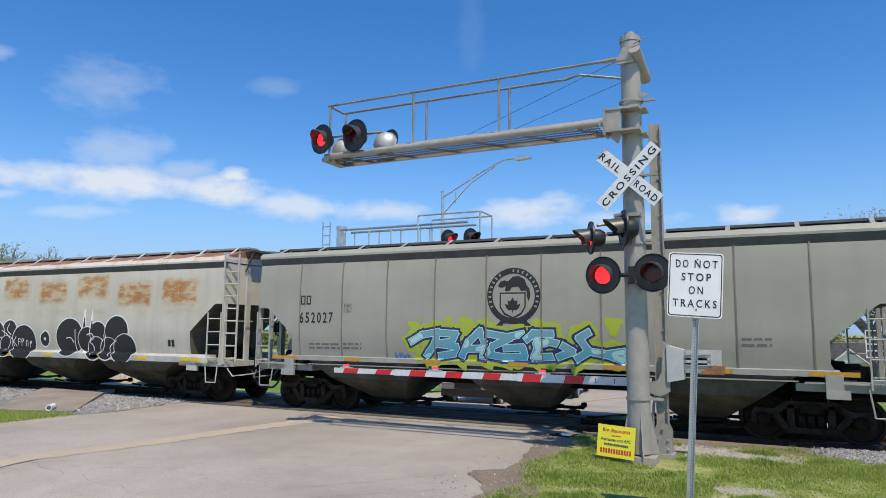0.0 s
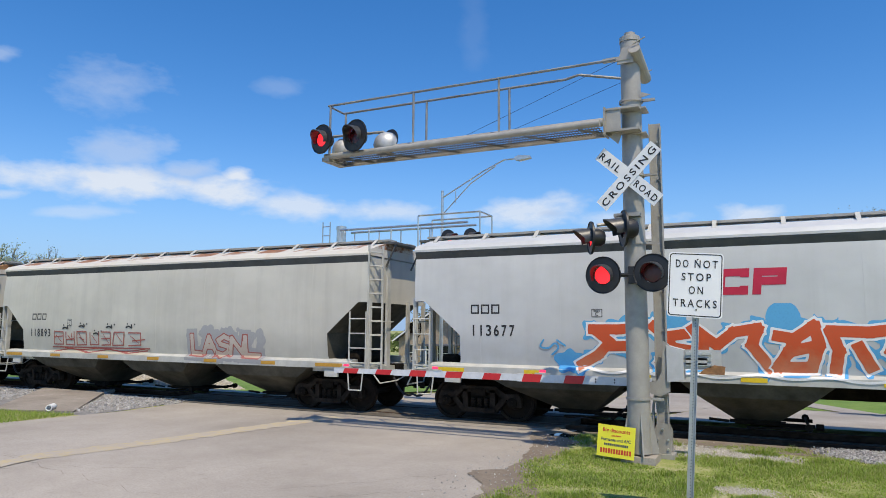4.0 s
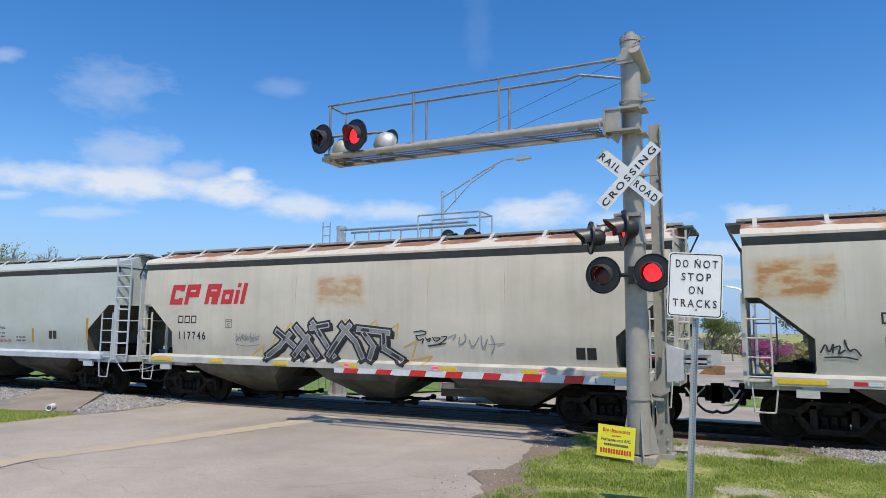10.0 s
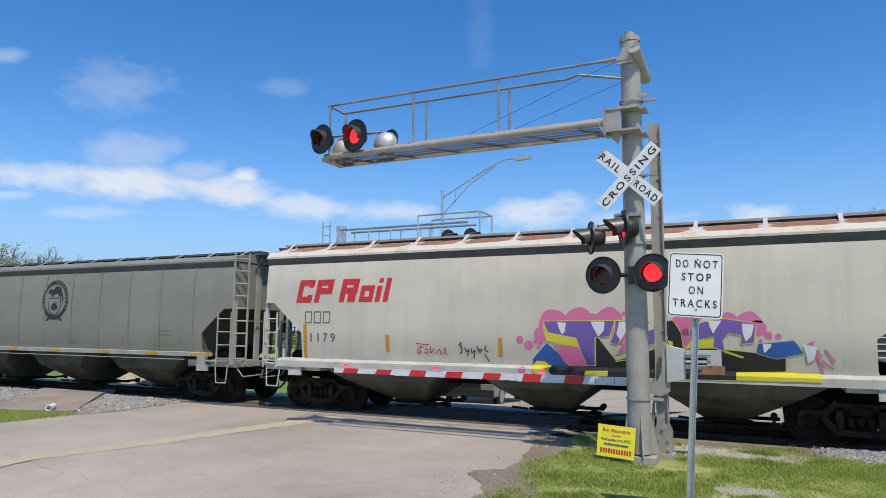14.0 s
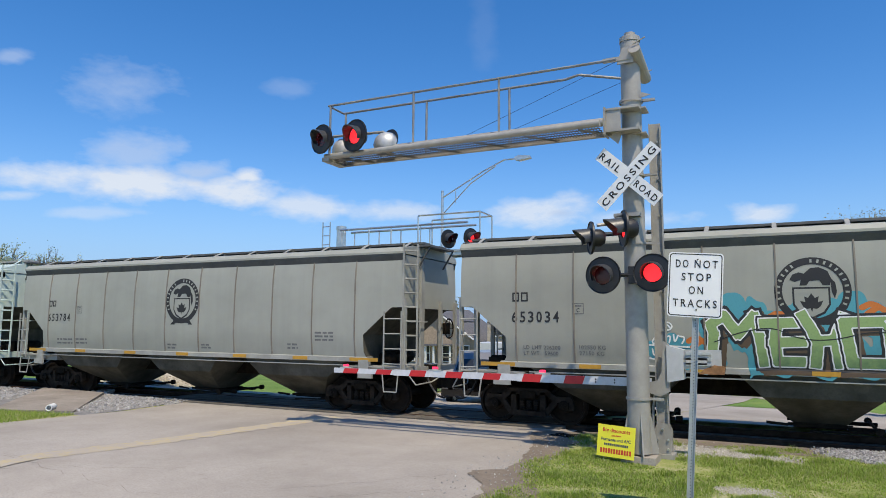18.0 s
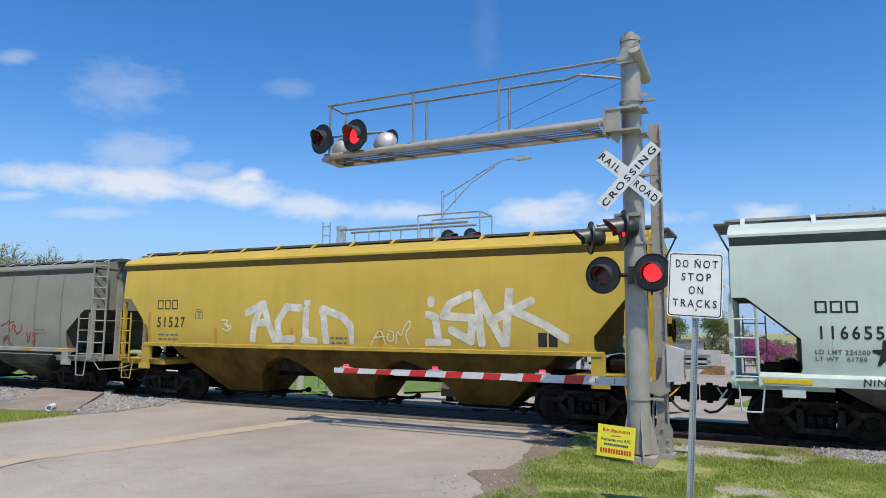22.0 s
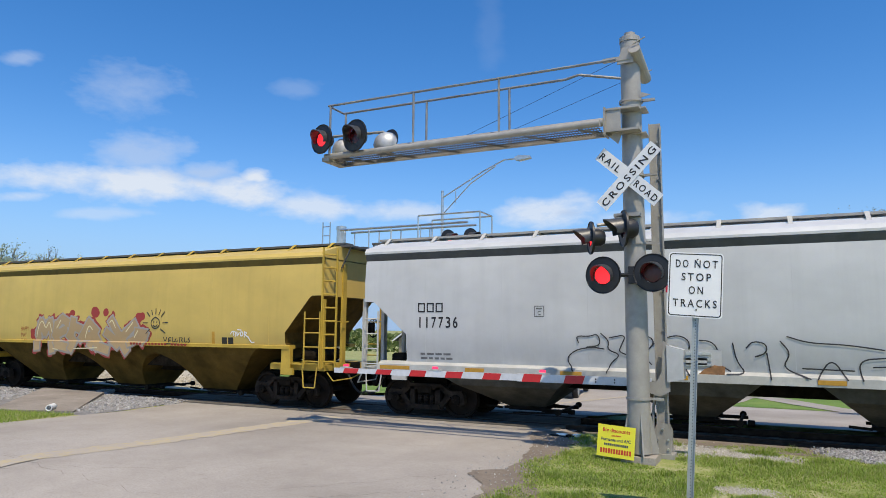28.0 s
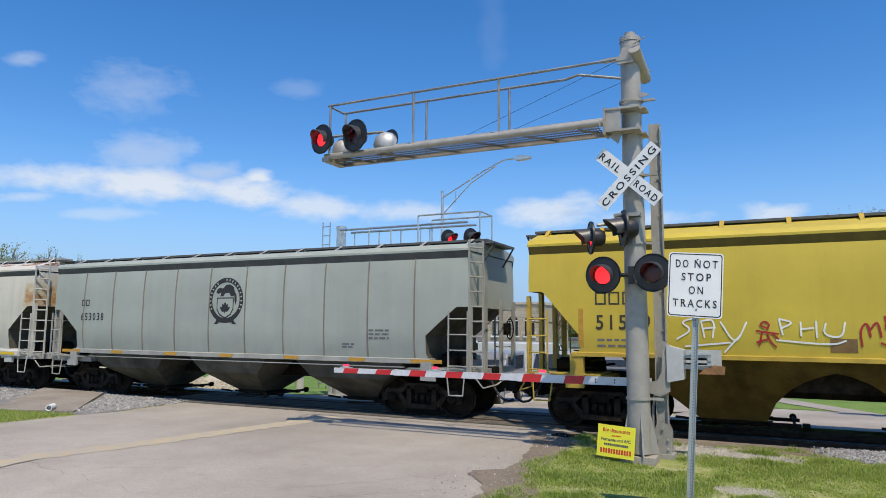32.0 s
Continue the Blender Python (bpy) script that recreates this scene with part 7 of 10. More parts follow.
sketch(17, 1.55, 2.65, 1.85, 2.75, "blackink", 0.03, "50,70 34,60 34,40 50,28 66,40 66,60 50,70 / 44,56 44,50 / 56,56 56,50 / 42,42 50,36 58,44 / 50,80 50,98 / 28,72 16,86 / 20,50 2,50 / 28,28 14,14 / 72,72 84,88 / 78,50 98,52 / 70,30 88,16 / 38,78 34,92 / 62,78 68,94")
sketch(17, 2.45, 3.6, 1.68, 1.92, "blackink", 0.024, "0,80 6,20 12,80 / 18,20 18,70 26,80 / 18,44 26,46 / 32,80 32,20 40,30 / 46,70 40,40 50,20 52,50 / 58,20 58,80 / 62,80 70,70 62,50 70,20 / 76,80 74,20 84,30 / 92,80 86,60 96,40 86,16 / 14,4 90,0")
words(17, -4.35, -3.93, 2.02, 2.16, "HAPPY", SPRAYS["rustink"])
words(17, -4.34, -4.05, 1.81, 1.95, "MAY", SPRAYS["rustink"])
words(17, -4.34, -4.04, 1.61, 1.75, "DAY", SPRAYS["rustink"])
sketch(17, 5.1, 5.95, 1.72, 2.12, "whiteink", 0.032, "0,70 10,96 14,60 / 14,60 10,90 24,84 20,50 / 28,84 28,50 38,80 / 44,84 42,54 54,60 52,86 44,84 / 60,88 60,50 / 60,84 72,78 62,66 74,50 / 76,50 88,10 100,14 / 30,100 46,98")

bars(17, 1.15, 3.55, 1.29, 1.42)
plate2(17, 4.76, 5.19, 1.62, 1.90)
up(17, 4.39, 4.48, 1.61, 2.06)
up(17, -6.93, -6.80, 1.73, 2.67)
mark(18, -6.50, -5.62, 2.73, 3.03, DARKINK, 3)
num(18, -6.46, -5.22, 2.21, 2.52, "51549", DARKINK)
sketch(18, -4.83, 0.48, 1.70, 2.78, "whiteink", 0.034, "8,70 2,62 7,48 1,30 / 10,64 11,34 / 10,64 15,68 14,34 / 11,50 15,52 / 17,62 22,18 26,62 / 24,40 18,6 / 4,16 20,24 / 37,66 38,40 / 37,68 42,62 38,52 / 44,62 44,38 / 44,50 48,52 / 49,64 49,36 / 52,60 51,40 57,34 58,62 / 36,30 54,22 58,30 / 78,56 75,36 84,30 / 80,60 82,40 / 84,52 85,90 / 88,58 86,34 / 92,60 99,44 92,32 86,14 76,20 / 96,20 97,18")
sketch(18, -3.32, -2.84, 1.87, 2.42, "redink", 0.036, "50,70 20,80 40,96 60,84 50,66 / 10,60 90,50 / 30,56 20,10 / 50,50 60,20 80,4 / 70,50 90,30 / 10,20 50,30")
sketch(18, -1.53, -0.83, 1.87, 2.48, "redink", 0.036, "6,10 2,60 20,86 26,40 / 26,60 44,90 50,40 / 84,90 60,80 64,56 92,40 70,8 50,20 / 60,100 66,70 / 96,40 98,38")
sketch(18, 0.67, 1.12, 1.71, 2.11, "redink", 0.04, "4,90 50,80 10,40 60,34 6,4 / 50,90 90,70 66,50 98,30 60,6 / 40,50 70,60")
up(18, -6.87, -6.72, 1.82, 2.66)
up(18, 1.36, 1.48, 1.72, 2.17)
up(18, 4.08, 4.19, 1.72, 2.14)
up(18, 6.77, 6.87, 1.83, 2.44)
plate3(18, 2.59, 3.10, 1.77, 2.07)
plate3(18, -2.01, -1.56, 1.80, 2.06)
data(18, 4.79, 5.15, 1.81, 2.08)
data(18, -6.44, -5.55, 1.83, 2.08)
mark(19, -6.24, -5.83, 2.83, 3.05, INK, 2)
num(19, -6.22, -5.09, 2.38, 2.61, "653038")
crest(19, -0.70, 0.60, 2.24, 3.61, INK)
data(19, 4.78, 5.38, 1.92, 2.21)
data(19, 3.96, 4.34, 1.68, 1.83)


for k in range(16):
    x = -6.6 + k * 0.86
    for dx, film in ((0.0, REDSTRIPE), (0.24, WHITESTRIPE)):
        part("sill_film", kit(("sill film", film.name), lambda: Shape().box(0, 0.22, -1.670, -1.655, 1.20, 1.27).mesh("sill_film", film)), parent=CARS[5][0], m=pose(x + dx, 0, 0))

# ---- crossing surface, road markings, verge ----
PANEL = plain("dusty grey crossing panel", (0.15, 0.135, 0.115), 0.9, 0.0, 0.4, 2.0, 0.3, shine=0.1)
for i in range(7):
    x0 = -17.2 + i * 1.83
    for k, (y0, y1) in enumerate(((TRACK_Y - 1.32, TRACK_Y - 0.79), (TRACK_Y - 0.60, TRACK_Y + 0.60), (TRACK_Y + 0.79, TRACK_Y + 1.32))):
        tagged(part("crossing_panel", kit(("panel", k), lambda: Shape().box(0, 1.81, y0, y1, -0.16, -0.006).mesh("crossing_panel", PANEL)), m=pose(x0, 0, 0)), "dusty grey panel laid flush with the rails", "panel", "crossing panels", "structure")
TIE = plain("creosoted tie", (0.055, 0.042, 0.032), 0.9, 0.0, 0.4, 3.0, 0.5)
for i in range(110):
    x = -46 + i * 0.53
    if -17.4 < x < -4.3:
        continue
    tagged(part("tie", kit("tie", lambda: Shape().box(-0.11, 0.11, TRACK_Y - 1.3, TRACK_Y + 1.3, -0.34, -0.178).mesh("tie", TIE)), m=pose(x, 0, 0)), "dark creosoted wooden tie in the ballast", "tie", "ties of the track", "structure")


def fading(name, col, under, cover):
    m, n, l, p = shader(name)
    a = noisy(n, l, 5.0, world_space=True, detail=10, rough=0.78)
    l.new(mixed(n, l, ramp(n, l, a, ((cover - 0.10, 0.0), (cover + 0.10, 1.0))), col, under), p.inputs["Base Color"])
    p.inputs["Roughness"].default_value = 0.9
    return m


LINE_Y = fading("worn yellow road paint", (0.50, 0.40, 0.19), (0.40, 0.352, 0.290), 0.44)


def ribbon(name, pts, width, z, material, label, category):
    s = Shape()
    vs = []
    for i, (x, y) in enumerate(pts):
        a, b = pts[max(0, i - 1)], pts[min(len(pts) - 1, i + 1)]
        d = Vector((b[0] - a[0], b[1] - a[1], 0)).normalized()
        w = width if isinstance(width, (int, float)) else width[i]
        vs += [(x - d.y * w / 2, y + d.x * w / 2, ground_z(x, y) + z), (x + d.y * w / 2, y - d.x * w / 2, ground_z(x, y) + z)]
    s.add(vs, [(2 * i, 2 * i + 1, 2 * i + 3, 2 * i + 2) for i in range(len(pts) - 1)])
    return tagged(part(name, s, material), label, category, kind="structure")


ribbon("centre_line", [(road_x(y * 0.2) + 0.03 * math.sin(y * 2.7), y * 0.2) for y in range(15, 74)], [0.60 + 0.08 * math.sin(y * 3.3) + 0.04 * math.sin(y * 1.3) for y in range(15, 74)], 0.017, LINE_Y, "worn yellow centre line on the concrete", "road marking")
ribbon("centre_line", [(road_x(18 + k) + 0.9, 18.0 + k) for k in range(1, 16)], 0.30, 0.058, LINE_Y, "yellow centre line on the far road", "road marking")
CRACK = plain("crack filler", (0.20, 0.17, 0.14), 0.95, 0.0, 0.4, 8.0, 0.3)
rnd = random.Random(5)
for a, b, n in (((-12.2, 7.6), (-7.6, 6.9), 16), ((-11.2, 7.0), (-8.6, 8.2), 10), ((-6.2, 7.8), (-4.4, 10.0), 18), ((-5.6, 7.6), (-4.1, 9.0), 14), ((-9.9, 10.6), (-9.6, 10.7), 4), ((-15.5, 8.4), (-11.6, 7.5), 12), ((-6.9, 11.6), (-6.0, 11.9), 6)):
    pts = [(lerp(a[0], b[0], i / n) + rnd.uniform(-0.09, 0.09), lerp(a[1], b[1], i / n) + rnd.uniform(-0.09, 0.09)) for i in range(n + 1)]
    ribbon("crack", pts, [rnd.uniform(0.002, 0.010) for _ in pts], 0.016, CRACK, "thin crack in the concrete", "crack")


def blot(name, cx, cy, rx, ry, z, material, label, category, seed, n=40, wild=0.35, flat=False):
    """A patch with an uneven edge lying on the ground."""
    r = random.Random(seed)
    ks = [(r.uniform(-1, 1), r.uniform(0, 6.28)) for _ in range(7)]
    vs = [(cx, cy, (0 if flat else ground_z(cx, cy)) + z)]
    for i in range(n):
        a = 2 * math.pi * i / n
        q = 1 + wild * sum(c * math.sin((k + 2) * a + p) for k, (c, p) in enumerate(ks)) / 3
        x, y = cx + rx * q * math.cos(a), cy + ry * q * math.sin(a)
        vs.append((x, y, (0 if flat else ground_z(x, y)) + z))
    return tagged(part(name, Shape().add(vs, [(0, 1 + i, 1 + (i + 1) % n) for i in range(n)]), material), label, category, kind="structure")


dirt_rows = [(7.6, -3.9, -2.6), (8.3, -3.75, -2.75), (8.9, -3.65, -2.9), (9.5, -3.95, -3.1), (9.9, -4.35, -3.2), (10.2, -4.4, -3.3), (10.5, -3.95, -3.4), (11.2, -3.95, -3.5), (12.2, -4.15, -3.5), (13.2, -4.35, -3.6), (14.0, -4.75, -3.5), (14.6, -4.8, -3.2), (15.0, -4.5, -3.0)]
fine_rows = []
for (ya, la, ra), (yb, lb, rb) in zip(dirt_rows, dirt_rows[1:]):
    for k in range(6):
        y = lerp(ya, yb, k / 6)
        fine_rows.append((y, lerp(la, lb, k / 6) + 0.10 * noise.noise((0, y * 3.0, 2)) + 0.05 * noise.noise((0, y * 9.0, 4)), lerp(ra, rb, k / 6) + 0.22 * noise.noise((3, y * 2.0, 1)) + 0.10 * noise.noise((3, y * 7.0, 1))))
strip("dirt_verge", fine_rows, (0.022, 0.018), DIRT, "brown gravelly dirt along the road edge", "dirt", 4)
WATER = plain("muddy puddle water", (0.05, 0.05, 0.045), 0.03, 0.0, 0.2, 3.0, 0.0)
blot("puddle", -3.90, 14.38, 0.45, 0.28, 0.030, WATER, "shallow muddy puddle reflecting the sky", "puddle", 3)
LIME = ground_mat("pale limestone fines", ((0.3, (0.40, 0.37, 0.31)), (0.6, (0.55, 0.52, 0.45)), (0.8, (0.66, 0.63, 0.57))), 3.0, 0.9, 0.03, 0.95, 26)
blot("bare_patch", -2.95, 13.2, 0.4, 0.35, 0.010, DIRT, "bare trodden earth beside the pole", "dirt", 12)
ramp_ = Shape().add([(-18.6, 11.25, -0.25), (-16.4, 12.0, -0.25), (-19.3, 15.15, -0.25), (-22.3, 15.15, -0.25), (-18.6, 11.25, 0.0), (-16.4, 12.0, 0.0), (-19.3, 15.15, 0.10), (-22.3, 15.15, 0.11)], [(0, 3, 2, 1), (4, 5, 6, 7), (0, 1, 5, 4), (1, 2, 6, 5), (2, 3, 7, 6), (3, 0, 4, 7)])
tagged(part("footpath_slab", ramp_, ground_mat("dusty footpath concrete", ((0.3, (0.20, 0.17, 0.14)), (0.55, (0.30, 0.26, 0.215)), (0.75, (0.38, 0.34, 0.29))), 0.9, 0.6, 0.01, 0.95, 24)), "broken concrete footpath slab rising to the tracks", "slab", kind="structure")
strip("ballast_shoulder", [(11.75, -40.0, -15.75), (13.0, -40.0, -15.7), (14.6, -40.0, -15.9)], 0.008, BALLAST, "grey stony shoulder between the grass and the track", "ballast", 10)
strip("gravel_strip", [(18.1, -60, -14.9), (18.8, -60, -14.7), (19.7, -60, -15.2)], 0.045, LIME, "pale limestone gravel along the far side of the track", "gravel", 12)
strip("track_shoulder", [(14.25, -3.6, 40.0), (14.6, -3.7, 40.0), (15.25, -3.9, 40.0)], (0.006), DIRT, "dark trodden earth beside the track", "dirt", 14)


def pebbles(name, n, place, size, mats, label, category, seed):
    """Loose stones, past counting, in one mesh."""
    r = random.Random(seed)
    s = Shape()
    base = [(-1, -1, -0.7), (1, -0.8, -0.7), (0.9, 1, -0.7), (-0.8, 0.9, -0.7), (-0.6, -0.7, 0.7), (0.7, -0.5, 0.8), (0.5, 0.7, 0.6), (-0.7, 0.6, 0.75)]
    for _ in range(n):
        x, y, z = place(r)
        k = size * r.uniform(0.5, 1.3)
        a = r.uniform(0, 6.28)
        ca, sa = math.cos(a), math.sin(a)
        vs = []
        for p in base:
            q = [c * k * r.uniform(0.6, 1.15) for c in p]
            vs.append((x + q[0] * ca - q[1] * sa, y + q[0] * sa + q[1] * ca, z + q[2]))
        s.add(vs, [(0, 3, 2, 1), (4, 5, 6, 7), (0, 1, 5, 4), (1, 2, 6, 5), (2, 3, 7, 6), (3, 0, 4, 7)])
    me = bpy.data.meshes.new(name)
    me.from_pydata(s.v, [], s.f)
    me.materials.append(mats)
    return tagged(new(name, me), label, category, kind="stuff")


def islands(name, cols, rough=0.9):
    """Each loose piece takes one of a few tones."""
    m, n, l, p = shader(name)
    g = n.new("ShaderNodeNewGeometry")
    c = ramp(n, l, g.outputs["Random Per Island"], [(i / max(1, len(cols) - 1), c) for i, c in enumerate(cols)])
    t = noisy(n, l, 30, world_space=True)
    l.new(mixed(n, l, times(n, l, ramp(n, l, t, ((0.4, 0.0), (0.7, 1.0))), 0.4), c, tuple(v * 0.5 for v in cols[0])), p.inputs["Base Color"])
    p.inputs["Roughness"].default_value = rough
    return m


STONE_M = islands("grey ballast stones", ((0.20, 0.19, 0.18), (0.44, 0.43, 0.40), (0.35, 0.32, 0.29), (0.56, 0.55, 0.52)))
LIME_M = islands("pale limestone stones", ((0.38, 0.34, 0.27), (0.55, 0.51, 0.43), (0.46, 0.42, 0.34), (0.64, 0.61, 0.54)))
pebbles("ballast", 9000, lambda r: (lambda x: (x, r.uniform(12.25 if x > -16.8 or x < -21 else 12.0 - (x + 16.4) * 1.07, 15.5), -0.035 + r.uniform(-0.03, 0.03)))(r.uniform(-26, -15.85)), 0.042, STONE_M, "grey crushed stone ballast beside the rail", "ballast", 1)
pebbles("ballast", 11000, lambda r: (lambda x: (x, r.uniform(14.35 - min(1.6, max(0, x - 1.0)) * 0.8 + 0.12 * math.sin(x * 4.0), 15.3), -0.055 + r.uniform(-0.03, 0.04)))(1.05 + r.gauss(0, 0.22) + 6.2 * r.random() ** 1.4), 0.026, STONE_M, "grey crushed stone ballast beside the rail", "ballast", 2)
blot("limestone_bed", -1.25, 13.72, 0.95, 0.20, 0.012, LIME, "pale limestone fines spilled on the verge", "gravel", 17, 40, 0.6)
pebbles("limestone", 8000, lambda r: (lambda x: (x, 13.65 - 0.22 * (x + 0.7) + 0.10 * math.sin(x * 5.0) + r.gauss(0, 0.07 + 0.22 * r.random() ** 2 + 0.10 * abs(math.sin(x * 3.1))), -0.042 + r.uniform(0, 0.02)))(r.gauss(-0.95, 0.55)), 0.013, LIME_M, "pale loose limestone on the verge", "gravel", 3)
pebbles("bare_stones", 900, lambda r: (r.gauss(-0.48, 0.26), r.gauss(10.72, 0.15), -0.045), 0.010, LIME_M, "pale gravel on the bare patch", "gravel", 14)
pebbles("verge_gravel", 300, lambda r: (r.gauss(-3.9, 0.35), r.uniform(8, 14.2), 0.015), 0.011, STONE_M, "small stones scattered along the road edge", "gravel", 4)
for cx, cy, h, rr, n, sd in ((-22.3, 20.8, 1.0, 1.75, 2800, 5), (-24.9, 21.0, 0.92, 1.6, 2200, 6), (-20.1, 20.7, 0.62, 1.2, 1300, 7), (-27.4, 20.9, 0.85, 1.5, 1800, 8)):
    cone = Shape().turned([(rr, -0.5), (rr * 0.95, -0.28), (rr * 0.55, h * 0.45 - 0.3), (rr * 0.15, h - 0.33), (0.02, h - 0.3)], 22, pose(cx, cy, 0))
    tagged(part("gravel_pile", cone, LIME, smooth=True), "low pile of pale crushed limestone in the grass", "gravel pile")

    def on_cone(r, cx=cx, cy=cy, h=h, rr=rr):
        q, a = math.sqrt(r.random()), r.uniform(0, 6.28)
        return cx + rr * q * math.cos(a), cy + rr * q * math.sin(a), h * (1 - q) - 0.31

    pebbles("pile_stones", n, on_cone, 0.05, LIME_M, "pale broken stones on the pile", "gravel", sd)
tagged(part("drain_pipe", Shape().turned([(0.08, -0.2), (0.08, 0.2), (0.062, 0.2), (0.062, -0.2), (0.08, -0.2)], 16, pose(-17.15, 11.9, 0.07, 90, 0, 40), caps=False), WHITE), "short white pipe end lying in the grass", "pipe")


def grass(name, n, place, h, mat_, label, seed):
    r = random.Random(seed)
    vs, fs = [], []
    for _ in range(n):
        x, y, k = place(r)
        a, hh, lean = r.uniform(0, 6.28), h * k * r.uniform(0.5, 1.3), r.uniform(-1.3, 1.3)
        w = 0.006 + 0.006 * r.random()
        dx, dy = math.cos(a) * w, math.sin(a) * w
        z = ground_z(x, y) + (0.018 if x < -2.6 and 7 < y < 15.2 else 0.0)
        i = len(vs)
        vs += [(x - dx, y - dy, z), (x + dx, y + dy, z), (x + lean * hh * dy / w, y - lean * hh * dx / w, z + hh)]
        fs.append((i, i + 1, i + 2))
    me = bpy.data.meshes.new(name)
    me.from_pydata(vs, [], fs)
    me.materials.append(mat_)
    return tagged(new(name, me), label, "grass", kind="stuff")


BLADE = islands("grass blades", ((0.22, 0.33, 0.035), (0.30, 0.43, 0.055), (0.36, 0.48, 0.08), (0.42, 0.47, 0.13), (0.55, 0.52, 0.28)), 0.6)


def verge(r):
    while True:
        x, y = r.uniform(-4.3, 4.5), r.uniform(7.6, 14.95)
        edge = -3.5 + 0.2 * math.sin(y * 2.1) + (0.3 if y < 9 else 0) + r.gauss(0, 0.13)
        k = noise.noise((x * 0.7, y * 0.7, 1.0)) * 0.8 + 0.55 + 0.6 * noise.noise((x * 2.5, y * 2.5, 5.0))
        lush = math.exp(-(((x - 0.75) / 1.0) ** 2 + ((y - 13.0) / 0.75) ** 2)) + 0.8 * math.exp(-(((x + 2.3) / 0.8) ** 2 + ((y - 10.4) / 0.5) ** 2))
        if x < edge or (y > 14.0 and r.random() < 0.6) or (x > 1.0 and y > 14.35 - min(1.6, max(0, x - 1.0)) * 0.8 + r.gauss(0, 0.1)):
            continue
        if abs(y - 13.65 + 0.22 * (x + 0.7)) < 0.30 and -2.1 < x < 0.4 and r.random() < 0.93:
            continue
        if math.hypot((x + 0.48) / 0.40, (y - 10.72) / 0.26) < 1 and r.random() < 0.9:
            continue
        if math.hypot((x + 2.95) / 0.35, (y - 13.2) / 0.3) < 1 and r.random() < 0.9:
            continue
        tuft = max(0.0, noise.noise((x * 1.9 + 7, y * 1.9, 9.0)) - 0.28) * 4.0
        lush += tuft
        if r.random() < k * 0.85 + lush:
            return x, y, max(0.3, k * 1.2) + 1.5 * lush


grass("verge_grass", 150000, verge, 0.038, BLADE, "patchy green spring grass on the verge", 21)
grass("lawn", 16000, lambda r: (lambda x: (x, r.uniform(9.3, 11.45 if x < -18.4 else 11.2 + (x + 18.5) * 0.22), 1.0))(r.uniform(-24, -15.95)), 0.075, BLADE, "green grass beside the road", 22)


# ---- crossing signals ----
LAMPS = []
PERIOD, START = 1.3333, 8.22


def flasher(parent, pos, facing, size, phase, hood=0.26):
    """A round signal light: backboard and housing, hood, and a lamp disc that turns its lit or its dark face forward."""
    a = math.degrees(math.atan2(facing[0], -facing[1]))
    m = pose(*pos, 0, 0, a)
    k = size / 0.31
    face = pose(0, 0, 0, 90, 0, 0)
    b = Shape().turned([(0.165 * k, 0.0), (0.165 * k, 0.03), (0.29 * k, 0.02), (0.31 * k, 0.035), (0.315 * k, 0.02), (0.31 * k, -0.005), (0.165 * k, 0.0)], 32, face, caps=False)
    b.turned([(0.165 * k, 0.0), (0.17 * k, -0.14), (0.12 * k, -0.22), (0.02, -0.23)], 20, face, caps=False)
    light = part("light", b, BLACK, parent, m=m, smooth=True)
    v = Shape()
    n = 18
    arc = [math.radians(-25 + 230 * i / n) for i in range(n + 1)]
    vs = []
    for r_, y0 in ((0.185 * k, 0.0), (0.172 * k, 0.0)):
        for ang in arc:
            reach = hood * k * (0.45 + 0.55 * max(0.0, math.sin(ang)))
            vs += [(r_ * math.cos(ang), -0.01, r_ * math.sin(ang)), (r_ * math.cos(ang), -reach, r_ * math.sin(ang) - 0.03)]
    w = 2 * (n + 1)
    fs = []
    for i in range(n):
        p = 2 * i
        fs += [(p, p + 1, p + 3, p + 2), (w + p, w + p + 2, w + p + 3, w + p + 1), (p + 1, w + p + 1, w + p + 3, p + 3)]
    v.add(vs, fs)
    # The black is lifted to paint in the sun's sheen on the hood.
    part("hood", v, plain("black hood paint with painted sheen", (0.055, 0.058, 0.064), 0.4, 0.0, 0.25, 5.0, 0.05), light, "black visor, paler for its painted sheen", smooth=True)
    d = Shape()
    prof = [(0.002, 0.016), (0.08 * k, 0.016), (0.15 * k, 0.008), (0.15 * k, -0.008), (0.08 * k, -0.016), (0.002, -0.016)]
    d.turned(prof, 28, face)
    me = d.mesh("lens", LIT, True)
    me.materials.append(DARKRED)
    for f in me.polygons:
        f.material_index = 0 if f.center.y < 0 else 1
    lens = part("lens", me, parent=light, label="round red lamp face")
    LAMPS.append((lens, phase))
    return light


POLE_X, POLE_Y = -2.15, 12.29
signal = tagged(new("cantilever_signal"), "grey steel crossing signal with a cantilever walkway and red lights", "crossing signal")
signal.matrix_world = pose(POLE_X, POLE_Y, 0)
mast = Shape().turned([(0.195, 0.1), (0.193, 2.2), (0.185, 4.8), (0.172, 7.46), (0.185, 7.46), (0.185, 7.55), (0.10, 7.60), (0.10, 7.64), (0.02, 7.66)], 28)
part("mast", mast, GALV, signal, smooth=True)
part("base_plate", Shape().box(-0.27, 0.30, -0.27, 0.27, -0.06, 0.07), CONCRETE, signal, "square concrete footing")
for a in (0, 90, 180, 270):
    part("gusset", Shape().prism([(0.18, 0.08), (0.33, 0.08), (0.2, 0.75), (0.18, 0.75)], -0.012, 0.012, pose(0, 0, 0, 0, 0, a + 20)), GALV, signal)
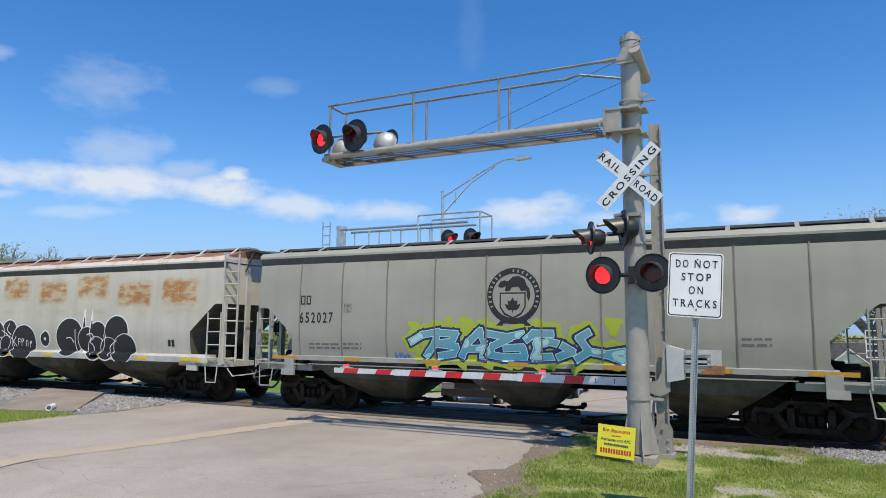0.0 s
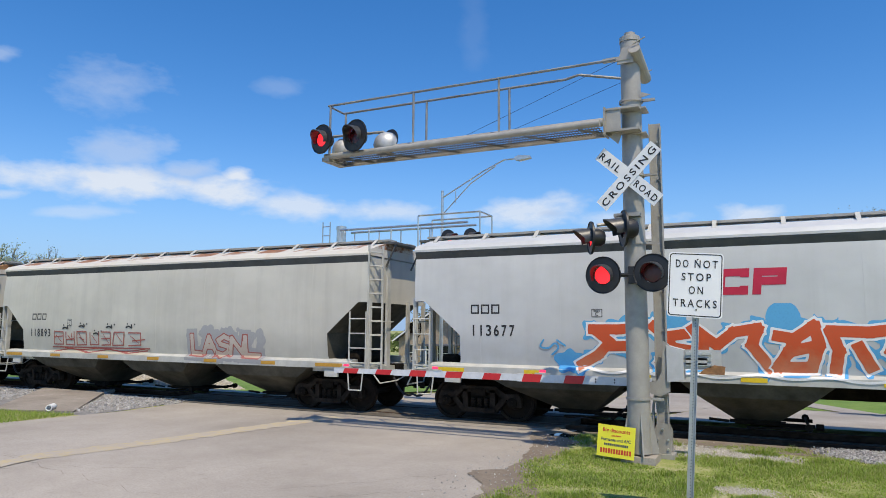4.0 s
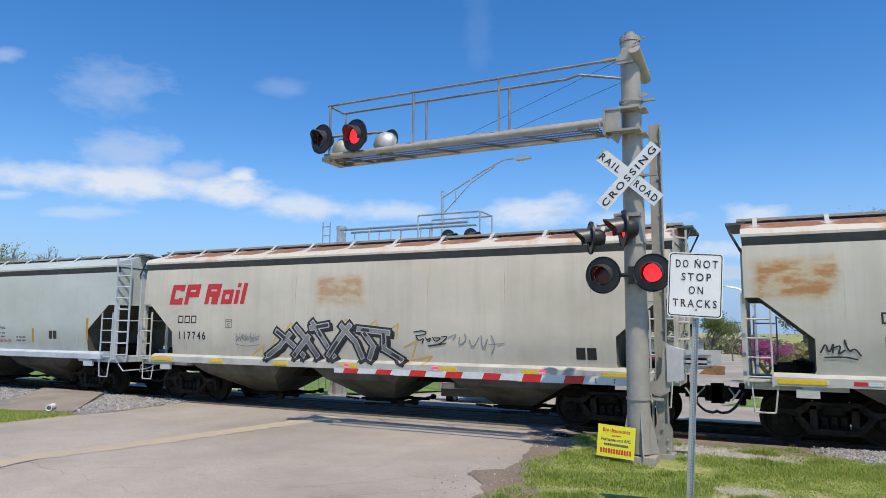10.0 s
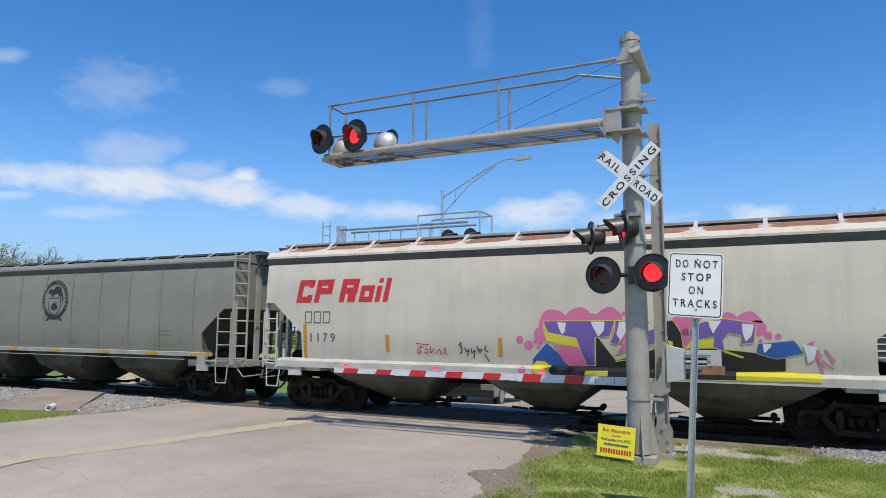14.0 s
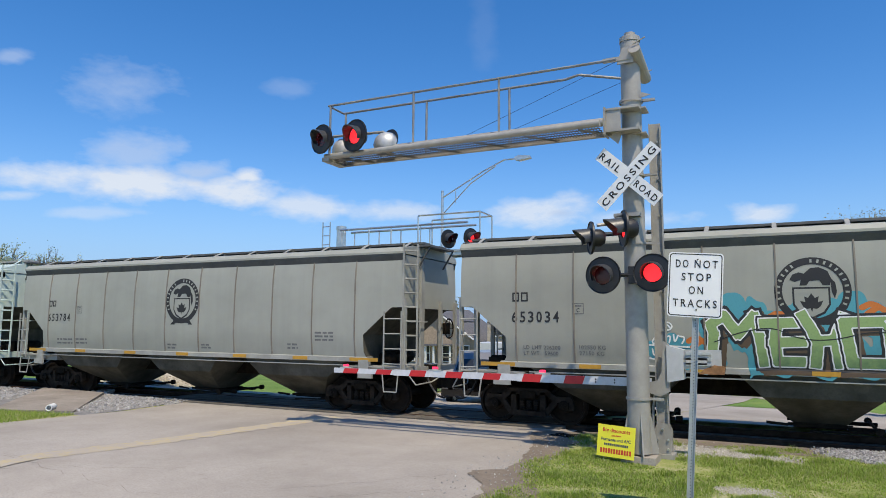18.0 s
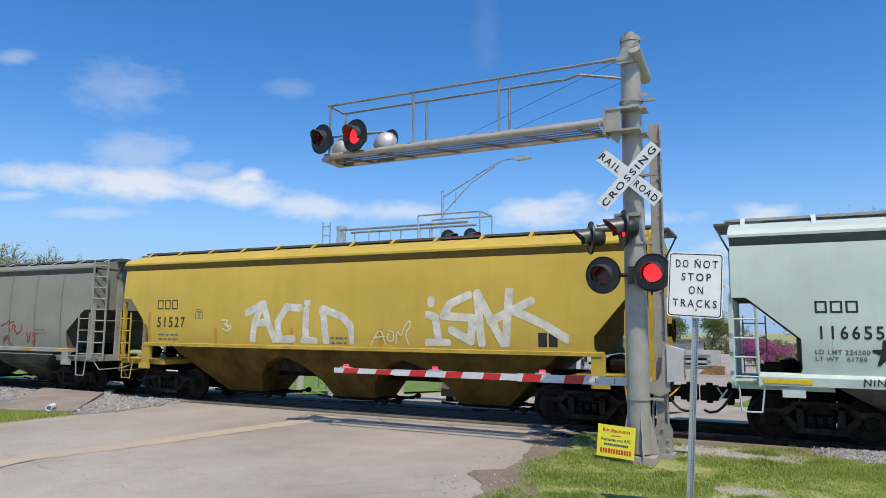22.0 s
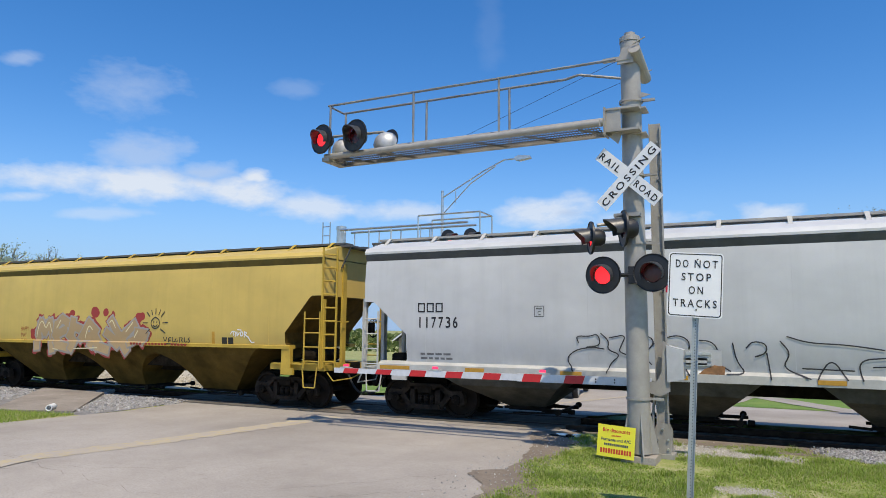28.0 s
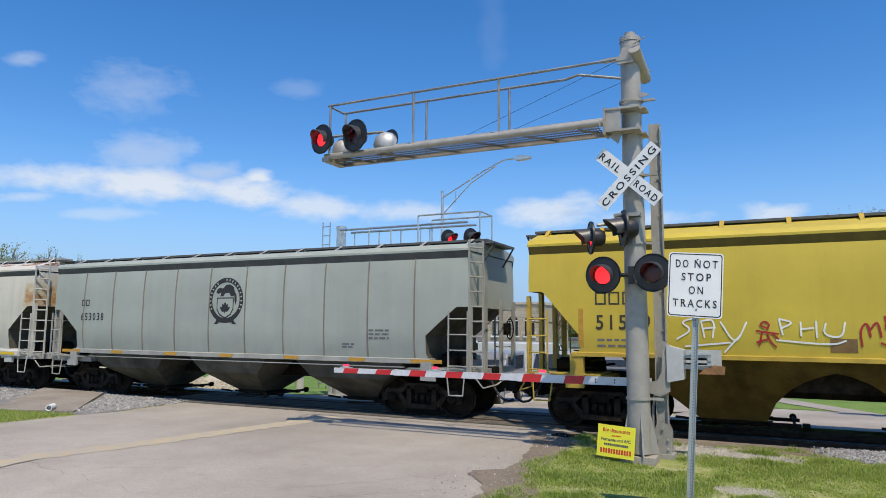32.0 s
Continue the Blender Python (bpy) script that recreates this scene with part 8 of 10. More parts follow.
for z in (1.02, 4.95, 6.33, 3.72):
    part("clamp", Shape().turned([(0.20, -0.02), (0.215, -0.02), (0.215, 0.02), (0.20, 0.02), (0.20, -0.02)], 24, pose(0, 0, z), caps=False).box(0.19, 0.42, -0.03, 0.03, z - 0.02, z + 0.02), GALV, signal)
for nm, x0, x1, y0, y1, z0, z1 in (("bracket_web", -0.40, -0.12, -0.40, -0.385, 5.735, 6.10), ("bracket_flange", -0.42, 0.2, -0.42, -0.13, 6.10, 6.135), ("bracket_flange", -0.42, 0.2, -0.42, -0.13, 5.70, 5.735), ("bracket_end", -0.42, -0.385, -0.44, -0.10, 5.66, 6.16), ("bracket_flange", 0.0, 0.28, -0.2, 0.18, 6.137, 6.16), ("bracket_flange", 0.0, 0.28, -0.2, 0.18, 5.675, 5.698)):
    part(nm, Shape().box(x0, x1, y0, y1, z0, z1), GALV, signal)
part("bracket_gusset", Shape().prism([(-0.40, 5.70), (-0.12, 5.70), (-0.2, 5.50)], -0.30, -0.26), GALV, signal)
part("rail_bracket", Shape().bar((0.13, -0.30, 7.22), (0.21, 0.40, 6.86), 0.105, 16).box(-0.45, 0.1, -0.24, -0.2, 7.06, 7.14).prism([(-0.2, 7.0), (0.1, 7.0), (0.1, 7.3), (-0.1, 7.3)], -0.23, -0.2), GALV, signal)
part("climbing_bolt", Shape().bar((0.10, -0.3, 7.30), (0.32, -0.3, 7.40), 0.012, 5), GALV, signal)
part("climbing_bolt", Shape().bar((0.1, 0.3, 6.92), (0.34, 0.3, 7.0), 0.012, 5), GALV, signal)
part("mast_flange", Shape().prism([(0.17, 6.36), (0.36, 6.40), (0.2, 6.46)], -0.1, -0.08), GALV, signal)

# walkway arm, its local x runs out over the road
TIP = -8.32 - POLE_X
Y0, Y1 = 11.48 - POLE_Y, 12.05 - POLE_Y
part("arm_beam", Shape().bar((TIP, Y0, 5.76), (-0.40, Y0, 5.76), 0.062, 14), GALV, signal, "grey steel tube", smooth=True)
part("arm_beam", Shape().box(TIP, -0.40, Y1 - 0.008, Y1 + 0.008, 5.66, 5.76).box(TIP, -0.40, Y1 - 0.06, Y1, 5.655, 5.668), GALV, signal, "grey steel angle")
part("arm_tube", Shape().bar((TIP + 1.3, (Y0 + Y1) / 2, 5.86), (-0.4, (Y0 + Y1) / 2, 5.86), 0.075, 12), GALV, signal)
n_slat = 104
for i in range(n_slat):
    x = TIP + 0.05 + (-0.45 - TIP - 0.05) * i / (n_slat - 1)
    part("slat", kit("walk slat", lambda: Shape().box(-0.009, 0.009, Y0 + 0.03, Y1 - 0.03, 5.706, 5.713).mesh("slat", plain("dark grating steel", (0.16, 0.15, 0.135), 0.6, 0.2))), parent=signal, m=pose(x, 0, 0))
for i in range(3):
    y = lerp(Y0, Y1, (i + 1) / 4)
    part("bearing_bar", Shape().box(TIP + 0.03, -0.42, y - 0.004, y + 0.004, 5.70, 5.718), MATS["dark grating steel"], signal)
# Brace steel is darkened to paint in the shade beneath the walkway.
for i in range(6):
    x = TIP + 0.4 + i * 1.0
    part("cross_brace", Shape().bar((x, Y0, 5.68), (x + 0.5, Y1, 5.68), 0.022, 4), plain("brace steel with painted shade", (0.14, 0.13, 0.12), 0.6, 0.2), signal)
part("end_plate", Shape().prism([(TIP - 0.05, 5.66), (TIP + 0.12, 5.66), (TIP + 0.12, 5.74), (TIP - 0.05, 5.74)], Y0 - 0.05, Y1 + 0.03), GALV, signal)
RAILING = plain("dull zinc railing", (0.27, 0.275, 0.28), 0.55, 0.3, 0.3, 3.0, 0.1)
RZ = 6.86
for y, stop in ((Y0, -0.1), (Y1, -1.15)):
    part("handrail", Shape().bar((TIP + 0.05, y, RZ), (stop, y, RZ), 0.026, 8), RAILING, signal, "thin steel handrail")
part("handrail", Shape().path([(-1.15, Y1, RZ), (-0.9, Y1, RZ + 0.05), (-0.15, Y1 + 0.1, RZ - 0.10)], 0.026, 8), RAILING, signal, "bent steel handrail")
part("handrail", Shape().bar((TIP + 0.05, Y0, RZ), (TIP + 0.05, Y1, RZ), 0.022, 8), RAILING, signal, "short end rail")
for x in (-6.23 - POLE_X, -4.42 - POLE_X, TIP + 0.1):
    for y in (Y0, Y1):
        part("rail_post", Shape().bar((x, y, 5.75), (x, y, RZ), 0.024, 8), RAILING, signal)
for x, z in ((-5.7 - POLE_X, 5.85), (-4.6 - POLE_X, 5.9)):
    part("stay_cable", Shape().bar((x, Y1 - 0.1, z), (-0.1, 0.0, 7.2 if x < -3 else 6.75), 0.004, 5), BLACK, signal)
part("lamp_conduit", Shape().path([(TIP + 0.05, Y0 + 0.2, 6.25), (TIP + 1.3, Y0 + 0.2, 6.2), (TIP + 1.3, Y0 + 0.2, 5.75)], 0.03, 8), GALV, signal)
flasher(signal, (-8.32 - POLE_X, 11.35 - POLE_Y, 6.11), (-0.25, -1), 0.31, "A")
flasher(signal, (-7.50 - POLE_X, 11.35 - POLE_Y, 6.09), (-0.25, -1), 0.335, "B")
# Domes are the backs of lamps that face the other way.
for x, y in ((-7.05, 11.75), (-8.12, 11.8)):
    part("lamp_board", Shape().turned([(0.02, -0.01), (0.30, -0.01), (0.31, 0.02), (0.02, 0.02)], 28, pose(x - POLE_X, y - POLE_Y + 0.16, 6.02, 78, 0, -20)), BLACK, signal, "round black backing disc")
    part("lamp_housing", Shape().turned([(0.27, -0.10), (0.275, -0.02), (0.26, 0.03), (0.19, 0.13), (0.09, 0.19), (0.01, 0.20)], 24, pose(x - POLE_X, y - POLE_Y, 5.98, 70, 0, -20)), plain("dull silver paint", (0.52, 0.52, 0.51), 0.5, 0.4, 0.2, 6.0, 0.08), signal, "round silver lamp housing", smooth=True)
flasher(signal, (-2.64 - POLE_X, 11.94 - POLE_Y, 3.15), (-0.22, -1), 0.325, "A")
flasher(signal, (-1.80 - POLE_X, 11.94 - POLE_Y, 3.17), (-0.10, -1), 0.325, "B")
flasher(signal, (-2.80 - POLE_X, 11.80 - POLE_Y, 3.80), (-0.90, -0.42), 0.29, "A", 0.36)
flasher(signal, (-2.26 - POLE_X, 11.96 - POLE_Y, 3.96), (-0.90, -0.42), 0.32, "B", 0.36)
part("lamp_arm", Shape().bar((-0.45, -0.22, 3.15), (0.4, -0.22, 3.16), 0.035, 8).box(-0.08, 0.08, -0.25, -0.1, 3.0, 3.3), BLACK, signal)
part("lamp_arm", Shape().bar((-0.6, -0.3, 4.05), (0.0, -0.1, 4.12), 0.03, 8).box(-0.3, 0.15, -0.3, -0.12, 4.18, 4.24).box(-0.25, -0.1, -0.3, -0.15, 4.05, 4.2), GALV, signal)

# crossbuck
def blade(name, angle, depth, words, parent):
    b = part(name, Shape().prism([(-0.70, -0.125), (0.70, -0.125), (0.70, 0.125), (-0.70, 0.125)], depth - 0.006, depth, pose(0, 0, 0, 0, angle, 0)), WHITE, parent)
    for txt, x0, w in words:
        t = part("letters", lettering(txt, 0.120, INK, w, 1.35, 0.0025), parent=b, label="black capital letters")
        t.matrix_local = pose(0, depth - 0.009, 0, 0, angle, 0) @ pose(x0, 0, -0.068)
    return b


holder = part("crossbuck", Shape().box(-0.06, 0.06, 0.0, 0.16, -0.12, 0.12), GALV, signal, m=pose(-0.02, -0.33, 4.88, 0, 0, -6))
blade("blade", 43, 0.0, (("RAIL", -0.66, 0.46), ("ROAD", 0.17, 0.49)), holder)
blade("blade", -45, -0.012, (("CROSSING", -0.66, 1.31),), holder)

# gate
gate = tagged(new("crossing_gate"), "lowered crossing gate with red and white striped arm", "crossing gate")
gate.matrix_world = pose(-1.8, 12.9, 0)
gm = Shape().box(-0.14, -0.126, -0.07, 0.06, 0.1, 6.05).box(0.052, 0.066, -0.07, 0.06, 0.1, 6.0).box(-0.13, 0.06, -0.01, 0.01, 0.1, 6.05)
part("gate_mast", gm, GALV, gate, "tall galvanised steel channel")
part("gate_base", Shape().box(-0.22, 0.16, -0.18, 0.2, -0.06, 0.03), GALV, gate, "flat steel base plate")
for y in (-0.15, 0.12):
    part("base_bracket", Shape().prism([(-0.17, 0.03), (0.11, 0.03), (0.11, 0.42), (0.05, 0.56), (-0.12, 0.56), (-0.17, 0.45)], y, y + 0.012), GALV, gate)
for x, z in ((-0.12, 0.12), (0.06, 0.12), (-0.12, 0.28), (0.06, 0.28), (-0.03, 0.46)):
    part("bolt", kit("plate bolt", lambda: Shape().bar((0, -0.18, 0), (0, -0.14, 0), 0.022, 6).mesh("bolt", ALU)), parent=gate, m=pose(x, 0, z))
part("conduit", Shape().path([(-0.2, 0.0, 0.0), (-0.2, 0.0, 0.8), (-0.16, -0.02, 1.05)], 0.025, 7), GALV, gate)
for z in (0.35, 0.5, 0.9, 1.5, 2.2, 2.9, 3.6, 4.3, 5.0, 5.7):
    part("bolt", kit("bolt", lambda: Shape().bar((0, -0.125, 0), (0, -0.09, 0), 0.022, 6).mesh("bolt", GALV)), parent=gate, m=pose(0.0, 0.09, z))
part("crank_arm", Shape().prism([(-0.30, 1.10), (-0.05, 1.02), (0.12, 1.12), (0.12, 1.95), (0.02, 2.0), (-0.02, 1.45), (-0.10, 1.30), (-0.30, 1.26)], -0.16, -0.12), GALV, gate)
part("gate_machine", Shape().prism([(0.08, 1.28), (0.36, 1.34), (0.36, 1.86), (0.08, 1.93)], -0.2, 0.12), plain("pale grey enamel", (0.52, 0.53, 0.54), 0.5, 0.1, 0.15, 3.0, 0.05), gate, "pale grey machine cover")
part("counterweight", Shape().box(0.36, 0.98, -0.12, -0.08, 1.52, 1.86).box(0.40, 0.75, -0.16, -0.1, 1.60, 1.72), plain("dull painted steel", (0.46, 0.46, 0.45), 0.6, 0.1, 0.2, 4.0, 0.1), gate, "flat steel counterweight arm")
for i in range(3):
    part("weight_rib", Shape().box(0.40, 0.82, -0.16, -0.12, 1.585 + i * 0.095, 1.63 + i * 0.095), ALU, gate, "bright slotted rib")
part("counterweight", Shape().prism([(0.60, 1.44), (1.02, 1.44), (1.04, 1.58), (0.86, 1.60), (0.70, 1.53)], -0.15, -0.11), plain("orange rusty plate", (0.30, 0.15, 0.065), 0.85, 0.0, 0.5, 9.0, 0.3), gate, "rusty weight plate")
ARM0, ARM1 = -8.93 + 1.8, -2.02 + 1.8
ARM_Z = 1.25
def arm_half(x):
    """Half the height of the arm, in three lengths that slide into one another."""
    return 0.054 if x < ARM0 + 1.55 else 0.064 if x < ARM0 + 4.35 else 0.076


for x0, x1 in ((ARM0, ARM0 + 1.55), (ARM0 + 1.55, ARM0 + 4.35), (ARM0 + 4.35, ARM1)):
    q = arm_half(x0 + 0.01)
    part("gate_arm", Shape().box(x0, x1, -0.02 - q * 0.05, 0.02, ARM_Z - q, ARM_Z + q), WHITESTRIPE, gate, "white reflective arm")
for i in range(7):
    x = ARM0 + 0.24 + i * 0.84
    q = arm_half(x + 0.35)
    part("red_stripe", Shape().prism([(x, ARM_Z - q), (x + 0.37, ARM_Z - q), (x + 0.42, ARM_Z + q), (x + 0.05, ARM_Z + q)], -0.029, -0.021), REDSTRIPE, gate)
for x in (ARM0 + 0.31, ARM0 + 2.53, ARM0 + 4.86):
    lampm = part("marker_lamp", kit("markerbase", lambda: Shape().box(-0.15, 0.15, -0.03, 0.03, 0.0, 0.025).box(-0.07, 0.07, -0.03, 0.03, 0.025, 0.04).mesh("marker_lamp", ALU)), parent=gate, m=pose(x, 0, ARM_Z + arm_half(x)))
    part("marker_lens", kit("marker", lambda: Shape().prism([(-0.06, 0.04), (0.06, 0.04), (0.05, 0.085), (-0.05, 0.085)], -0.03, 0.03).mesh("marker_lens", MARKER)), parent=lampm, label="glowing red lens")
for x in (ARM0 + 5.9, ARM0 + 6.25, ARM0 + 6.5):
    part("arm_bolt", kit("armbolt", lambda: Shape().bar((0, -0.03, 0), (0, -0.02, 0), 0.016, 6).bar((0, -0.03, -0.05), (0, -0.02, -0.05), 0.016, 6).mesh("arm_bolt", INK)), parent=gate, m=pose(x, 0, ARM_Z + 0.025))

# regulatory sign on its leaning post
sign = tagged(new("regulatory_sign"), "white rectangular do not stop on tracks sign on a leaning post", "road sign")
sign.matrix_world = pose(-0.96, 8.5, -0.05, 0, 3.6, 8)


def rounded(w, h, r, n=5):
    out = []
    for cx, cz, a0 in ((w - r, h - r, 0), (-w + r, h - r, 90), (-w + r, -h + r, 180), (w - r, -h + r, 270)):
        for i in range(n + 1):
            a = math.radians(a0 + 90 * i / n)
            out.append((cx + r * math.cos(a), cz + r * math.sin(a)))
    return out


post = Shape().box(-0.035, 0.035, 0.0, 0.006, 0, 3.0).box(-0.038, -0.03, -0.03, 0.006, 0, 3.0).box(0.03, 0.038, -0.03, 0.006, 0, 3.0)
part("post", post, plain("galvanised sign post", (0.40, 0.44, 0.47), 0.45, 0.4, 0.2, 4.0, 0.05), sign, "perforated galvanised post")
for i in range(70):
    part("punch_hole", kit("hole", lambda: Shape().bar((0, -0.004, 0), (0, 0.002, 0), 0.006, 6).mesh("punch_hole", INK)), parent=sign, m=pose(0, 0, 0.2 + i * 0.035))
SC = (-0.02, 2.78)
plate = part("plate", Shape().prism([(x + SC[0], z + SC[1]) for x, z in rounded(0.305, 0.381, 0.04)], -0.05, -0.045), WHITE, sign)
outer, inner_ = rounded(0.292, 0.368, 0.036), rounded(0.281, 0.357, 0.03)
k = len(outer)
part("border", Shape().add([(x + SC[0], -0.052, z + SC[1]) for x, z in outer + inner_], [(i, (i + 1) % k, k + (i + 1) % k, k + i) for i in range(k)]), INK, plate, "thin black border")
for row, txt, x, w in ((0, "DO", -0.222, 0.142), (0, "NOT", -0.012, 0.255), (1, "STOP", -0.152, 0.325), (2, "ON", -0.07, 0.16), (3, "TRACKS", -0.242, 0.485)):
    t = part("letters", lettering(txt, 0.090, INK, w, 1.4, 0.0010), parent=plate, label="black capital letters")
    t.matrix_local = pose(SC[0] + x, -0.053, SC[1] + 0.205 - row * 0.155)
for z in (0.30, -0.29):
    part("bolt", Shape().bar((SC[0] + 0.02, -0.056, SC[1] + z), (SC[0] + 0.02, -0.05, SC[1] + z), 0.01, 6), INK, plate)

# small yellow advertising board
ad = tagged(new("yellow_sign"), "small bright yellow advertising board leaning at the pole", "sign")
ad.matrix_world = pose(-2.51, 11.95, 0.0, -6, 3.2, -4)
YEL = plain("bright yellow plastic", (0.80, 0.74, 0.04), 0.5, 0.0, 0.06, 3.0, 0.02)
RED_INK = plain("red printing ink", (0.55, 0.05, 0.02), 0.6, 0.0, 0.1, 9.0, 0.0)
NAVY_INK = plain("dark blue printing ink", (0.04, 0.06, 0.10), 0.6, 0.0, 0.1, 9.0, 0.0)
board = part("board", Shape().box(-0.32, 0.32, -0.006, 0.006, 0.04, 0.57), YEL, ad)
for x in (-0.2, 0.2):
    part("wire_leg", Shape().bar((x, 0.0, -0.15), (x, 0.0, 0.1), 0.005, 5), GALV, ad)
for txt, z, hh, w, mm in (("Big discounts", 0.455, 0.06, 0.47, RED_INK), ("on new", 0.385, 0.035, 0.16, RED_INK), ("Furnaces and A/C", 0.305, 0.05, 0.50, NAVY_INK)):
    part("letters", lettering(txt, hh, mm, w, 1.0, 0.0015), parent=board, label="printed words", m=pose(-w / 2, -0.008, z))
for i in range(12):
    part("print_bar", Shape().box(-0.20 + i * 0.035, -0.175 + i * 0.035, -0.009, -0.007, 0.225, 0.265), NAVY_INK, board)
for i in range(12):
    part("print_bar", Shape().box(-0.26 + i * 0.045, -0.228 + i * 0.045, -0.009, -0.007, 0.10, 0.18), RED_INK, board)

# ---- signal on the far side ----
far = tagged(new("cantilever_signal"), "silver cantilever crossing signal beyond the train", "crossing signal")
far.matrix_world = pose(-14.05, 20.5, -0.25)
part("mast", Shape().turned([(0.30, 0), (0.30, 0.1), (0.19, 0.12), (0.17, 6.0), (0.19, 6.0), (0.19, 6.12), (0.02, 6.16)], 20), ALU, far, smooth=True)
for a in (0, 90, 180, 270):
    part("gusset", Shape().prism([(0.17, 0.1), (0.34, 0.1), (0.2, 0.9), (0.17, 0.9)], -0.015, 0.015, pose(0, 0, 0, 0, 0, a + 30)), ALU, far)
part("ladder", ladder((-0.72, -0.15, 0.3), (-0.72, -0.15, 6.3), (0.32, 0, 0), 18), ALU, far)
for y in (-0.35, 0.35):
    part("arm_beam", Shape().box(0.15, 5.9, y - 0.04, y + 0.04, 4.85, 5.0), ALU, far)
    part("handrail", Shape().bar((0.2, y, 5.93), (5.2, y, 5.93), 0.04, 8), ALU, far)
    for x in (0.35, 1.4, 2.3, 3.45):
        part("rail_post", Shape().bar((x, y, 5.0), (x, y, 5.93), 0.025, 6), ALU, far)
    part("platform_rail", Shape().path([(3.45, y * 1.5, 5.0), (3.45, y * 1.5, 6.22), (5.7, y * 1.5, 6.22), (5.7, y * 1.5, 5.0)], 0.028, 6), ALU, far)
part("platform_rail", Shape().bar((5.7, -0.52, 6.22), (5.7, 0.52, 6.22), 0.028, 6), ALU, far)
part("platform", Shape().box(0.2, 5.8, -0.5, 0.5, 4.98, 5.03), ALU, far)
flasher(far, (4.62, -0.62, 5.36), (0.95, -0.42), 0.31, "A", 0.40)
flasher(far, (5.42, -0.62, 5.36), (0.95, -0.42), 0.31, "B", 0.40)
FAR_POSTS = plain("pale concrete post", (0.5, 0.5, 0.47), 0.8)
for x, y in ((-11.9, 21.2), (-16.4, 21.4)):
    tagged(part("bollard", Shape().turned([(0.16, -0.4), (0.16, 0.45), (0.10, 0.52), (0.02, 0.54)], 14, pose(x, y, -0.1)), FAR_POSTS, smooth=True), "short pale post beside the crossing", "bollard", "bollards at the crossing")


# ---- street lamps ----
def street_lamp(x, y, z, top, reach, rise, label):
    ob = tagged(new("street_lamp"), label, "street lamp", "street lamps")
    ob.matrix_world = pose(x, y, z)
    part("pole", Shape().turned([(0.16, 0), (0.16, 0.15), (0.095, 0.2), (0.06, top), (0.07, top), (0.02, top + 0.05)], 14), ALU, ob, smooth=True)
    e = 1 if reach > 0 else -1
    part("arm", Shape().path([(0, 0, top - 0.3), (reach * 0.55, 0, top + rise * 0.62), (reach * 0.85, 0, top + rise), (reach, 0, top + rise)], 0.035, 7), ALU, ob)
    part("arm_brace", Shape().path([(0, 0, top - 1.1), (reach * 0.4, 0, top + rise * 0.22), (reach * 0.74, 0, top + rise * 0.80)], 0.025, 6).bar((reach * 0.19, 0, top - 0.02), (reach * 0.19, 0, top - 0.6), 0.02, 5), ALU, ob)
    part("luminaire", Shape().prism([(reach, top + rise - 0.06), (reach + e * 0.2, top + rise - 0.12), (reach + e * 0.72, top + rise - 0.05), (reach + e * 0.7, top + rise + 0.05), (reach + e * 0.2, top + rise + 0.12), (reach, top + rise + 0.05)], -0.15, 0.15), ALU, ob)
    return ob


street_lamp(-13.6, 28.0, -0.75, 9.3, 3.6, 1.2, "tall silver street lamp with a long braced arm")
street_lamp(-0.95, 47.0, -1.4, 6.1, -1.9, 0.35, "grey street lamp beside the far road")


# ---- buildings ----
SIDING = plain("pale olive siding", (0.45, 0.43, 0.28), 0.7, 0.0, 0.1, 2.0, 0.1)
ROOF_G = plain("grey asphalt shingles", (0.13, 0.13, 0.14), 0.9, 0.0, 0.3, 3.0, 0.4)
WHITE_P = plain("white painted trim", (0.75, 0.75, 0.72), 0.6, 0.0, 0.1, 2.0, 0.05)
PANE = plain("dark window glass", (0.03, 0.035, 0.04), 0.08, 0.0, 0.2, 1.0, 0.0)
house = tagged(new("house"), "small olive sided house with a white gable and grey roof", "house")
house.matrix_world = pose(6.4, 75, -2.95)
part("wall", Shape().box(-1.6, 7.5, 0, 7, 0, 2.3), SIDING, house)
for i in range(11):
    part("siding_board", Shape().box(-1.62, 7.52, -0.03, -0.005, 0.1 + i * 0.2, 0.285 + i * 0.2), SIDING, house)
part("gable", Shape().prism([(-1.35, 2.3), (1.35, 2.3), (0, 3.5)], -0.06, 0.4), WHITE_P, house, "white boarded gable")
part("roof", Shape().prism([(-1.9, 2.2), (7.8, 2.2), (7.8, 2.35), (6.8, 4.1), (-1.1, 4.1), (-1.9, 2.35)], 0.2, 7.2), ROOF_G, house)
for a in (-1, 1):
    part("roof_slope", Shape().prism([(0, 3.52), (a * 1.6, 2.2), (a * 1.6, 2.32), (0, 3.68)], -0.35, 1.5), ROOF_G, house)
    part("bargeboard", Shape().prism([(0, 3.46), (a * 1.58, 2.14), (a * 1.6, 2.24), (0, 3.6)], -0.42, -0.36), WHITE_P, house)
for x in (-0.75, 4.2):
    w = part("window", Shape().box(x - 0.4, x + 0.4, -0.06, -0.02, 0.75, 2.0), WHITE_P, house)
    part("pane", Shape().box(x - 0.32, x + 0.32, -0.075, -0.062, 0.82, 1.36), PANE, w)
    part("pane", Shape().box(x - 0.32, x + 0.32, -0.075, -0.062, 1.40, 1.93), PANE, w)
part("downpipe", Shape().bar((1.62, -0.08, 0.05), (1.62, -0.08, 2.2), 0.05, 6), WHITE_P, house)

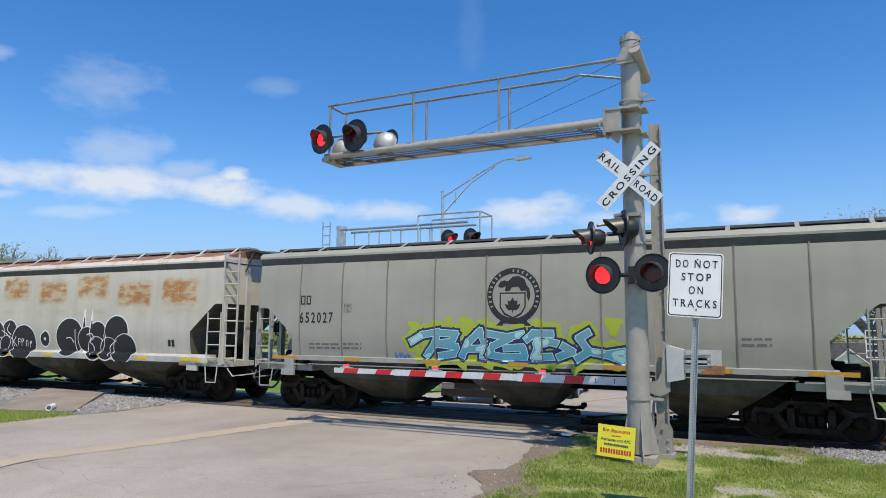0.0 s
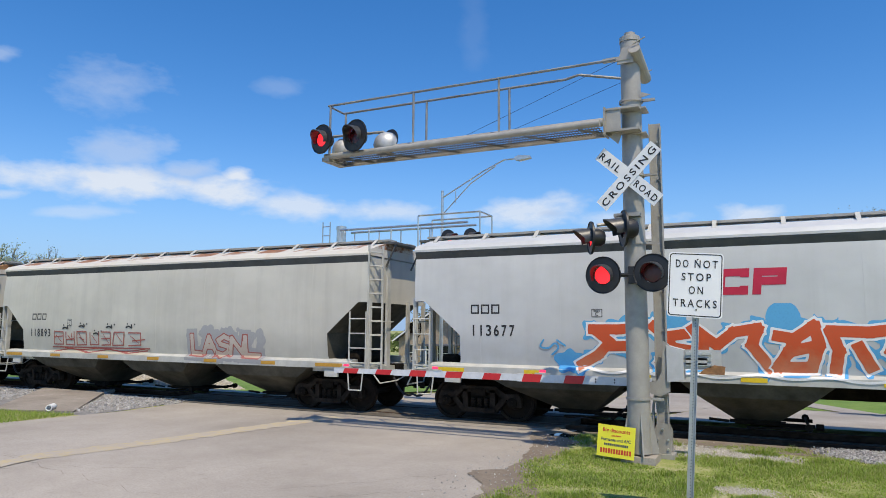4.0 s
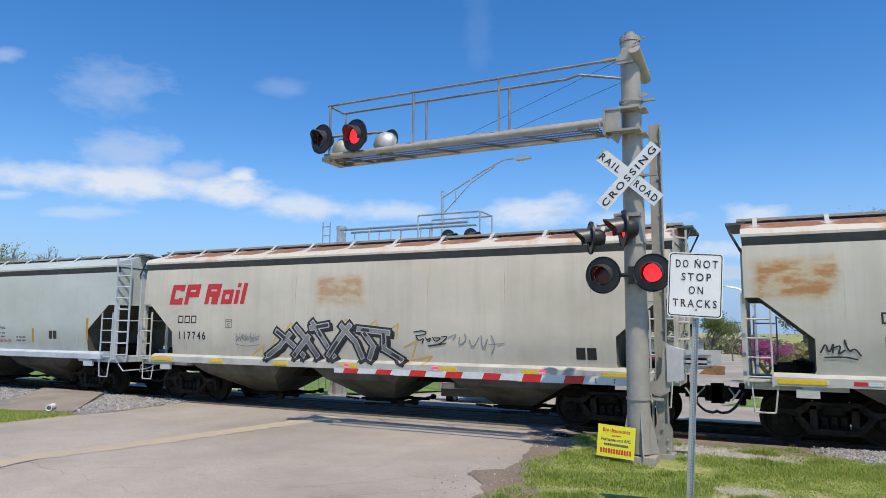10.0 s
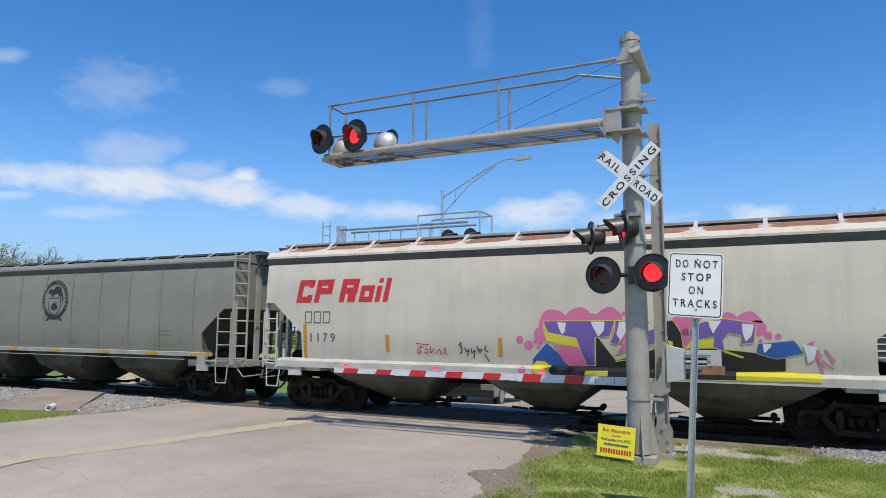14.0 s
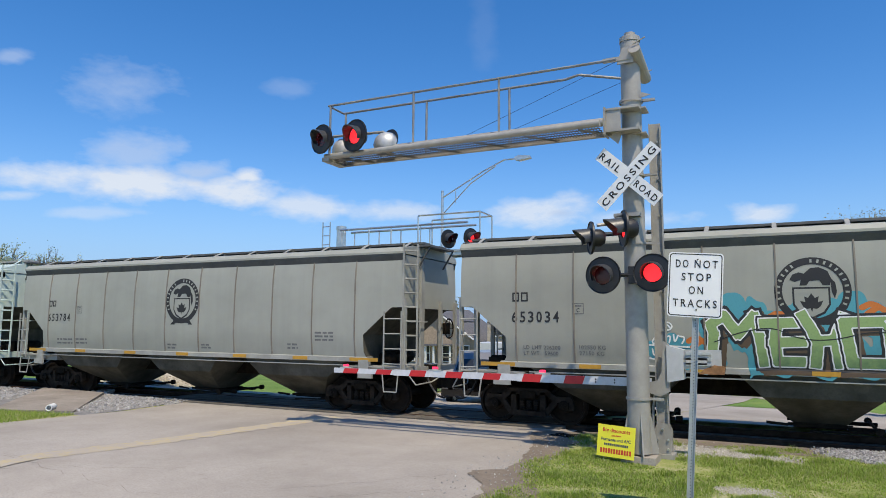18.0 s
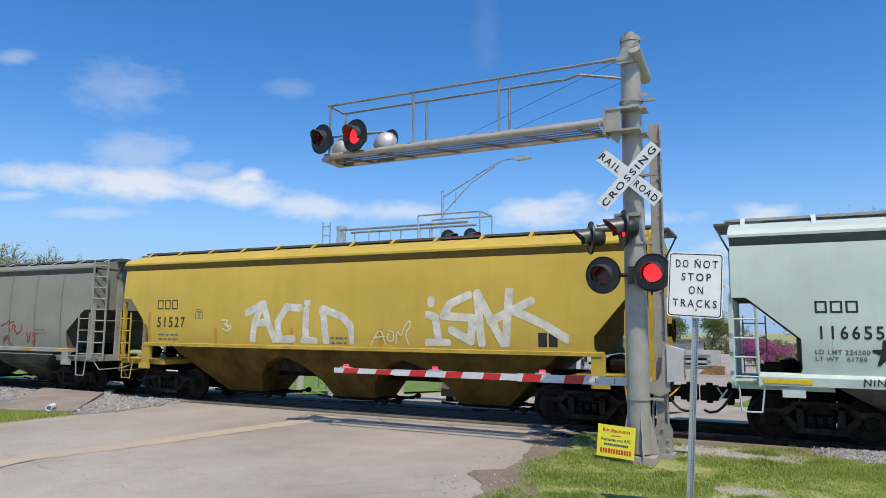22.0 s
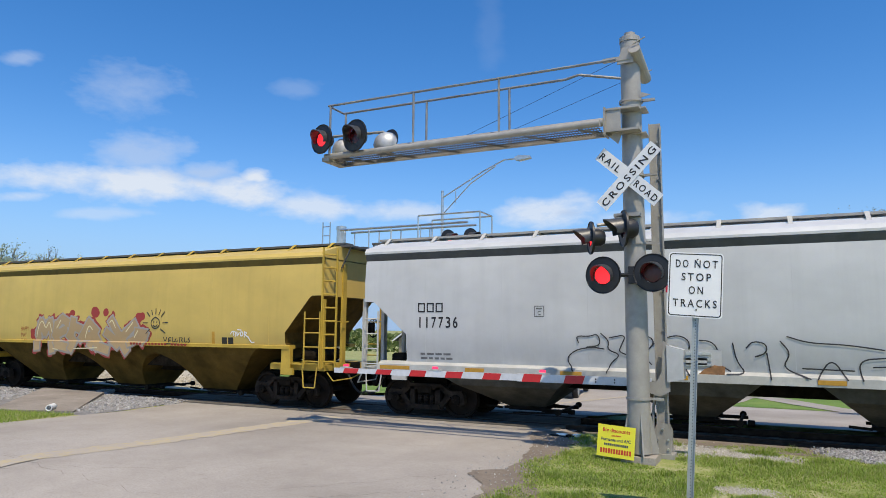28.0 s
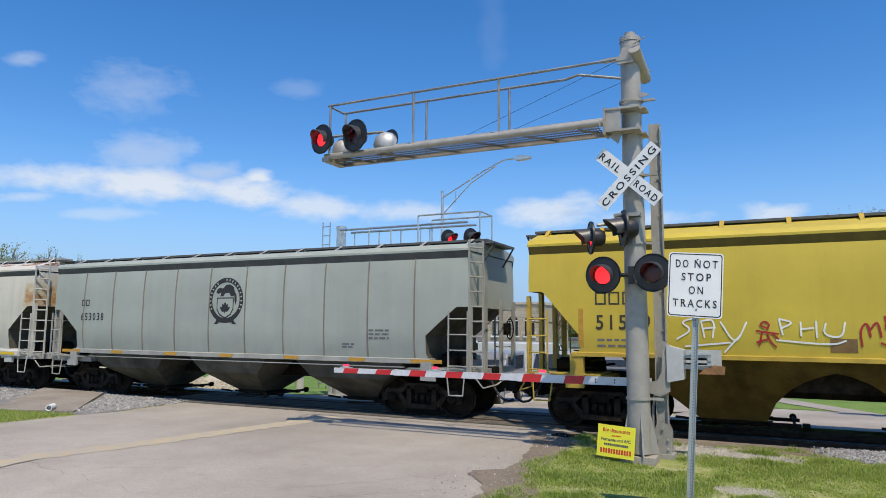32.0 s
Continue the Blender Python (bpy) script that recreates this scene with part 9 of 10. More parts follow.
LIMESTONE = islands("tan limestone blocks", ((0.40, 0.34, 0.25), (0.50, 0.44, 0.33), (0.45, 0.38, 0.28), (0.56, 0.50, 0.40)))
church = tagged(new("stone_building"), "tan limestone building with arched windows", "building")
church.matrix_world = pose(-22.4, 60, -1.9)
part("wall", Shape().box(-1.9, 3.4, 0.06, 9, 0, 6.4), plain("tan mortar", (0.42, 0.37, 0.29), 0.9, 0.0, 0.2, 1.0, 0.3), church)
blocks = Shape()
rr = random.Random(9)
for j in range(21):
    x = -1.9
    while x < 3.3:
        w = rr.uniform(0.35, 0.75)
        x1 = min(x + w, 3.4)
        blocks.box(x + 0.012, x1 - 0.012, -rr.uniform(0.0, 0.03), 0.07, j * 0.305 + 0.012, (j + 1) * 0.305 - 0.012)
        x = x1
bl = part("stone_blocks", blocks, LIMESTONE, church)
bl["kind"] = "stuff"
part("parapet", Shape().box(-2.0, 3.5, -0.1, 9.1, 6.4, 6.62), plain("pale coping stone", (0.52, 0.48, 0.4), 0.85), church)
for x, z0, z1 in ((-0.9, 3.5, 4.9), (0.7, 3.5, 4.9), (2.3, 3.5, 4.9), (2.1, 0.6, 2.2), (-0.6, 0.6, 2.2)):
    arch = [(x - 0.45, z0), (x + 0.45, z0), (x + 0.45, z1)] + [(x + 0.45 * math.cos(a), z1 + 0.45 * math.sin(a)) for a in (0.5, 1.05, 1.57, 2.1, 2.64)] + [(x - 0.45, z1)]
    w = part("window", Shape().prism(arch, -0.06, 0.05), PANE, church, "dark arched window")
    part("window_frame", Shape().box(x - 0.04, x + 0.04, -0.09, -0.06, z0, z1 + 0.4).box(x - 0.45, x + 0.45, -0.09, -0.06, z1 - 0.04, z1 + 0.04), WHITE_P, w)
    part("sill", Shape().box(x - 0.6, x + 0.6, -0.14, 0.0, z0 - 0.14, z0), WHITE_P, w)

bung = tagged(new("bungalow"), "tan brick bungalow with a grey gable roof and white windows", "house")
bung.matrix_world = pose(-31.0, 62, -2.0)
BRICKT = plain("tan brickwork", (0.38, 0.30, 0.21), 0.9, 0.0, 0.25, 5.0, 0.3)
part("wall", Shape().box(-4, 4.6, 0, 8, 0, 3.2), BRICKT, bung)
part("gable", Shape().prism([(-3.9, 3.2), (4.5, 3.2), (0.3, 6.1)], 0.05, 7.9), BRICKT, bung)
for a in (-1, 1):
    part("roof_slope", Shape().prism([(0.3, 6.1), (0.3 + a * 4.8, 2.9), (0.3 + a * 4.8, 3.05), (0.3, 6.3)], -0.5, 8.4), ROOF_G, bung)
    part("bargeboard", Shape().prism([(0.3, 6.02), (0.3 + a * 4.78, 2.82), (0.3 + a * 4.8, 2.98), (0.3, 6.2)], -0.56, -0.51), WHITE_P, bung)
for x, w_ in ((-2.6, 0.55), (-0.9, 0.55), (1.4, 0.9), (3.5, 0.5)):
    w = part("window", Shape().box(x - w_, x + w_, -0.06, 0.0, 0.9, 2.6), WHITE_P, bung)
    for z in (0.98, 1.78):
        part("pane", Shape().box(x - w_ + 0.08, x + w_ - 0.08, -0.075, -0.062, z, z + 0.74), PANE, w)
for x in (-0.2, 0.7, 2.5):
    part("porch_post", Shape().box(x - 0.09, x + 0.09, -1.4, -1.22, 0, 2.5), WHITE_P, bung)
part("porch_roof", Shape().box(-0.6, 3.1, -1.6, 0.0, 2.5, 2.68), ROOF_G, bung)

slats = tagged(new("slatted_panel"), "white slatted frame on a dark post", "panel")
slats.matrix_world = pose(3.45, 26, -0.7)
part("post", Shape().box(-0.06, 0.06, 0.02, 0.14, 0, 2.9), TIE, slats)
part("backing", Shape().box(-0.72, 0.8, 0.0, 0.015, 2.05, 2.95), plain("dark green panel", (0.05, 0.06, 0.06), 0.7), slats)
for i in range(5):
    part("slat", Shape().box(-0.76, 0.84, -0.03, 0.0, 2.06 + i * 0.215, 2.10 + i * 0.215), WHITE_P, slats)
for x in (-0.76, 0.81):
    part("stile", Shape().box(x, x + 0.035, -0.035, 0.0, 2.06, 2.96), WHITE_P, slats)


# ---- vehicles waiting beyond the train ----
def car_shape(L, W, H, kind):
    if kind == "suv":
        out = [(-L / 2, 0.35), (-L / 2, 0.95), (-L / 2 + 0.15, 1.05), (-L / 2 + 0.3, H), (L / 2 - 1.8, H), (L / 2 - 1.15, 1.1), (L / 2 - 0.12, 0.98), (L / 2, 0.8), (L / 2, 0.35)]
    elif kind == "pickup":
        out = [(-L / 2, 0.45), (-L / 2, 1.1), (-0.7, 1.1), (-0.5, H), (L / 2 - 2.2, H), (L / 2 - 1.5, 1.15), (L / 2 - 0.1, 1.05), (L / 2, 0.85), (L / 2, 0.45)]
    else:
        out = [(-L / 2, 0.5), (-L / 2, H), (L / 2 - 1.6, H), (L / 2 - 1.2, 1.5), (L / 2, 1.25), (L / 2, 0.5)]
    return out


def vehicle(x, y, heading, kind, L, W, H, col, label, name):
    v = tagged(new(name), label, "vehicle", "vehicles waiting at the crossing")
    v.matrix_world = pose(x, y, ground_z(x, y) + 0.05, 0, 0, heading)
    mat_ = plain(label[:24] + " paint", col, 0.3, 0.3, 0.1, 1.0, 0.0)
    body = part("body", Shape().prism(car_shape(L, W, H, kind), -W / 2, W / 2), mat_, v)
    mod = body.modifiers.new("edges", "BEVEL")
    mod.width, mod.segments = 0.06, 2
    glass = {"suv": (-L / 2 + 0.5, L / 2 - 1.75), "pickup": (-0.4, L / 2 - 2.1), "van": (L / 2 - 1.55, L / 2 - 1.3)}[kind]
    for s_ in (-1, 1):
        part("side_window", Shape().box(glass[0], glass[1], s_ * (W / 2 - 0.01), s_ * (W / 2 + 0.012), 1.12, H - 0.14), PANE, v)
        part("headlight", Shape().box(L / 2 - 0.08, L / 2 + 0.015, s_ * (W / 2 - 0.35), s_ * (W / 2 - 0.06), 0.78, 0.93), WHITE, v, "clear headlight")
        for e in (-1, 1):
            r_ = 0.36
            w = part("wheel", Shape().turned([(0.05, -0.1), (r_ - 0.02, -0.11), (r_, -0.08), (r_, 0.08), (r_ - 0.02, 0.11), (0.05, 0.1)], 22, pose(e * (L / 2 - 0.85), s_ * (W / 2 - 0.1), r_ - 0.02, 90, 0, 0)), BLACK, v, "black tyre", smooth=True)
            part("rim", Shape().turned([(0.02, -0.115), (0.2, -0.118), (0.22, -0.1), (0.22, 0.1), (0.2, 0.118), (0.02, 0.115)], 16, pose(e * (L / 2 - 0.85), s_ * (W / 2 - 0.09), r_ - 0.02, 90, 0, 0)), ALU, w, "silver rim")
    part("windscreen", Shape().prism([(L / 2 - 1.76, H - 0.12), (L / 2 - 1.72, H - 0.1), (L / 2 - 1.16, 1.16), (L / 2 - 1.22, 1.14)], -W / 2 + 0.12, W / 2 - 0.12), PANE, v)
    part("bumper", Shape().box(L / 2 - 0.1, L / 2 + 0.06, -W / 2 + 0.03, W / 2 - 0.03, 0.36, 0.6), BLACK, v)
    part("grille", Shape().box(L / 2 - 0.02, L / 2 + 0.02, -0.45, 0.45, 0.64, 0.86), BLACK, v)
    return v


vehicle(-9.3, 22.9, -84, "suv", 4.5, 1.85, 1.75, (0.30, 0.30, 0.31), "silver grey sport utility car waiting on the road", "suv")
vehicle(-8.5, 29.5, -82, "pickup", 5.6, 2.0, 1.85, (0.48, 0.48, 0.48), "pale pickup truck waiting behind the car", "pickup_truck")
vehicle(-7.7, 36.5, -82, "suv", 4.6, 1.85, 1.7, (0.25, 0.25, 0.26), "silver car waiting further back", "car")
vehicle(-14.0, 42.0, 10, "van", 6.5, 2.2, 2.3, (0.72, 0.72, 0.72), "white box truck parked in the lot", "box_truck")
vehicle(-16.2, 48.5, 190, "suv", 4.6, 1.85, 1.6, (0.7, 0.7, 0.7), "white car parked in the lot", "car")
vehicle(-9.0, 52.5, 175, "suv", 4.4, 1.8, 1.5, (0.28, 0.02, 0.025), "red car parked in the lot", "car")
strip("parking_lot", [(38, -40, -10.5), (46, -40, -10), (57, -40, -10)], 0.05, CONCRETE, "pale parking lot beyond the road", "parking lot", 8)
low = tagged(new("shop_building"), "long low white shop building", "building")
low.matrix_world = pose(-17, 85, -2.6)
part("wall", Shape().box(-10, 9, 0, 8, 0, 3.4), plain("white block wall", (0.6, 0.59, 0.55), 0.8), low)
part("roof", Shape().box(-10.3, 9.3, -0.4, 8.3, 3.4, 3.75), ROOF_G, low)
for i in range(6):
    part("window", Shape().box(-8.6 + i * 2.9, -6.9 + i * 2.9, -0.05, 0.02, 0.8, 2.3), PANE, low)


# ---- trees ----
BARK = plain("grey brown bark", (0.20, 0.17, 0.135), 0.95, 0.0, 0.4, 6.0, 0.8)


def tree(x, y, z, h, spread, leaf, n, size, label, seed, name="tree", bare=0.0, low=0.25, depth=4):
    """A tapered trunk that forks into limbs and twigs, with many small leaves round the twig ends."""
    r = random.Random(seed)
    t = tagged(new(name), label, "tree")
    t.matrix_world = pose(x, y, z)
    wood = Shape()
    tips = []

    def grow(p, d, length, rad, level):
        q = p + d * length
        wood.bar(p, q, rad, 6 if level < 2 else 4, rad * 0.68)
        if level >= depth - 2:
            tips.append((q, length))
            tips.append((p.lerp(q, 0.6), length))
        if level >= depth:
            return
        for i in range(3 if level else 5):
            a = r.uniform(0, 6.28)
            out = Vector((math.cos(a), math.sin(a), 0)) * spread / h * 2.0
            nd = (d * 0.75 + out * r.uniform(0.45, 0.85) + Vector((0, 0, 0.28))).normalized()
            grow(p.lerp(q, r.uniform(0.65, 1.0)), nd, length * r.uniform(0.62, 0.82), rad * 0.6, level + 1)

    grow(Vector((0, 0, 0)), Vector((r.uniform(-0.06, 0.06), 0, 1)).normalized(), h * low, h * 0.019, 0)
    # bring the grown form to its height and breadth
    sz = h * 0.95 / max(q.z for q, _ in tips)
    reach = sorted(math.hypot(q.x, q.y) for q, _ in tips)
    sx = spread * 0.5 / reach[int(len(reach) * 0.93)]
    wood.v = [(x_ * lerp(1, sx, z_ * sz / (h * 0.3)), y_ * lerp(1, sx, z_ * sz / (h * 0.3)), z_ * sz) for x_, y_, z_ in wood.v]
    tips = [(Vector((q.x * sx, q.y * sx, q.z * sz)), length * (sx + sz) / 2) for q, length in tips]
    part("trunk", wood, BARK, t, "bare grey brown branches")
    vs, fs = [], []
    for i in range(n):
        q, length = tips[r.randrange(len(tips))]
        c = q + Vector((r.gauss(0, 1), r.gauss(0, 1), r.gauss(0, 0.9))) * length * 0.38
        u = Vector((r.gauss(0, 1), r.gauss(0, 1), r.gauss(0, 1))).normalized()
        w = u.orthogonal().normalized()
        s_ = size * r.uniform(0.5, 1.4)
        k_ = len(vs)
        vs += [tuple(c + u * s_), tuple(c + w * s_ * 0.6), tuple(c - u * s_), tuple(c - w * s_ * 0.6)]
        fs.append((k_, k_ + 1, k_ + 2, k_ + 3))
    if n:
        me = bpy.data.meshes.new("crown")
        me.from_pydata(vs, [], fs)
        me.materials.append(leaf)
        part("crown", me, parent=t)
    return t


OLIVE = islands("budding olive leaves", ((0.19, 0.18, 0.08), (0.29, 0.27, 0.12), (0.38, 0.35, 0.17), (0.24, 0.21, 0.11)), 0.7)
GREEN = islands("fresh green leaves", ((0.09, 0.13, 0.03), (0.15, 0.21, 0.05), (0.21, 0.26, 0.08)), 0.7)
PINK = islands("magenta blossom", ((0.34, 0.06, 0.22), (0.50, 0.11, 0.34), (0.42, 0.08, 0.30)), 0.7)
GREYLEAF = islands("grey green spring leaves", ((0.11, 0.12, 0.06), (0.16, 0.18, 0.09), (0.20, 0.20, 0.12)), 0.8)
tree(4.6, 40, -1.6, 10.2, 8.6, OLIVE, 42000, 0.042, "large budding tree with olive young leaves", 3, depth=5)
tree(10.2, 46, -1.8, 11.5, 8.0, OLIVE, 22000, 0.055, "tall tree with thin olive spring leaves", 4, depth=5)
tree(3.2, 62, -2.4, 8.0, 5.0, GREEN, 6000, 0.10, "rounded green tree behind the street", 5)
tree(-0.5, 50.5, -1.9, 3.9, 2.8, PINK, 9000, 0.05, "redbud in full magenta blossom", 6, "redbud", low=0.18)
tree(0.9, 49.5, -1.6, 2.4, 2.2, GREEN, 3000, 0.06, "low green shrub under the redbud", 7, "shrub", low=0.12)
tree(-7.5, 150, -4.0, 9.0, 7.0, GREYLEAF, 500, 0.12, "bare leafless tree far down the road", 8, depth=5)
tree(-1.0, 95, -3.5, 5.4, 4.6, GREYLEAF, 500, 0.08, "bare branching tree beside the far road", 12, depth=5)
tree(-19.0, 64, -2.0, 7.5, 5.0, GREYLEAF, 250, 0.08, "leafless tree beside the stone building", 9, depth=5)
for i, (x, y, h, lf) in enumerate(((-34, 96, 7.5, GREEN), (-27, 99, 8.0, GREEN), (-21.5, 96, 8, GREEN), (-44, 92, 10, GREYLEAF), (-15, 112, 8.5, GREEN), (4, 110, 10, GREYLEAF), (13, 95, 12, OLIVE), (-9.5, 125, 9.0, GREEN))):
    tree(x, y, -3.2, h, h * 0.85, lf, 5200, 0.14, "leafy spring tree behind the buildings", 30 + i)
# Leaf tones lightened to paint in the haze of distance.
PALELEAF = islands("haze-paled leaves", ((0.30, 0.36, 0.24), (0.38, 0.46, 0.30), (0.46, 0.52, 0.38)), 0.8)
for i, (x, y, h, w_, lf, n) in enumerate(((-81.6, 48, 14.4, 7.2, PALELEAF, 3600), (-75.2, 50, 12.3, 4.6, PALELEAF, 900), (-77.8, 51, 13.9, 4.4, PALELEAF, 700), (-72.5, 53, 12.6, 3.0, PALELEAF, 500))):
    tree(x, y, -1.5, h, w_, lf, n, 0.11, "spring tree showing over the train", 50 + i, depth=5)
woods = []


def sunlit_leaves(m, share=0.45):
    """Lets light through thin leaves."""
    n, l = m.node_tree.nodes, m.node_tree.links
    p = n["Principled BSDF"]
    thin = n.new("ShaderNodeBsdfTranslucent")
    l.new(p.inputs["Base Color"].links[0].from_socket, thin.inputs["Color"])
    both = n.new("ShaderNodeMixShader")
    both.inputs[0].default_value = share
    l.new(p.outputs[0], both.inputs[1])
    l.new(thin.outputs[0], both.inputs[2])
    l.new(both.outputs[0], n["Material Output"].inputs[0])


for leaf in (OLIVE, GREEN, PINK, GREYLEAF, PALELEAF):
    sunlit_leaves(leaf)
sunlit_leaves(BLADE, 0.5)


def far_wood(name, x0, x1, y, zb, h, n, mat_, seed, label):
    """A long far belt of trees in one mesh of leaf clumps and stems."""
    r = random.Random(seed)
    vs, fs = [], []
    for _ in range(n):
        x = r.uniform(x0, x1)
        top = h * (0.6 + 0.4 * noise.noise((x * 0.06, seed, 0)) + 0.15 * noise.noise((x * 0.4, seed, 3)))
        c = Vector((x, y + r.uniform(-6, 6), zb + top * r.random() ** 0.7))
        s_ = r.uniform(0.25, 0.7)
        u = Vector((r.gauss(0, 1), r.gauss(0, 1), r.gauss(0, 1))).normalized() * s_
        w = u.orthogonal().normalized() * s_ * 0.7
        k_ = len(vs)
        vs += [tuple(c + u), tuple(c + w), tuple(c - u), tuple(c - w)]
        fs.append((k_, k_ + 1, k_ + 2, k_ + 3))
    me = bpy.data.meshes.new(name)
    me.from_pydata(vs, [], fs)
    me.materials.append(mat_)
    return tagged(new(name, me), label, "woods", kind="stuff")


far_wood("woods", 1.5, 70, 98, -4, 6.5, 9000, OLIVE, 74, "belt of olive spring trees behind the houses")
far_wood("woods", -260, -20, 170, -6, 11, 15000, GREEN, 71, "far belt of green trees on the skyline")
far_wood("woods", 6, 140, 150, -6, 12, 9000, OLIVE, 72, "far belt of olive spring trees")
far_wood("woods", -40, 20, 330, -9, 12, 5000, GREYLEAF, 73, "hazy grey trees at the end of the road")


# ---- clouds ----
def cloud_backdrop():
    """A far sheet of sky that carries the thin drifting clouds."""
    R, n, mth = 3000.0, 60, 24
    vs, fs = [], []
    for j in range(mth + 1):
        el = radians(-4 + 44 * j / mth)
        for i in range(n + 1):
            az = radians(-85 + 110 * i / n)
            vs.append((R * math.cos(el) * math.sin(az), R * math.cos(el) * math.cos(az), R * math.sin(el)))
    w = n + 1
    for j in range(mth):
        for i in range(n):
            fs.append((j * w + i, j * w + i + 1, (j + 1) * w + i + 1, (j + 1) * w + i))
    me = bpy.data.meshes.new("clouds")
    me.from_pydata(vs, [], fs)
    m = bpy.data.materials.new("thin white cloud")
    m.use_nodes = True
    nn, ll = m.node_tree.nodes, m.node_tree.links
    for x in list(nn):
        if x.type == "BSDF_PRINCIPLED":
            nn.remove(x)
    co = nn.new("ShaderNodeTexCoord").outputs["Object"]
    nrm = nn.new("ShaderNodeVectorMath")
    nrm.operation = "NORMALIZE"
    ll.new(co, nrm.inputs[0])
    sep = nn.new("ShaderNodeSeparateXYZ")
    ll.new(nrm.outputs[0], sep.inputs[0])

    def op(kind, a, b=0.0):
        o = nn.new("ShaderNodeMath")
        o.operation = kind
        for i, v in ((0, a), (1, b)):
            if isinstance(v, (int, float)):
                o.inputs[i].default_value = v
            else:
                ll.new(v, o.inputs[i])
        return o.outputs[0]

    az = op("ARCTAN2", sep.outputs[0], sep.outputs[1])
    el = op("ARCSINE", sep.outputs[2])
    n1 = nn.new("ShaderNodeTexNoise")
    n1.inputs["Scale"].default_value, n1.inputs["Detail"].default_value, n1.inputs["Roughness"].default_value = 9.0, 8, 0.62
    mp = nn.new("ShaderNodeMapping")
    mp.inputs["Scale"].default_value = (1.0, 1.0, 2.2)
    ll.new(nrm.outputs[0], mp.inputs[0])
    ll.new(mp.outputs[0], n1.inputs[0])
    n2 = nn.new("ShaderNodeTexNoise")
    n2.inputs["Scale"].default_value, n2.inputs["Detail"].default_value = 34.0, 6
    ll.new(mp.outputs[0], n2.inputs[0])
    wob = op("ADD", op("MULTIPLY", op("SUBTRACT", n1.outputs[0], 0.5), 1.35), op("MULTIPLY", op("SUBTRACT", n2.outputs[0], 0.5), 0.75))
    total, grey_ = None, None
    for a0, e0, ra, re, amount, tilt in CLOUDS:
        da = op("MULTIPLY", op("SUBTRACT", az, radians(a0)), 1 / radians(ra))
        de0 = op("SUBTRACT", op("SUBTRACT", el, radians(e0)), op("MULTIPLY", op("SUBTRACT", az, radians(a0)), tilt))
        de = op("MULTIPLY", de0, 1 / radians(re))
        d = op("ADD", op("MULTIPLY", da, da), op("MULTIPLY", de, de))
        g = op("POWER", 2.718, op("MULTIPLY", d, -1.1))
        v = op("SUBTRACT", op("ADD", op("MULTIPLY", g, 1.25), op("MULTIPLY", wob, 1.25)), 0.40)
        v = op("MULTIPLY", op("MULTIPLY", op("MINIMUM", op("MAXIMUM", op("MULTIPLY", v, 1.25), 0.0), 1.0), abs(amount)), op("MINIMUM", op("MULTIPLY", g, 3.0), 1.0))
        total = v if total is None else op("MAXIMUM", total, v)
        if amount < 0:
            grey_ = v if grey_ is None else op("MAXIMUM", grey_, v)
    em = nn.new("ShaderNodeEmission")
    shade = nn.new("ShaderNodeMix")
    shade.data_type = "RGBA"
    ll.new(grey_, shade.inputs[0])
    shade.inputs[6].default_value, shade.inputs[7].default_value = (0.80, 0.86, 0.95, 1), (0.50, 0.60, 0.80, 1)
    ll.new(shade.outputs[2], em.inputs[0])
    em.inputs[1].default_value = 0.95
    tr = nn.new("ShaderNodeBsdfTransparent")
    # glowing blue tint, stronger towards the horizon, added to tone down the bright sky
    low = op("MULTIPLY", el, 1 / radians(8.5))
    horizon_tint = nn.new("ShaderNodeEmission")
    horizon_tint.inputs[0].default_value, horizon_tint.inputs[1].default_value = (0.29, 0.48, 0.79, 1), 0.95
    veil = nn.new("ShaderNodeMixShader")
    ll.new(op("MULTIPLY", op("POWER", 2.718, op("MULTIPLY", op("MULTIPLY", low, low), -1.0)), 0.93), veil.inputs[0])
    ll.new(tr.outputs[0], veil.inputs[1])
    ll.new(horizon_tint.outputs[0], veil.inputs[2])
    mx = nn.new("ShaderNodeMixShader")
    ll.new(total, mx.inputs[0])
    ll.new(veil.outputs[0], mx.inputs[1])
    ll.new(em.outputs[0], mx.inputs[2])
    ll.new(mx.outputs[0], nn["Material Output"].inputs[0])
    me.materials.append(m)
    return tagged(new("clouds", me), "thin white clouds drifting across a blue sky", "clouds", kind="structure")


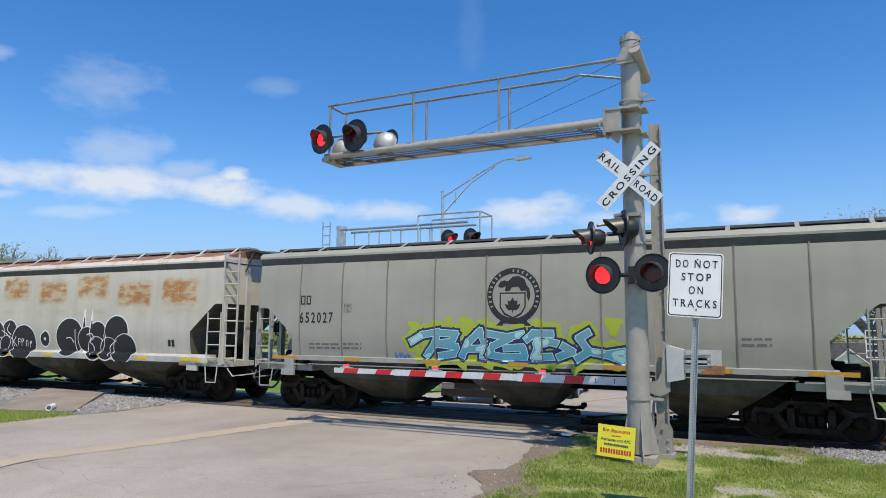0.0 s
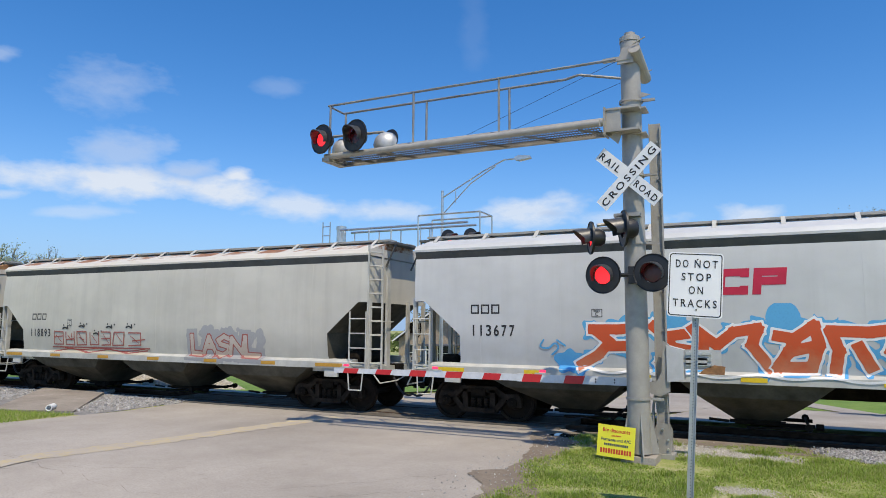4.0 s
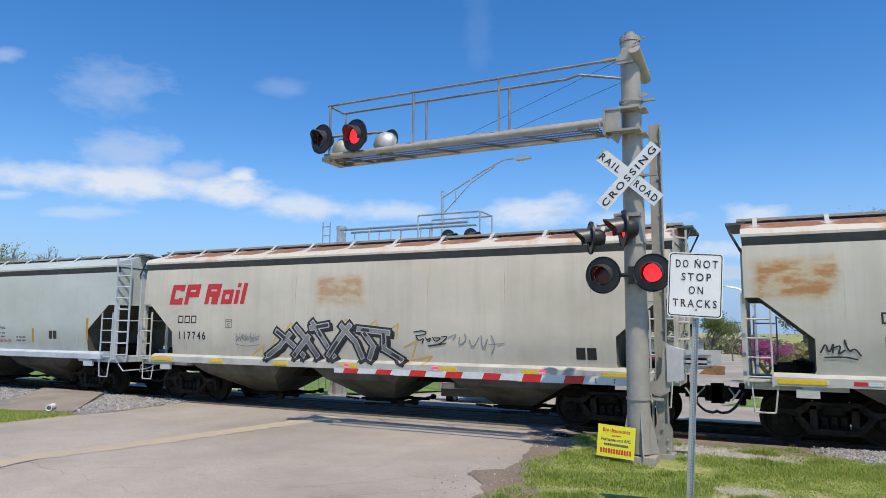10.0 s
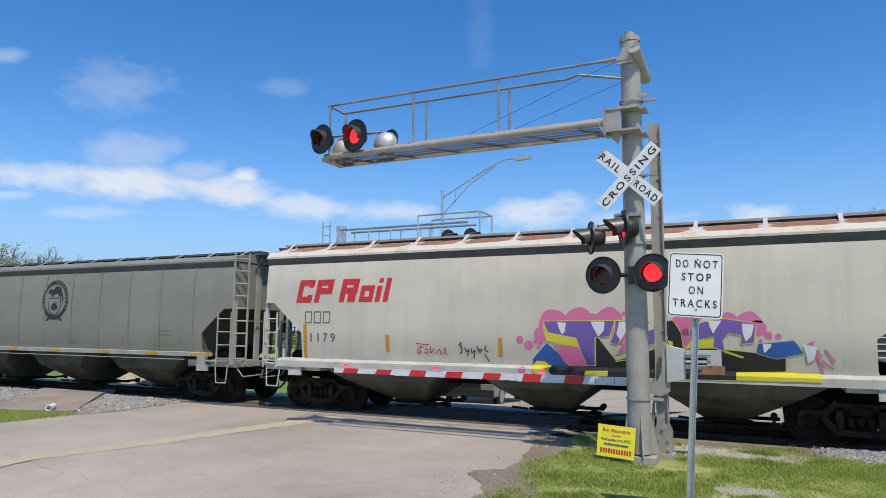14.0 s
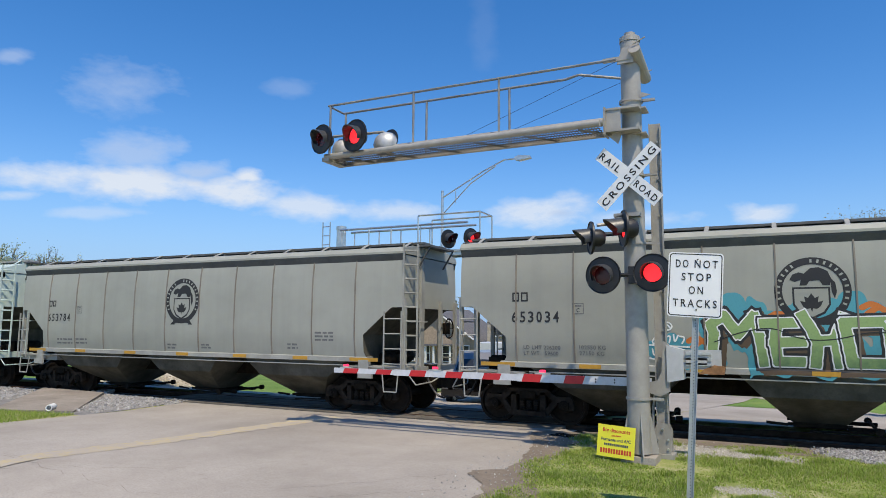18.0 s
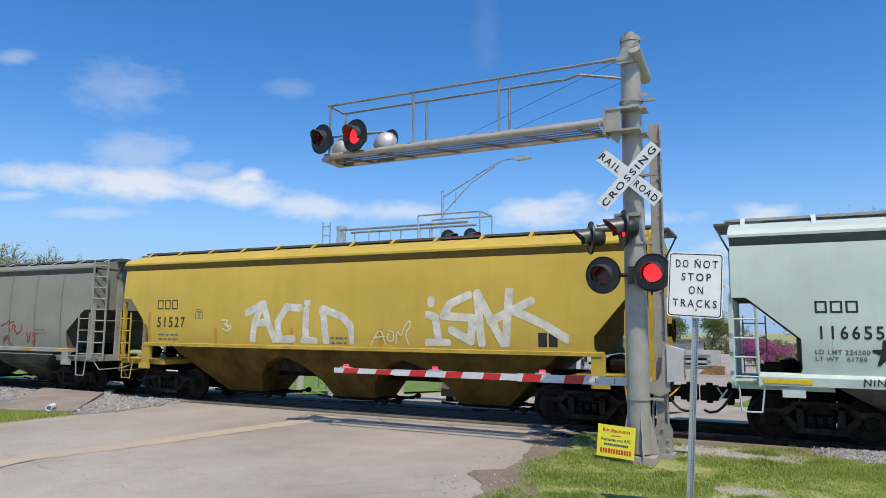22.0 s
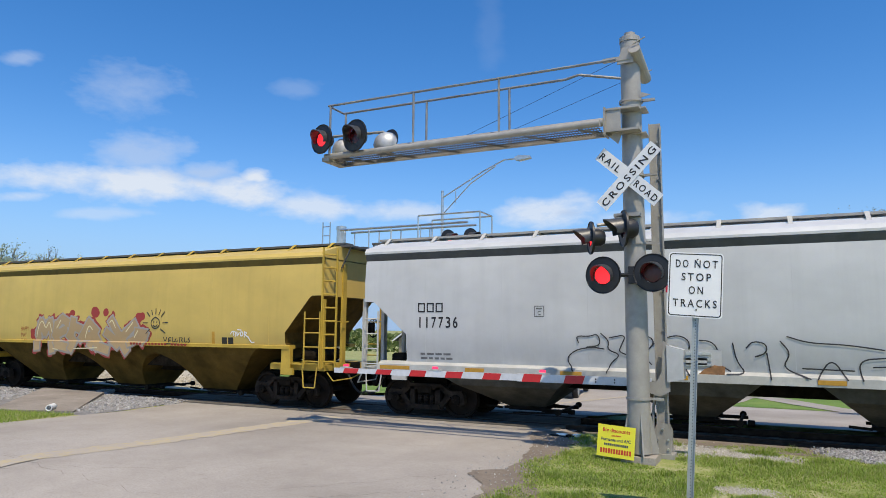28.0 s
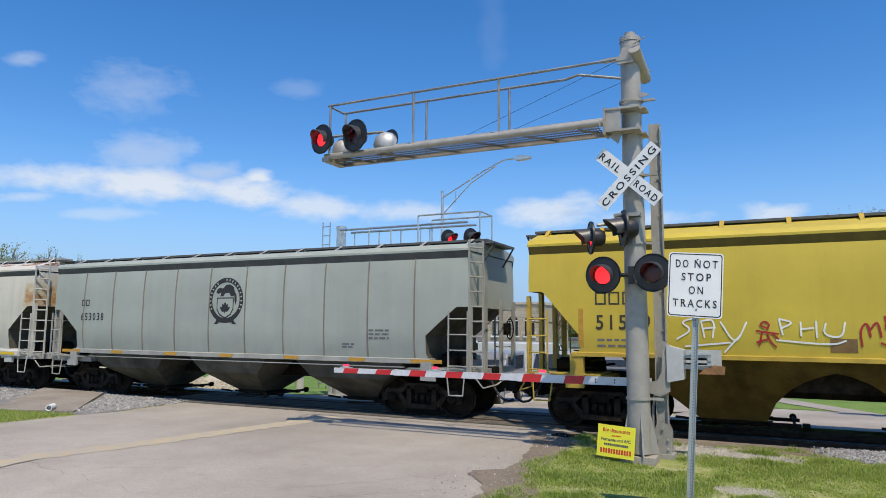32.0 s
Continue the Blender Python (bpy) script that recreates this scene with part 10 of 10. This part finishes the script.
# bearing, height, half width, half height (degrees), density (grey where negative), slope
CLOUDS = (
    (-59.6, 18.9, 1.4, 0.6, 0.3, 0.2),
    (-52.1, 18.2, 4.2, 2.2, -0.30, 0.14),
    (-51.0, 13.4, 4.2, 1.5, -0.45, 0.106),
    (-46.3, 12.3, 3.4, 1.0, -0.55, 0.08),
    (-57.5, 10.7, 6.0, 1.45, 0.85, 0.08),
    (-50.0, 11.0, 6.5, 1.5, 0.92, 0.06),
    (-43.3, 11.0, 3.8, 1.6, 0.90, 0.0),
    (-42.4, 12.3, 1.5, 0.8, 0.95, 0.05),
    (-58.6, 9.3, 2.6, 0.55, 0.65, 0.10),
    (-53.5, 8.5, 4.0, 0.5, 0.35, 0.08),
    (-37.0, 10.0, 5.0, 1.2, 0.75, -0.02),
    (-30.0, 9.8, 6.5, 1.1, 0.62, 0.0),
    (-17.2, 9.9, 5.4, 1.7, 0.78, -0.02),
    (-15.8, 9.7, 1.5, 0.45, -0.6, 0.0),
    (-10.5, 9.1, 6.0, 0.9, 0.55, -0.04),
    (-39.5, 19.5, 2.6, 0.9, 0.15, 0.07),
    (-22.5, 25.0, 1.3, 4.5, 0.05, 0.0),
    (-0.4, 9.1, 2.5, 0.95, 0.75, -0.07),
    (-2.5, 4.6, 2.4, 0.6, -0.70, -0.028),
    (-2.8, 6.4, 3.6, 0.8, 0.70, -0.042),
)
clouds = cloud_backdrop()



# ---- what moves ----
def motions():
    walk(clouds, [(0.0, pose(0, 0, 0, 0, 0, 0.95)), (16.0, pose(0, 0, 0)), (32.0, pose(0, 0, 0, 0, 0, -0.95))])
    turns = []
    for k in range(-8, 20):
        turns.append((START + k * PERIOD, "B"))
        turns.append((START + k * PERIOD + 0.80, "A"))
    turns = [e for e in turns if 0.1 < e[0] < 31.8]
    for lens, phase in LAMPS:
        angle = 0.0 if phase == "A" else 180.0
        rows = [(0.0, pose(0, 0, 0, 0, 0, angle))]
        for t, _ in turns:
            f0 = round(t * FPS)
            rows.append((f0 / FPS, pose(0, 0, 0, 0, 0, angle)))
            rows.append(((f0 + 1) / FPS, pose(0, 0, 0, 0, 0, angle + 60)))
            rows.append(((f0 + 2) / FPS, pose(0, 0, 0, 0, 0, angle + 120)))
            angle += 180
            rows.append(((f0 + 3) / FPS, pose(0, 0, 0, 0, 0, angle)))
        rows.append((32.0, pose(0, 0, 0, 0, 0, angle)))
        walk(lens, rows)
    for car, centre in CARS:
        walk(car, [(float(t), pose(centre + train_at(t), TRACK_Y, 0)) for t in range(0, 33)])
    for w, x, centre in AXLES:
        rows, t = [], 0.0
        seen = [k * 0.06 for k in range(534) if -34 < centre + train_at(k * 0.06) < 12]
        if not seen:
            continue
        times_ = [0.0] * (seen[0] > 0.03) + seen + [32.0] * (seen[-1] < 31.97)
        for t in times_:
            tt = min(max(t, seen[0]), seen[-1])
            rows.append((t, pose(x, 0, 0.46, 0, math.degrees((train_at(tt) - train_at(seen[0])) / 0.46), 0)))
        walk(w, rows)


motions()
